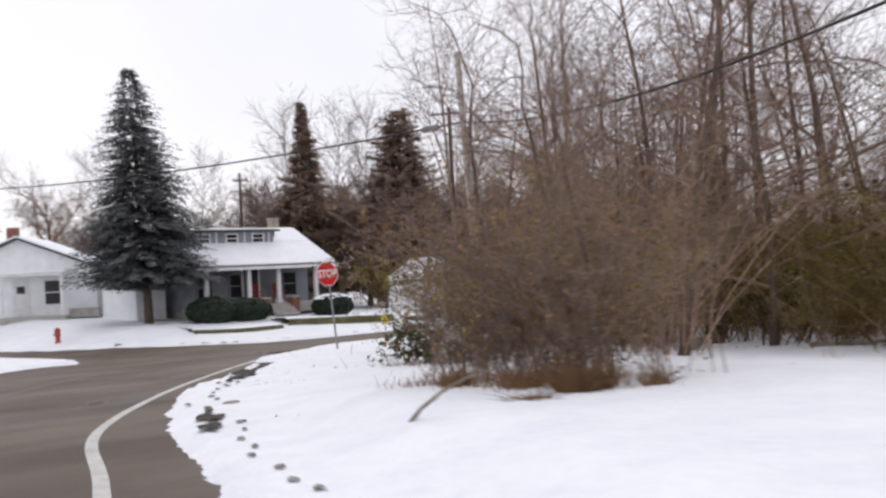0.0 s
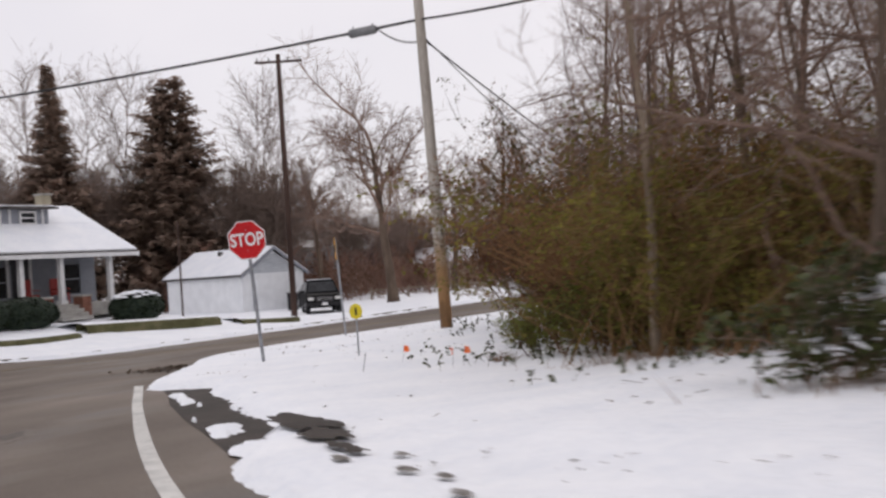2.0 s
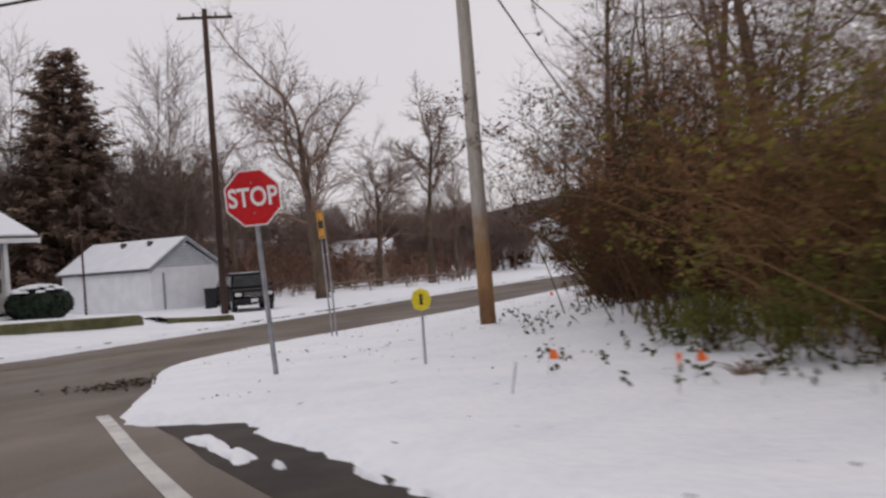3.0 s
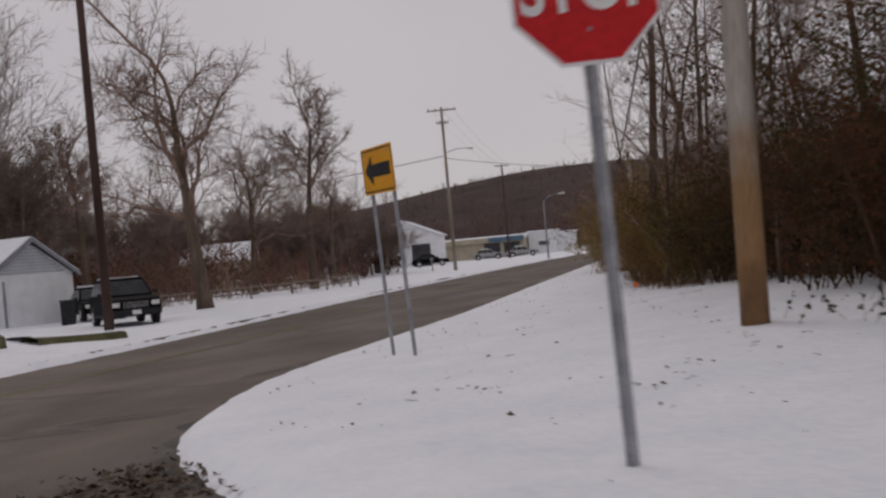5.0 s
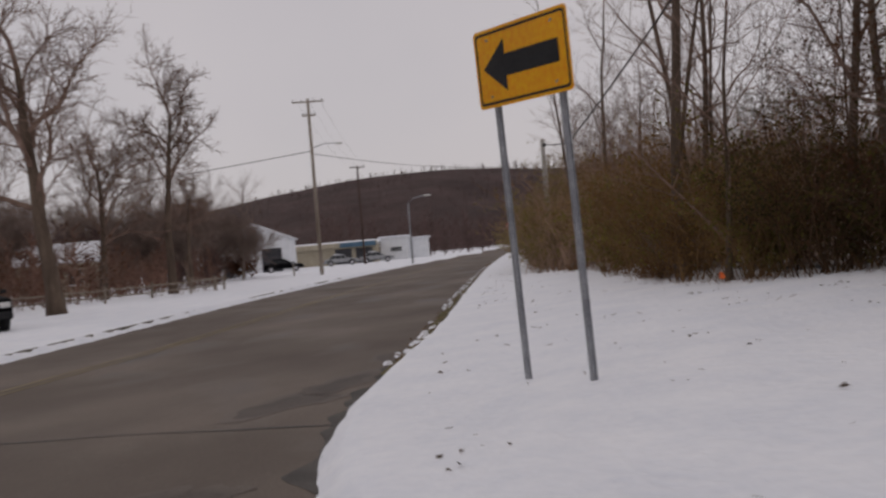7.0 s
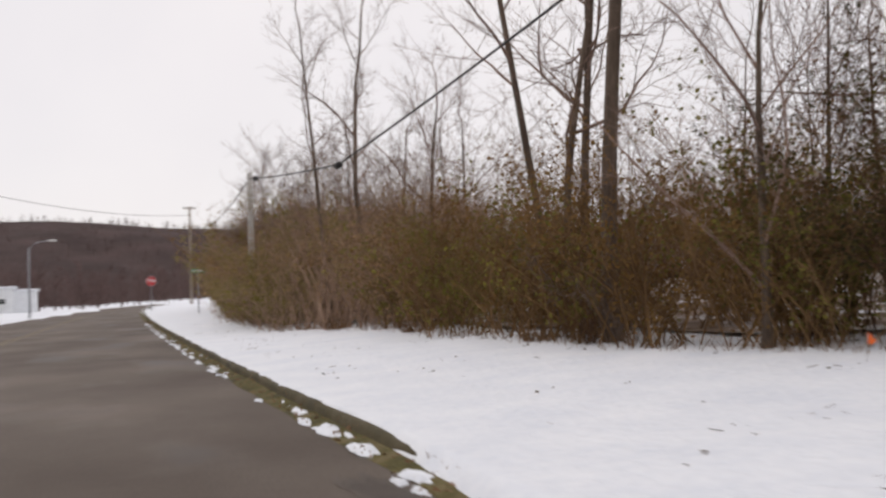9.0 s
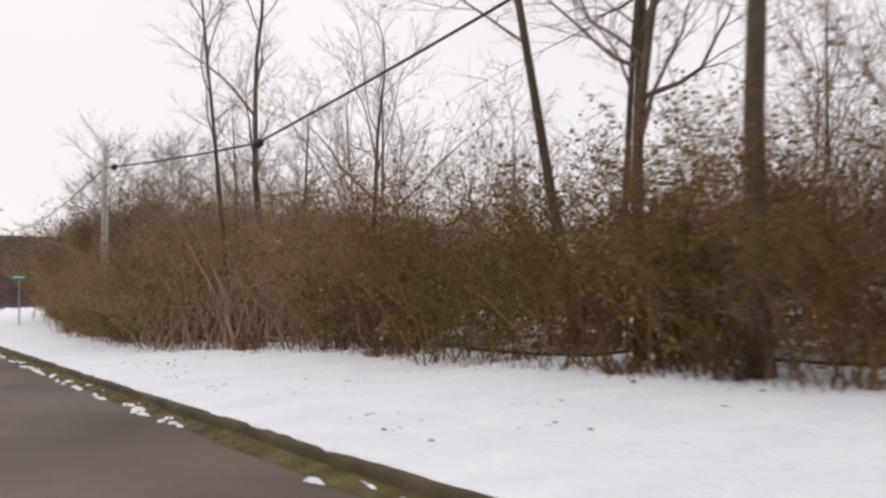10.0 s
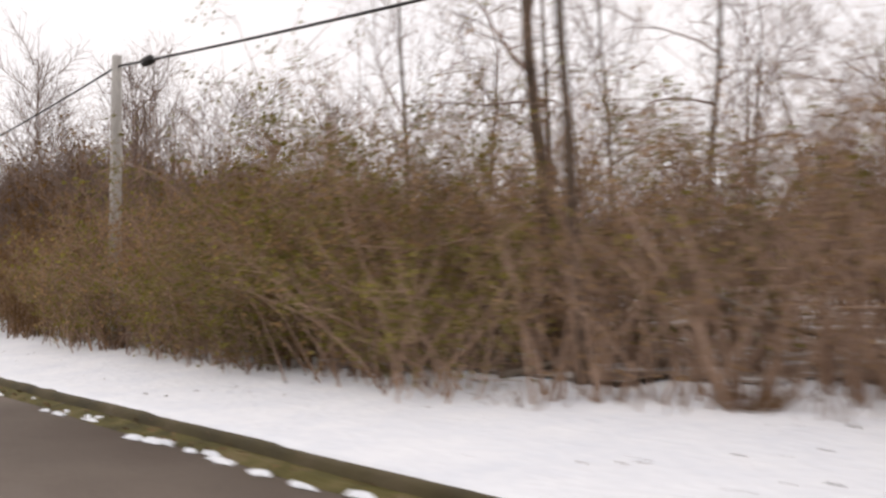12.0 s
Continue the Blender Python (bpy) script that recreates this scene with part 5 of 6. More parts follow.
wood = pole("utility_pole", 4.47, -2.65, 10.2, 0.15, POLE_AGED, "weathered wooden utility pole standing in the snowy verge", lean=(0.16, -0.83))
pole("utility_pole", -12.98, 16.73, 12.2, 0.15, POLE_DARK, "tall dark utility pole with a crossarm", arms=((0.35, 1.1, 0.5),))
far_pole = pole("utility_pole", -13.2, 75.9, 13.2, 0.15, WOOD_POLE, "wooden utility pole with two crossarms beside the road", arms=((0.25, 1.2, 0.15), (1.3, 0.5, 0.15)))
pole("utility_pole", 2.35, 39.95, 5.4, 0.13, POLE_PALE, "pale wooden cable pole at the edge of the brush")
pole("utility_pole", -32.6, 16.7, 10.2, 0.12, POLE_DARK, "thin utility pole behind the grey house", arms=((0.5, 0.5, 0.9),))
pole("utility_pole", -23.2, 21.2, 5.2, 0.06, POLE_DARK, "thin dark pole beside the garage")
pole("utility_pole", 7.0, 118.0, 10.5, 0.15, WOOD_POLE, "distant wooden utility pole beside the road", arms=((0.2, 0.7, 0.3),))
pole("utility_pole", -16.0, 130.0, 12.0, 0.14, POLE_DARK, "distant utility pole beside the road", arms=((0.2, 0.9, 0.2),))


part("lamp_arm", Geo().tube([(0.1, 0, 9.7), (0.9, 0.05, 9.95), (1.9, 0.1, 9.95)], [0.04, 0.035, 0.03], 6), GALV, far_pole, "thin steel lamp arm")
part("lamp_head", Geo().blob((2.1, 0.1, 9.9), (0.3, 0.13, 0.09), 0.05), LAMP_GLASS, far_pole, smooth=True)


def cable(a, b, sag, rad, label="black overhead cable slung between poles", n=26):
    a, b = Vector(a), Vector(b)
    pts = [a.lerp(b, i / n) - Vector((0, 0, 4 * sag * (i / n) * (1 - i / n))) for i in range(n + 1)]
    tagged(part("overhead_cable", Geo().tube(pts, rad, 6), CABLE, smooth=True), label, "cable")
    return pts


cable((4.58, -3.25, 7.75), (-42.0, -1.8, 9.3), 0.6, 0.035, "thick black overhead cable crossing the street")
cable((4.57, -3.1, 7.3), (2.36, 25.14, 3.98), 0.25, 0.022)
cable((2.36, 25.14, 3.98), (2.35, 39.95, 5.2), 0.05, 0.022)
cable((2.35, 39.95, 5.2), (7.0, 118.0, 9.0), 1.2, 0.02)
cable((4.6, -3.25, 7.75), (30.0, -21.0, 6.5), 0.9, 0.03)
cable((4.57, -3.2, 7.4), (10.5, -4.2, 1.2), 0.0, 0.012, "thin guy wire running down from the pole")
cable((-42.0, -20.0, 9.0), (24.0, -40.0, 9.0), 0.5, 0.02)
for dx in (-0.9, 0.0, 0.9):
    cable((-13.2 + dx, 75.9, 13.1), (-16.0 + dx, 130.0, 12.0), 0.6, 0.006, n=12)
cable((-13.2, 75.9, 9.0), (7.0, 118.0, 9.6), 0.8, 0.02, n=14)
cable((-13.2, 75.9, 9.2), (-60.0, 92.0, 8.0), 0.5, 0.03, n=14)
clos = thing("cable_closure", pose(3.0, -3.2, 7.68), "grey cylindrical splice closure hanging on the cable", "closure")
part("case", Geo().tube([(-0.42, 0, 0.01), (-0.36, 0, 0.02), (0.30, 0, 0.04), (0.36, 0, 0.04)], [0.07, 0.115, 0.115, 0.07], 12), CLOSURE, clos, smooth=True)
for k in (-0.3, 0.25):
    part("hanger", Geo().box(k, 0, 0.12, 0.03, 0.02, 0.14), GALV, clos)
cable((3.4, -3.21, 7.7), (4.57, -3.2, 7.25), 0.15, 0.02, "cable loop from the closure to the pole", 8)
for x, y, z in ((2.36, 25.14, 3.96), (2.35, 38.45, 5.05)):
    t = thing("cable_closure", pose(x, y, z, 0, 0, 88), "small dark splice case on the cable", "closure")
    part("case", Geo().tube([(-0.22, 0, 0), (-0.16, 0, 0), (0.16, 0, 0), (0.22, 0, 0)], [0.03, 0.085, 0.085, 0.03], 10), CABLE, t, smooth=True)
lamp = thing("street_lamp", pose(-7.9, 99.5, gz(-7.9, 99.5)), "grey street lamp with a curved arm", "street lamp")
part("pole", Geo().tube([(0, 0, 0), (0, 0, 5.8), (0.5, 0, 6.3), (1.6, 0, 6.5)], [0.09, 0.07, 0.05, 0.04], 8), GALV, lamp, smooth=True)
part("lamp_head", Geo().blob((1.9, 0, 6.48), (0.4, 0.16, 0.1), 0.05), LAMP_GLASS, lamp, smooth=True)


# ---- houses
def window(parent, x, y, z, w, h, axis_rz=0.0, bars=1, mat=None):
    """Framed window in a wall facing local -y, turned by axis_rz."""
    m = pose(x, y, z, 0, 0, math.degrees(axis_rz))
    def tr(gm):
        gm.v = [tuple(m @ Vector(p)) for p in gm.v]
        return gm
    f = Geo().box(0, -0.02, h / 2 + 0.04, w + 0.16, 0.06, 0.08).box(0, -0.02, -h / 2 - 0.04, w + 0.16, 0.07, 0.08).box(-w / 2 - 0.04, -0.02, 0, 0.08, 0.06, h).box(w / 2 + 0.04, -0.02, 0, 0.08, 0.06, h)
    if bars:
        f.box(0, -0.015, 0, w, 0.04, 0.05)
    fr = part("window", tr(f), mat or TRIM, parent, "framed window with one cross bar")
    part("pane", tr(Geo().box(0, 0.005, 0, w, 0.02, h)), GLASS_DARK, fr)
    return fr


def roof_slab(parent, name, pts, thick, mat, label=""):
    """Slab on four corners, thickened upward."""
    a = [Vector(p) for p in pts]
    nrm = (a[1] - a[0]).cross(a[3] - a[0]).normalized()
    if nrm.z < 0:
        nrm = -nrm
    return part(name, Geo().add([*a, *[p + nrm * thick for p in a]], [(3, 2, 1, 0), (4, 5, 6, 7), (0, 1, 5, 4), (1, 2, 6, 5), (2, 3, 7, 6), (3, 0, 4, 7)]), mat, parent, label, bevel=0.02)


def snow_lip(parent, pts, thick=0.09):
    return roof_slab(parent, "snow_cover", pts, thick, SNOW, "smooth snow on the roof")


HZ = 0.75
house = thing("bungalow", pose(-17.92, 1.84, HZ, 0, 0, 83.0), "grey bungalow with a snowy roof, dormer and porch", "house")
W, RB, EV, RD = 8.6, 4.2, 2.52, 4.70
part("foundation", Geo().box(W / 2, 4.6, -0.1, W - 0.6, 6.8, 1.0), CONCRETE, house)
part("wall", Geo().box(W / 2, 2.2, 1.6, W - 0.7, 0.2, 2.2), SIDING, house, "grey front wall behind the porch")
for x in (0.4, W - 0.4):
    part("wall", Geo().prism([(2.1, 0.3), (8.0, 0.3), (8.0, 2.62), (RB, RD - 0.15), (2.1, 3.4)], Matrix(((0, 0, 1, x - 0.1), (1, 0, 0, 0), (0, 1, 0, 0), (0, 0, 0, 1))), 0.2), SIDING, house, "grey gable end wall")
part("wall", Geo().box(W / 2, 8.0, 1.5, W - 0.9, 0.2, 2.2), SIDING, house, "grey rear wall")
for k in range(9):
    part("siding_board", Geo().box(W / 2, 2.09, 0.65 + k * 0.24, W - 0.72, 0.02, 0.21), SIDING, house)
front_slope = [(-0.35, -0.1, EV - 0.05), (W + 0.25, -0.1, EV - 0.05), (W + 0.25, RB, RD), (-0.35, RB, RD)]
roof_slab(house, "roof", front_slope, 0.14, SHINGLE, "dark shingled front roof")
roof_slab(house, "roof", [(-0.35, 8.5, EV - 0.05), (W + 0.25, 8.5, EV - 0.05), (W + 0.25, RB, RD), (-0.35, RB, RD)], 0.14, SHINGLE, "dark shingled rear roof")
sl = (RD - EV + 0.05) / (RB + 0.1)
snow_lip(house, [(-0.32, -0.07, EV + 0.105), (W + 0.22, -0.07, EV + 0.105), (W + 0.22, 2.4, EV + 0.105 + 2.47 * sl), (-0.32, 2.4, EV + 0.105 + 2.47 * sl)])
snow_lip(house, [(6.2, 2.41, EV + 0.11 + 2.48 * sl), (W + 0.22, 2.41, EV + 0.11 + 2.48 * sl), (W + 0.22, RB - 0.1, RD + 0.10), (7.6, RB - 0.1, RD + 0.10)])
snow_lip(house, [(-0.32, 8.45, EV + 0.11), (W + 0.22, 8.45, EV + 0.11), (W + 0.22, RB + 0.05, RD + 0.13), (-0.32, RB + 0.05, RD + 0.13)])
part("fascia", Geo().box(W / 2, -0.13, EV - 0.02, W + 0.6, 0.04, 0.2), TRIM, house)
for x in (-0.37, W + 0.27):
    m = Matrix(((0, 0, 1, x - 0.02), (1, 0, 0, 0), (0, 1, 0, 0), (0, 0, 0, 1)))
    part("rake_board", Geo().prism([(-0.1, EV - 0.16), (RB, RD - 0.1), (8.5, EV - 0.16), (8.5, EV + 0.06), (RB, RD + 0.12), (-0.1, EV + 0.06)], m, 0.04), TRIM, house)
dormer = part("dormer", Geo().prism([(2.3, 3.6), (2.3, 4.58), (4.3, 4.66), (4.3, 3.9)], Matrix(((0, 0, 1, 0.5), (1, 0, 0, 0), (0, 1, 0, 0), (0, 0, 0, 1))), 5.7), SIDING, house, "grey shed dormer")
for x in (1.7, 3.45, 5.15):
    window(dormer, x, 2.28, 4.2, 0.66, 0.42)
for x in (0.9, 2.5, 4.3, 5.9):
    part("trim_board", Geo().box(x, 2.285, 4.2, 0.1, 0.03, 0.7), TRIM, dormer)
roof_slab(house, "dormer_roof", [(0.2, 1.98, 4.56), (6.5, 1.98, 4.56), (6.5, 4.3, 4.68), (0.2, 4.3, 4.68)], 0.1, SHINGLE)
snow_lip(house, [(0.3, 2.1, 4.67), (6.4, 2.1, 4.67), (6.4, 4.28, 4.79), (0.3, 4.28, 4.79)], 0.06)
chim = part("chimney", Geo().box(7.9, 4.8, 4.95, 0.5, 0.5, 0.9), TAN_WALL, house, "pale tan brick chimney", bevel=0.02)
part("chimney_cap", Geo().box(7.9, 4.8, 5.44, 0.6, 0.6, 0.08), CONCRETE, chim)
part("porch_floor", Geo().box(W / 2, 1.05, 0.25, W - 0.2, 2.1, 0.55), CONCRETE, house, bevel=0.02)
for x in (0.6, 3.2, 5.1, 7.6):
    col = part("column", Geo().box(x, 0.3, 1.52, 0.22, 0.22, 2.0, top=0.85), TRIM, house, "white porch column", bevel=0.01)
    part("capital", Geo().box(x, 0.3, 2.45, 0.3, 0.3, 0.09), TRIM, col)
    part("plinth", Geo().box(x, 0.3, 0.60, 0.34, 0.34, 0.16), TRIM, col)
for x in (0.9, 2.9, 6.4):
    window(house, x + 0.6, 2.06, 1.55, 0.85, 1.25, mat=SIDING)
door = part("door", Geo().box(4.4, 2.06, 1.55, 0.95, 0.06, 2.02), DARK_DOOR, house, "dark front door")
part("door_frame", Geo().box(3.86, 2.05, 1.58, 0.12, 0.08, 2.1).box(4.94, 2.05, 1.58, 0.12, 0.08, 2.1).box(4.4, 2.05, 2.65, 1.2, 0.08, 0.12), TRIM, door)
for k in range(4):
    part("step", Geo().box(4.7, -0.15 - 0.28 * k, 0.40 - 0.15 * k, 1.5, 0.32, 0.15), CONCRETE, house, bevel=0.015)
for x in (3.75, 5.65):
    pier = part("pier", Geo().box(x, -0.25, 0.35, 0.42, 0.6, 0.9), BRICK, house, "brick pier beside the steps", bevel=0.015)
    part("cap", Geo().box(x, -0.25, 0.83, 0.5, 0.68, 0.08), CONCRETE, pier)
part("annex", Geo().box(-1.2, 5.0, 1.2, 1.7, 4.0, 2.4), SIDING_WHITE, house, "low white side annex")
roof_slab(house, "annex_roof", [(-2.2, 2.8, 2.3), (-0.3, 2.8, 2.5), (-0.3, 7.2, 2.5), (-2.2, 7.2, 2.3)], 0.15, SNOW, "snowy flat annex roof")


def chair(x, y, rz):
    m = house.matrix_basis @ pose(x, y, 0.53, 0, 0, rz)
    t = thing("porch_chair", m, "red wooden porch chair", "chair", "porch chairs")
    part("seat", Geo().box(0, 0, 0.42, 0.55, 0.52, 0.05), CAR_RED, t)
    part("backrest", Geo().box(0, 0.27, 0.75, 0.55, 0.05, 0.65), CAR_RED, t)
    for dx in (-0.24, 0.24):
        part("armrest", Geo().box(dx, 0, 0.62, 0.08, 0.55, 0.04), CAR_RED, t)
        for dy in (-0.22, 0.22):
            part("leg", Geo().box(dx, dy, 0.21, 0.06, 0.06, 0.42), CAR_RED, t)


chair(4.3, 1.3, 0)
chair(5.8, 1.3, 10)


def hedge(x, y, rx, ry, h, label, snow=0.0):
    m = house.matrix_basis @ pose(x, y, 0)
    m.translation.z = gz(m.translation.x, m.translation.y)
    t = thing("clipped_hedge", m, label, "hedge")
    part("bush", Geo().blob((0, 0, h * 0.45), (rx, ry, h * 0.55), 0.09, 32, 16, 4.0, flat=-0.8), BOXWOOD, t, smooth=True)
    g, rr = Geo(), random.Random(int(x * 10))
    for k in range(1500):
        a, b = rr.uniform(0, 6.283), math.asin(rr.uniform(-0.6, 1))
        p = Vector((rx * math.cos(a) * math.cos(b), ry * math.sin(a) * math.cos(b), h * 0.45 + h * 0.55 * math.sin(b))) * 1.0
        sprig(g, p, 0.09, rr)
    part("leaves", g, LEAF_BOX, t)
    if snow:
        s = Geo()
        for k in range(46):
            a, d = rr.uniform(0, 6.283), math.sqrt(rr.random()) * 0.8
            x1, y1 = rx * d * math.cos(a), ry * d * math.sin(a)
            patch(s, x1, y1, h * 0.45 + h * 0.56 * math.sqrt(max(0, 1 - d * d)), rr.uniform(0.1, 0.26), 0.07)
        part("snow_cap", s, SNOW, t, smooth=True)


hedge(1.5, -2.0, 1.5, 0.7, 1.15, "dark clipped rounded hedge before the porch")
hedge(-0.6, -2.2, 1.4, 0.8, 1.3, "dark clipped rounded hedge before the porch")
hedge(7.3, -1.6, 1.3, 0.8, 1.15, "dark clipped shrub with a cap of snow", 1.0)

cottage = thing("cottage", pose(-26.0, 0.9, gz(-26, 0.9) + 0.25, 0, 0, 47), "small white cottage with a porch and snowy roof", "house")
part("wall", Geo().box(-4.2, 3.4, 1.15, 8.4, 6.8, 2.7), SIDING_WHITE, cottage)
part("foundation", Geo().box(-4.2, 3.4, -0.35, 8.5, 6.9, 0.5), CONCRETE, cottage)
part("gable", Geo().prism([(-8.6, 2.5), (0.2, 2.5), (-4.2, 4.3)], Matrix(((1, 0, 0, 0), (0, 0, 1, 0.0), (0, 1, 0, 0), (0, 0, 0, 1))), 6.8), SIDING_WHITE, cottage)
for sx in (-1, 1):
    roof_slab(cottage, "roof", [(-4.2, -0.3, 4.32), (-4.2, 7.1, 4.32), (-4.2 + sx * 4.7, 7.1, 2.4), (-4.2 + sx * 4.7, -0.3, 2.4)], 0.1, SHINGLE)
    snow_lip(cottage, [(-4.2, -0.28, 4.44), (-4.2, 7.08, 4.44), (-4.2 + sx * 4.66, 7.08, 2.53), (-4.2 + sx * 4.66, -0.28, 2.53)])
part("porch_roof", Geo().box(-3.2, -0.75, 2.3, 3.6, 1.6, 0.12), TRIM, cottage)
part("snow_cover", Geo().box(-3.2, -0.75, 2.42, 3.6, 1.6, 0.1), SNOW, cottage, bevel=0.03)
for x in (-4.8, -1.6):
    part("column", Geo().box(x, -1.4, 1.1, 0.14, 0.14, 2.3), TRIM, cottage)
part("porch_floor", Geo().box(-3.2, -0.75, -0.15, 3.6, 1.6, 0.3), CONCRETE, cottage)
cd = part("door", Geo().box(-4.1, -0.03, 1.05, 0.9, 0.06, 2.05), TRIM, cottage, "white front door")
part("pane", Geo().box(-4.1, -0.07, 1.5, 0.45, 0.03, 0.4), GLASS_DARK, cd)
window(cottage, -2.4, -0.02, 1.3, 0.8, 1.3)
window(cottage, -7.0, -0.02, 1.3, 0.9, 1.3)
part("chimney", Geo().box(-5.2, 3.0, 4.5, 0.6, 0.6, 1.3), BRICK, cottage, "red brick chimney", bevel=0.02)
part("planter", Geo().box(-0.6, -0.5, 0.1, 1.6, 0.5, 0.5), CONCRETE, cottage)

garage = thing("garage", pose(-25.3, 29.5, gz(-25.3, 29.5) - 0.02, 0, 0, 73.5), "pale grey gabled garage with a snowy roof", "garage")
GW, GD, GE, GP = 4.95, 8.1, 2.35, 3.9
for x in (0.06, GW - 0.06):
    part("wall", Geo().box(x, GD / 2, GE / 2, 0.12, GD - 0.24, GE), SIDING_WHITE, garage)
for y in (0.06, GD - 0.06):
    part("wall", Geo().prism([(0, 0), (GW, 0), (GW, GE), (GW / 2, GP - 0.12), (0, GE)], Matrix(((1, 0, 0, 0), (0, 0, 1, y - 0.06), (0, 1, 0, 0), (0, 0, 0, 1))), 0.12), SIDING_WHITE, garage)
for k in range(8):
    part("siding_board", Geo().box(GW / 2, -0.012, GE + 0.1 + k * 0.15, (GW - 0.4) * (1 - (k * 0.15 + 0.25) / 1.6), 0.02, 0.13), SIDING_PALE, garage)
for sx in (0, 1):
    e = -0.25 if sx == 0 else GW + 0.25
    roof_slab(garage, "roof", [(GW / 2, -0.25, GP), (GW / 2, GD + 0.25, GP), (e, GD + 0.25, GE - 0.15), (e, -0.25, GE - 0.15)], 0.1, SHINGLE)
    e2 = e + (0.03 if sx == 0 else -0.03)
    snow_lip(garage, [(GW / 2, -0.2, GP + 0.115), (GW / 2, GD + 0.2, GP + 0.115), (e2, GD + 0.2, GE - 0.02), (e2, -0.2, GE - 0.02)], 0.08)
    m = Matrix(((1, 0, 0, 0), (0, 0, 1, -0.29), (0, 1, 0, 0), (0, 0, 0, 1)))
    part("rake_board", Geo().prism([(GW / 2, GP - 0.08), (e, GE - 0.25), (e, GE - 0.06), (GW / 2, GP + 0.12)], m, 0.04), SIDING, garage)
gd = part("door", Geo().box(2.75, -0.03, 1.0, 3.4, 0.05, 2.0), SIDING_WHITE, garage, "white panelled overhead door")
for k in range(4):
    part("panel", Geo().box(2.75, -0.065, 0.27 + k * 0.49, 3.3, 0.03, 0.44), SIDING_WHITE, gd)
part("corner_trim", Geo().box(0.85, -0.03, 1.05, 0.12, 0.04, 2.1), SIDING, garage)
for y in (2.2, 4.6):
    part("vent", Geo().box(GW / 2 - 0.6, y, GP - 0.1, 0.25, 0.25, 0.3), SHINGLE, garage)
bin1 = thing("wheeled_bin", at(-21.3, 29.0, 0.3), "dark wheeled rubbish bin beside the garage", "bin")
part("body", Geo().box(0, 0, 0.5, 0.5, 0.55, 1.0), BLACK, bin1, bevel=0.03)
part("lid", Geo().box(0, -0.02, 1.03, 0.56, 0.62, 0.07), BLACK, bin1, bevel=0.02)


def low_bank(pts, h, label):
    line = spline(pts, 0.8)
    tagged(part("low_bank", ribbon(line, (-0.12, -0.05, 0.1, 0.5, 0.55), (-0.02, h * 0.9, h, h * 0.98, 0.0), 0.05), BANK, smooth=True), label, "bank", kind="structure")
    tagged(part("bank_snow", ribbon(line, (0.1, 0.3, 0.9, 1.8), (h + 0.006, h + 0.03, h * 0.8, 0.0), 0.08), SNOW, smooth=True), "snow lying on top of the low bank", "snow", kind="structure")


low_bank([(-13.2, 3.3), (-13.1, 0.5), (-13.5, -1.9)], 0.16, "low mossy edge of the lawn along the pavement")
low_bank([(-12.8, 10.9), (-13.2, 7.5), (-13.6, 4.0)], 0.34, "low mossy edge of the lawn along the pavement")
low_bank([(-11.6, 15.0), (-12.0, 13.4), (-12.5, 11.9)], 0.22, "low grassy edge of the lawn beside the drive")
tagged(part("kerb", ribbon(EDGE_LEFT[(EDGE_LEFT[:, 1] > -6) & (EDGE_LEFT[:, 1] < 60)], (-0.02, 0.0, 0.03, 0.15, 0.2), (-0.16, -0.03, 0.0, 0.0, -0.1), 0.03), CURB, smooth=True), "low concrete kerb half under snow", "kerb", kind="structure")

hyd = thing("fire_hydrant", at(-18.4, -6.0), "small red fire hydrant in the snow", "hydrant")
part("barrel", Geo().tube([(0, 0, -0.05), (0, 0, 0.05), (0, 0, 0.06), (0, 0, 0.52), (0, 0, 0.54), (0, 0, 0.58), (0, 0, 0.68), (0, 0, 0.74)], [0.16, 0.16, 0.11, 0.11, 0.15, 0.15, 0.10, 0.03], 12), HYDRANT_RED, hyd, smooth=True)
for d in ((1, 0), (-1, 0), (0, -1)):
    part("outlet", Geo().tube([(0, 0, 0.40), (d[0] * 0.19, d[1] * 0.19, 0.40)], 0.06, 8), HYDRANT_RED, hyd)


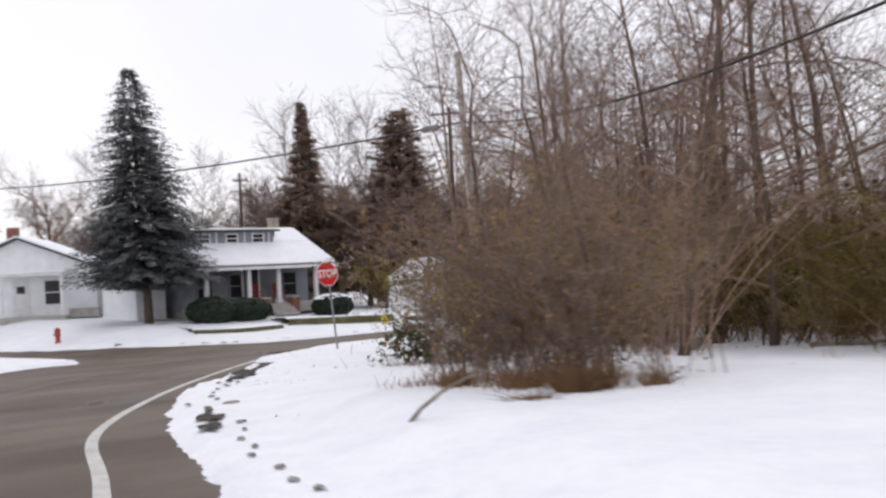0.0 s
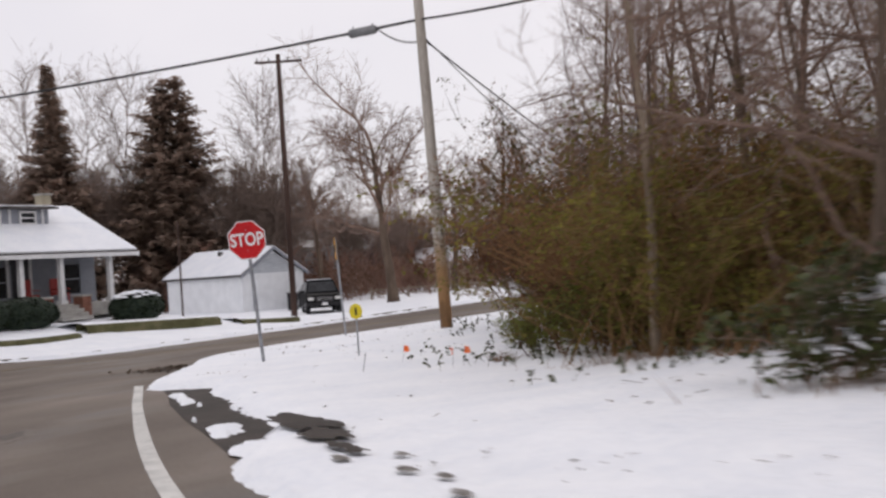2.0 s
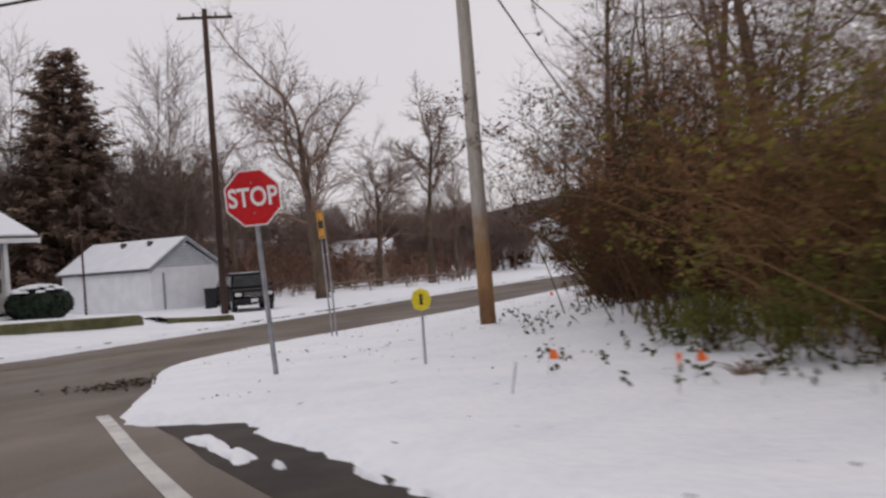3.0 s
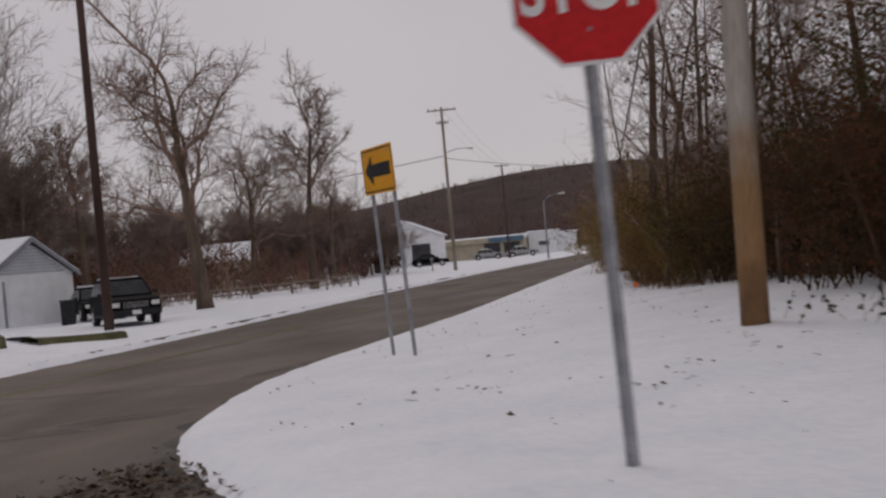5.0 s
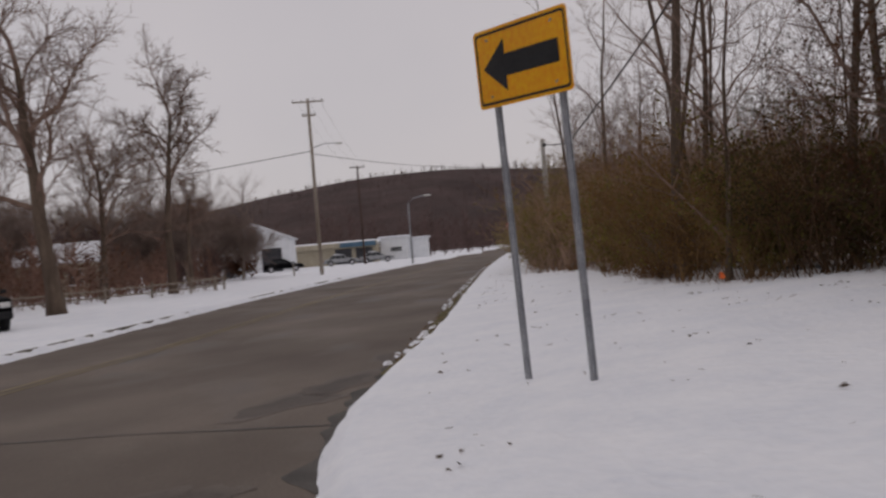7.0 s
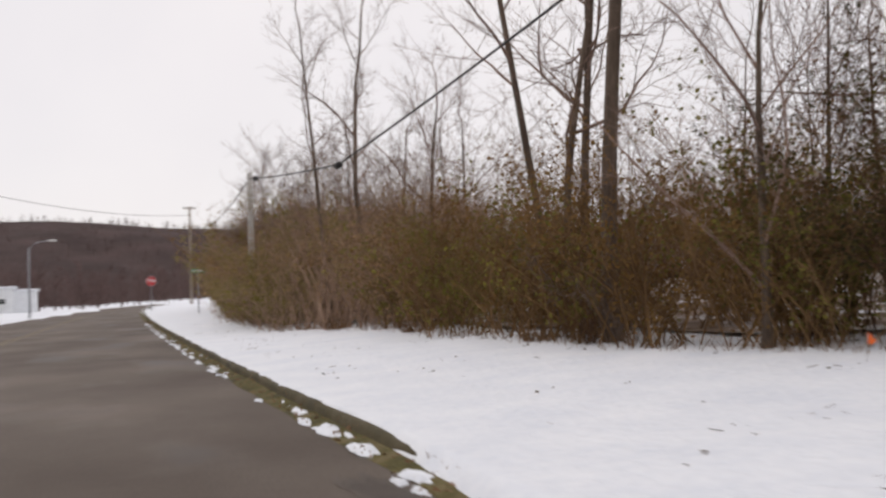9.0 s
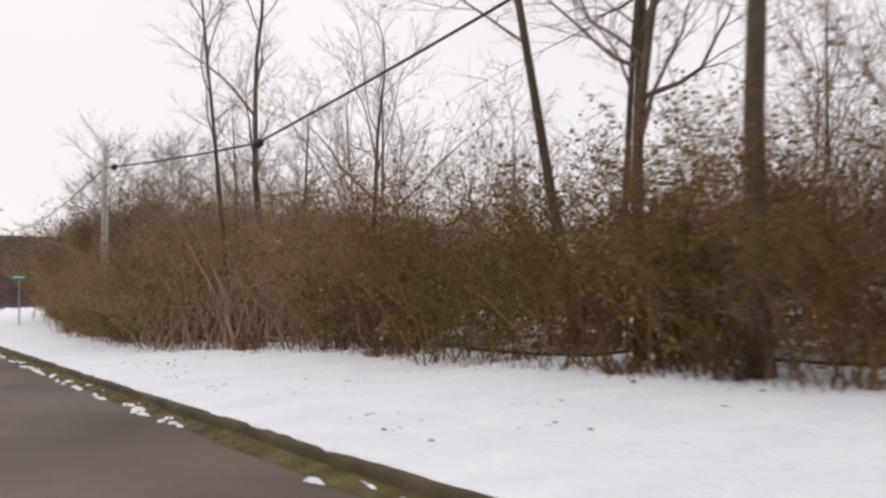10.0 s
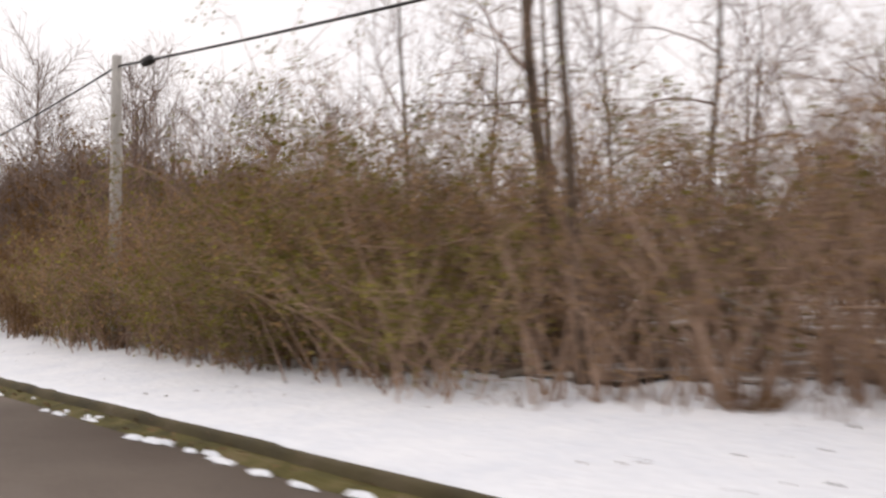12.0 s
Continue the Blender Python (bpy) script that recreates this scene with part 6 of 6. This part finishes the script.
# ---- vehicles
def vehicle(name, x, y, rz, paint, label, L=4.5, Wd=1.85, H=1.75, snow=0.0, boxy=True):
    """A parked car facing +x: shaped body, tapered cabin with glass, wheels under arches, lamps, grille, bumpers, mirrors."""
    t = thing(name, at(x, y, rz), label, "car")
    b, top, belt, half = 0.36, H, 0.60 * H, Wd / 2
    side = [(-L / 2 + 0.1, b), (L / 2 - 0.08, b), (L / 2, b + 0.16), (L / 2, belt * 0.80), (L / 2 - 0.09, belt * 0.91), (L / 2 - 0.32, belt * 0.965), (L * 0.22, belt + 0.03), (-L / 2 + 0.12, belt + 0.05), (-L / 2, belt - 0.08), (-L / 2, b + 0.16)]
    m = Matrix(((1, 0, 0, 0), (0, 0, 1, -half), (0, 1, 0, 0), (0, 0, 0, 1)))
    part("body", Geo().prism(side, m, Wd), paint, t, bevel=0.07)
    lo0, lo1, hi0, hi1 = (-L / 2 + 0.06, L * 0.235, -L / 2 + 0.32, L * 0.055) if boxy else (-L / 2 + 0.5, L * 0.25, -L * 0.22, L * 0.05)

    def on_cabin(u, v, s, out=0.0):
        """A point of the cabin's flank: u along its length, v up its height."""
        return ((lo0 + (lo1 - lo0) * u) * (1 - v) + (hi0 + (hi1 - hi0) * u) * v, s * (half - 0.05 - 0.19 * v ** 1.3 + out), belt + 0.03 + (top - belt - 0.03) * v)
    rows = [[on_cabin(u, v, s) for s in (-1, 1) for u in ((0, 1) if s < 0 else (1, 0))] for v in (0.0, 0.45, 0.8, 0.94)]
    rows.append([(q[0] * 0.94, q[1] * 0.86, top + 0.01) for q in rows[-1]])
    cab = Geo()
    cab.add([q for row in rows for q in row], [(4 * k + a, 4 * k + (a + 1) % 4, 4 * k + 4 + (a + 1) % 4, 4 * k + 4 + a) for k in range(4) for a in range(4)] + [(16, 17, 18, 19)])
    part("cabin", cab, paint, t, bevel=0.02)
    for s in (-1, 1):
        for u0, u1 in ((0.05, 0.30), (0.34, 0.62), (0.66, 0.93)):
            g = Geo()
            g.add([on_cabin(u0, 0.1, s, 0.006), on_cabin(u1, 0.1, s, 0.006), on_cabin(u1, 0.45, s, 0.008), on_cabin(u0, 0.45, s, 0.008), on_cabin(u1, 0.82, s, 0.006), on_cabin(u0, 0.82, s, 0.006)], [(0, 1, 2, 3), (3, 2, 4, 5)])
            part("side_window", g, GLASS_DARK, t)
        part("headlight", Geo().box(L / 2 - 0.03, s * (half - 0.22), belt * 0.76, 0.10, 0.30, 0.16), LAMP_GLASS, t, bevel=0.03)
        part("tail_light", Geo().box(-L / 2 - 0.005, s * (half - 0.14), belt * 0.8, 0.04, 0.14, 0.26), CAR_RED, t, bevel=0.01)
        part("mirror", Geo().box(L * 0.19, s * (half + 0.08), belt + 0.14, 0.10, 0.18, 0.13), BLACK, t, bevel=0.03)
        part("sill", Geo().box(0, s * (half + 0.005), b + 0.03, L * 0.4, 0.04, 0.1), BLACK, t, bevel=0.01)
        for wx in (-L * 0.31, L * 0.31):
            arch = [(wx + 0.44 * math.cos(k * math.pi / 12), 0.36 + 0.44 * math.sin(k * math.pi / 12)) for k in range(13)]
            part("wheel_arch", Geo().prism(arch, Matrix(((1, 0, 0, 0), (0, 0, 1, s * half - 0.012), (0, 1, 0, 0), (0, 0, 0, 1))), 0.024), BLACK, t)
            tyre = part("tyre", Geo().tube([(wx, s * (half - 0.22), 0.36), (wx, s * (half - 0.2), 0.36), (wx, s * (half + 0.01), 0.36), (wx, s * (half + 0.03), 0.36)], [0.30, 0.36, 0.36, 0.30], 18), BLACK, t, smooth=True)
            part("rim", Geo().tube([(wx, s * half, 0.36), (wx, s * (half + 0.038), 0.36)], 0.2, 12), CHROME, tyre)
    ws = [on_cabin(1, v, s, -0.03) for v, s in ((0.1, -1), (0.1, 1), (0.86, 1), (0.86, -1))]
    g = Geo()
    g.add([(q[0] + 0.012, q[1] * 0.95, q[2]) for q in ws], [(0, 1, 2, 3)])
    part("windscreen", g, GLASS_DARK, t)
    rw = [on_cabin(0, v, s, -0.03) for v, s in ((0.2, 1), (0.2, -1), (0.84, -1), (0.84, 1))]
    g = Geo()
    g.add([(q[0] - 0.012, q[1] * 0.92, q[2]) for q in rw], [(0, 1, 2, 3)])
    part("rear_window", g, GLASS_DARK, t)
    gr = part("grille", Geo().box(L / 2 + 0.005, 0, belt * 0.74, 0.03, Wd * 0.5, 0.24), BLACK, t, bevel=0.008)
    for k in range(4):
        part("grille_bar", Geo().box(L / 2 + 0.024, 0, belt * 0.74 - 0.09 + k * 0.06, 0.015, Wd * 0.47, 0.018), CHROME, gr)
    for e in (-1, 1):
        bumper = part("bumper", Geo().box(e * (L / 2 + 0.03), 0, b + 0.14, 0.16, Wd - 0.06, 0.22), BLACK if boxy else paint, t, bevel=0.05)
        part("plate", Geo().box(e * (L / 2 + 0.115), 0, b + 0.15, 0.012, 0.31, 0.15), TRIM, bumper)
    if snow:
        part("snow_cap", Geo().box((hi0 + hi1) / 2 - 0.15, 0, top + 0.01 + snow / 2, (hi1 - hi0) * 0.82, Wd - 0.62, snow), SNOW, t, bevel=0.3 * snow)
    return t


vehicle("suv", -16.3, 24.3, -0.92, CAR_BLACK, "black off-road car with a snow-dusted roof on the drive", snow=0.035)
vehicle("parked_car", -21.6, 32.0, -0.9, CAR_BLACK, "snow-dusted dark car parked behind the off-road car", H=1.5, snow=0.08, boxy=False)
vehicle("parked_car", -27.0, 4.6, 1.1, CAR_RED, "red parked car between the two houses", H=1.4, snow=0.08, boxy=False)
vehicle("parked_car", -24.0, 118.0, 0.2, CAR_BLACK, "dark car parked before the white building", H=1.5, boxy=False)
vehicle("parked_car", -20.0, 138.0, 0.1, CAR_SILVER, "snowy car parked before the low building", H=1.45, snow=0.08, boxy=False)
vehicle("parked_car", -15.5, 140.0, 0.1, CAR_SILVER, "snowy car parked before the low building", H=1.45, snow=0.08, boxy=False)


# ---- far buildings
def shed(name, x, y, rz, w, d, eave, peak, wall_mat, label, gable_front=True, doors=(), windows=(), roof_snow=True):
    t = thing(name, at(x, y, rz), label, "building")
    part("wall", Geo().box(0, d / 2, eave / 2, w, d, eave), wall_mat, t)
    if gable_front:
        part("gable", Geo().prism([(-w / 2, eave), (w / 2, eave), (0, peak)], Matrix(((1, 0, 0, 0), (0, 0, 1, 0), (0, 1, 0, 0), (0, 0, 0, 1))), d), wall_mat, t)
        for s in (-1, 1):
            roof_slab(t, "roof", [(0, -0.3, peak), (0, d + 0.3, peak), (s * (w / 2 + 0.3), d + 0.3, eave - 0.05), (s * (w / 2 + 0.3), -0.3, eave - 0.05)], 0.15, SNOW if roof_snow else SHINGLE)
    else:
        for y0, y1 in ((-0.4, d / 2), (d + 0.4, d / 2)):
            roof_slab(t, "roof", [(-w / 2 - 0.3, y0, eave), (w / 2 + 0.3, y0, eave), (w / 2 + 0.3, y1, peak), (-w / 2 - 0.3, y1, peak)], 0.15, SNOW if roof_snow else SHINGLE)
    for x0, wd, h in doors:
        part("door", Geo().box(x0, -0.03, h / 2, wd, 0.08, h), DARK_DOOR, t)
    for x0, z0, wd, h in windows:
        window(t, x0, -0.02, z0, wd, h)
    return t


shed("white_workshop", -29.0, 126.0, 0.12, 9.0, 12, 3.9, 6.0, SIDING_WHITE, "white gabled workshop with a dark garage door", doors=((2.2, 2.4, 2.9),))
shed("white_cottage", -26.8, 100.0, 0.2, 5.0, 6, 2.5, 4.3, SIDING_WHITE, "small white gabled house among bare trees", doors=((0.9, 0.9, 2.0),), windows=((-1.2, 1.5, 0.7, 0.9),))
lowb = shed("long_building", -23.5, 152.0, 0.05, 13.6, 9, 2.6, 3.2, TAN_WALL, "long low building with a pale roof edge", gable_front=False, doors=((2.0, 2.4, 2.2), (5.0, 2.4, 2.2)))
part("fascia", Geo().box(0, -0.5, 2.75, 14.0, 0.25, 0.7), TAN_WALL, lowb)
part("blue_fascia", Geo().box(4.2, -0.66, 2.75, 5.2, 0.12, 0.7), BLUE_PAINT, lowb, "blue painted roof edge")
shed("white_box_building", -14.8, 160.0, 0.0, 4.2, 6, 3.4, 3.5, SIDING_WHITE, "plain white flat-roofed building", gable_front=False, windows=((0.3, 1.6, 1.6, 0.6),))
shed("white_box_building", -11.4, 162.0, 0.0, 3.0, 5, 3.0, 3.1, SIDING_WHITE, "plain white flat-roofed building", gable_front=False)
shed("tan_house", -30.5, 68.0, 0.3, 5.2, 6, 2.4, 3.8, TAN_WALL, "low tan house with a snowy roof behind trees", gable_front=False, windows=((-1.4, 1.4, 0.9, 1.0), (1.2, 1.4, 0.9, 1.0)))
shed("tan_house", -44.0, 62.0, 0.5, 9.0, 7, 2.6, 4.6, SIDING, "grey house with a dark roof behind trees", gable_front=False, roof_snow=False, windows=((-2.0, 1.4, 0.9, 1.0), (1.5, 1.4, 0.9, 1.0)))

mail = thing("mailbox", at(-16.6, 83.0, 0.4), "small mailbox on a post beside the road", "mailbox")
part("post", Geo().box(0, 0, 0.5, 0.1, 0.1, 1.0), WOOD_POLE, mail)
part("box", Geo().box(0, 0, 1.1, 0.25, 0.5, 0.25), CLOSURE, mail, bevel=0.05)


def rail_fence(pts, h=0.75):
    t = thing("rail_fence", pose(0, 0, 0), "low weathered rail fence half buried in brush", "fence")
    for i, (x, y) in enumerate(pts):
        part("post", Geo().tube([(x, y, gz(x, y) - 0.1), (x + 0.03, y, gz(x, y) + h + 0.1)], 0.06, 6), LOG, t)
        if i:
            a, b = pts[i - 1], (x, y)
            for k in (0.45, 0.9):
                part("rail", Geo().tube([(a[0], a[1], gz(*a) + h * k), (b[0], b[1], gz(*b) + h * k * 0.95)], 0.045, 5), LOG, t)


rail_fence([(-22.5, 40.5), (-20.8, 42.8), (-19.2, 45.0), (-17.6, 47.4), (-16.3, 50.0), (-15.6, 52.6)])
rail_fence([(-15.6, 54.5), (-16.8, 57.0), (-18.6, 59.0)])


# ---- logs and sticks
def stick(pts, r0, label="fallen bare branch lying on the snow", mat=LOG):
    p = [(x, y, gz(x, y) + z) for x, y, z in pts]
    tagged(part("fallen_branch", Geo().tube(p, [r0 * (1 - 0.6 * i / (len(p) - 1)) for i in range(len(p))], 6), mat, smooth=True), label, "branch")


stick([(22.85, -26.38, 0.0), (23.05, -26.44, 0.12), (23.4, -26.54, 0.26), (23.75, -26.62, 0.36), (24.1, -26.7, 0.42)], 0.022)
stick([(19.5, -15.2, 0.12), (19.2, -13.9, 0.2)], 0.14, "short cut log lying on the snow")
stick([(21.4, -14.0, 0.05), (23.6, -14.2, 0.12)], 0.06)
stick([(2.53, 29.05, 0.03), (3.34, 28.78, 0.15), (4.33, 29.11, 0.3), (5.55, 28.45, 0.4)], 0.05)
stick([(4.84, 25.83, 0.1), (3.83, 26.29, 0.5), (3.11, 26.77, 0.9)], 0.04)
stick([(14.4, -9.2, 1.6), (15.6, -9.6, 1.0), (16.6, -9.9, 0.4)], 0.05, "broken pale branch hanging in the brush", BARK_PALE)

# ---- trees beyond the road
big = make_tree("bare_tree", at(-17.5, 34.6), "large spreading bare tree on the snowy lawn", BARK, 61, 16, 0.36, 0.48, 0.38, 12, 12, limb_up=0.95, frac=0.62, crook=0.24, limbs2=11, finest=0.019)
big2 = make_tree("bare_tree", at(-18.9, 55.7), "tall bare tree with a forked crown", BARK, 62, 15, 0.27, 0.34, 0.6, 11, 9, limb_up=1.5, frac=0.7, crook=0.24, limbs2=10, finest=0.024)
fan = make_tree("bare_tree", at(-43.3, 40.0), "rounded bare shade tree behind the houses", BARK_PALE, 63, 15.5, 0.28, 0.56, 0.28, 22, 15, limb_up=1.25, frac=0.38, crook=0.12, limbs2=15, finest=0.026, twig_mat=TWIG_PALE)
r = random.Random(5)
for x, y, k, s in ((-21.9, 52.6, big, 0.75), (-27.0, 41.5, big2, 0.8), (-33.0, 42.0, fan, 0.9), (-40.0, 52.0, fan, 0.95), (-49.0, 34.0, fan, 1.0), (-52.0, 44.0, fan, 1.05), (-45.0, 9.5, big, 0.72),
                   (-58.0, 22.0, fan, 0.8), (-50.0, 26.0, fan, 0.75), (-62.0, 12.0, big2, 0.7), (-20.5, 66.0, big2, 0.6), (-26.0, 78.0, fan, 0.55), (-35.0, 70.0, fan, 0.7), (-24.0, 90.0, fan, 0.5), (-48.0, 80.0, fan, 0.8), (-38.0, 95.0, fan, 0.7),
                   (-58.0, 62.0, fan, 0.9)):
    copy_thing(k, at(x, y, r.uniform(0, 6.28), s))
# rounded crowns behind the roadside brush and beside the far yards
for x, y, turn, s in ((5.2, 53.0, 0.3, 0.50), (6.9, 49.0, 1.9, 0.42), (8.2, 55.5, 3.2, 0.50), (6.4, 60.5, 4.4, 0.52), (9.6, 50.5, 5.3, 0.42), (10.4, 59.0, 0.9, 0.5), (12.6, 55.0, 2.6, 0.45), (8.8, 66.0, 3.9, 0.5), (14.4, 62.0, 1.2, 0.5), (11.4, 47.0, 0.1, 0.38), (16.5, 57.0, 5.0, 0.45), (7.6, 74.0, 2.2, 0.5), (-23.5, 76.0, 0.7, 0.58), (-27.5, 80.0, 2.9, 0.62), (-21.5, 86.0, 4.1, 0.45)):
    copy_thing(fan, at(x, y, turn, s * (0.86 if x > 0 else 1.0)))
spruce = make_conifer("blue_spruce", at(-18.9, -0.6, math.radians(230)), "large blue spruce standing on the snowy lawn", 71, 13.1, 3.9, NEEDLE_BLUE, 66, 26, clear=0.15, tuft=0.25, power=0.68, lean=0.5)
con = make_conifer("conifer", at(-44.5, 33.6), "tall brownish conifer behind the house", 72, 18.6, 4.6, NEEDLE_DARK, 64, 22, clear=0.02, tuft=0.5, droop=0.05, power=0.95, ragged=0.3)
make_conifer("conifer", at(-38.3, 39.5), "broad brown conifer behind the garage", 73, 17.6, 5.2, NEEDLE_DARK, 60, 22, clear=0.02, tuft=0.55, droop=0.05, power=0.5, ragged=0.25)
copy_thing(con, at(-41.0, 29.0, 2.0, 0.42))
scrub = make_shrub("shrub", at(-24.0, 44.0), "brown bare scrub among the yards", 81, 3.0, 3.2, LEAF_TAN, 500, TWIG, stems=18, leaf=0.1)
redscrub = make_shrub("shrub", at(-23.4, 95.0), "russet leafy shrub before the white house", 82, 3.4, 3.4, LEAF_RUST, 2600, TWIG, stems=20, leaf=0.22)
copy_thing(redscrub, at(-27.5, 104.0, 1.0, 0.9))
copy_thing(redscrub, at(-28.5, 60.0, 1.0, 0.8))
copy_thing(redscrub, at(-33.0, 52.0, 2.0, 0.9))
for k in range(18):
    x, y = r.uniform(-50, -21), r.uniform(40, 90)
    if x > -21 - (y - 40) * 0.05 and y > 60:
        continue
    copy_thing(scrub, at(x, y, r.uniform(0, 6.28), r.uniform(0.6, 1.5)))
for x, y in ((-17.2, 51.0), (-16.4, 53.5), (-18.0, 49.0), (-17.6, 55.5)):
    copy_thing(scrub, at(x, y, r.uniform(0, 6.28), 0.32))

# ---- wooded hill and far woods
hx, hy = np.linspace(-520, 420, 120), np.linspace(330, 900, 40)
HX, HY = np.meshgrid(hx, hy)
ridge = 39 * np.exp(-((HX + 60) / 150) ** 2) + 24 * np.exp(-((HX - 140) / 150) ** 2) + 15 * np.exp(-((HX + 300) / 120) ** 2)
HZ2 = ridge * ss(340, 600, HY) + np.array([noise.noise((a * 0.02, b * 0.02, 1)) * 2.5 for a, b in zip(HX.ravel(), HY.ravel())]).reshape(HX.shape) - 2.0
me = bpy.data.meshes.new("hill")
me.from_pydata(np.stack([HX.ravel(), HY.ravel(), HZ2.ravel()], 1).tolist(), [], grid_faces(120, 40))
me.materials.append(HILL)
tagged(new("hill", me), "distant hill covered with bare brown woods", "hill", kind="structure")


def slope_z(x, y):
    return 12.5 * np.exp(-((np.asarray(x, float) - 100) / 38) ** 2 - ((np.asarray(y, float) - 62) / 42) ** 2)


sx0, sy0 = np.linspace(36, 190, 56), np.linspace(-70, 150, 70)
SX, SY = np.meshgrid(sx0, sy0)
me = bpy.data.meshes.new("wooded_slope")
me.from_pydata(np.stack([SX.ravel(), SY.ravel(), (ground_z(SX, SY) - 0.3 + slope_z(SX, SY)).ravel()], 1).tolist(), [], grid_faces(56, 70))
me.materials.append(HILL)
tagged(new("wooded_slope", me), "brown wooded slope rising behind the roadside brush", "hill", kind="structure")


def tufts(name, label, places, mat, count=12, thick=0.012):
    """Many small bare trees: a stem each with twigs fanning out of it at several heights."""
    g, rr = Geo(), random.Random(3)
    for x, y, z, h in places:
        top = Vector((x + rr.gauss(0, 0.06) * h, y, z + h * rr.uniform(0.75, 1.0)))
        foot = Vector((x, y, z - 0.3))
        g.spike(foot, top, h * thick * 1.5)
        for k in range(count):
            u = rr.uniform(0.15, 0.9)
            p = foot.lerp(top, u)
            a = rr.uniform(0, 6.283)
            ln = h * rr.uniform(0.2, 0.42) * (1.15 - 0.6 * u)
            g.spike(p, p + Vector((math.cos(a), math.sin(a), rr.uniform(0.4, 1.6))).normalized() * ln, h * thick)
    tagged(part(name, g, mat), label, "trees", kind="stuff")


hill_at = lambda x, y: float((39 * math.exp(-((x + 60) / 150) ** 2) + 24 * math.exp(-((x - 140) / 150) ** 2) + 15 * math.exp(-((x + 300) / 120) ** 2)) * float(ss(340, 600, y)) - 2)
far_places = []
for k in range(2600):
    x, y = r.uniform(-420, 320), r.uniform(345, 640)
    far_places.append((x, y, hill_at(x, y) - 0.8, r.uniform(2.5, 4.8)))
tufts("hill_woods", "bare brown woods covering the distant hill", far_places, TWIG_FAR, 12, 0.022)
mid_places = []
for k in range(1500):
    y = r.uniform(165, 340)
    x = r.uniform(-230, 130)
    c = np.interp(y, [130, 200, 340], [11, 28, 90])
    if abs(x - c) > 9:
        mid_places.append((x, y, gz(x, y) - 0.5, r.uniform(5, 11)))
yonder = mid_places
mid_places = []
for k in range(260):
    x, y = r.uniform(-200, -45), r.uniform(60, 170)
    mid_places.append((x, y, gz(x, y) - 0.5, r.uniform(5, 10)))
for k in range(170):
    x, y = r.uniform(-170, -75), r.uniform(-40, 80)
    mid_places.append((x, y, gz(x, y) - 0.5, r.uniform(5, 10)))
side_places = []
for k in range(800):
    y = r.uniform(-30, 150)
    x = float(np.interp(y, [-30, -12, 0, 30, 60, 150], [60, 42, 34, 26, 28, 50])) + r.uniform(0, 40)
    side_places.append((x, y, gz(x, y) - 0.5 + float(slope_z(x, y)), r.uniform(4, 8)))
for k in range(190):
    a, d = math.radians(r.uniform(14.5, 27)), r.uniform(95, 135)
    x, y = 2.4 - d * math.sin(a), -13.1 + d * math.cos(a)
    yonder.append((x, y, gz(x, y) - 0.5, r.uniform(6.5, 9.0) * (0.72 + 0.02 * (math.degrees(a) - 14.5)) * d / 100))
near_places = []
for k in range(240):
    y = r.uniform(60, 110)
    x = float(np.interp(y, [60, 110], [7.5, 24])) + abs(r.gauss(0, 9))
    near_places.append((x, y, gz(x, y) - 0.3, r.uniform(4.5, 8.0)))
tufts("side_woods", "rosy bare saplings crowding behind the brush", near_places, TWIG_MID, 56, 0.0055)
tufts("side_woods", "bare woods behind the roadside thicket", side_places, TWIG_FAR, 34, 0.0035)
tufts("far_woods", "bare brown woods beyond the far buildings", yonder, TWIG_FAR, 20, 0.010)
tufts("far_woods", "bare brown woods in the middle distance", mid_places, TWIG_MID, 20, 0.010)

brush_places = []
for k in range(130):
    x, y = r.uniform(-46, -21), r.uniform(52, 80)
    brush_places.append((x, y, gz(x, y) - 0.3, r.uniform(2.0, 4.6)))
for k in range(90):
    x, y = r.uniform(-48, -24), r.uniform(34, 62)
    if x < -24 - (y - 34) * 0.05:
        brush_places.append((x, y, gz(x, y) - 0.3, r.uniform(3.0, 6.0)))
for k in range(420):
    x, y = r.uniform(-75, -21), r.uniform(42, 125)
    if x < -20 - max(0, y - 60) * 0.12:
        brush_places.append((x, y, gz(x, y) - 0.3, r.uniform(1.8, 4.2)))
tufts("yard_brush", "bare brown brush between the far yards", brush_places, BRUSH_RED, 26, 0.010)
wood_places = []
for k in range(700):
    i = r.randrange(4, 62)
    q = WOOD_EDGE[i] + wn2[i] * r.uniform(7.0, 22.0)
    wood_places.append((q[0], q[1], gz(q[0], q[1]) - 0.3, r.uniform(2.5, 5.5)))
tufts("wood_brush", "bare tangled undergrowth inside the wood", wood_places, TWIG, 30, 0.003)
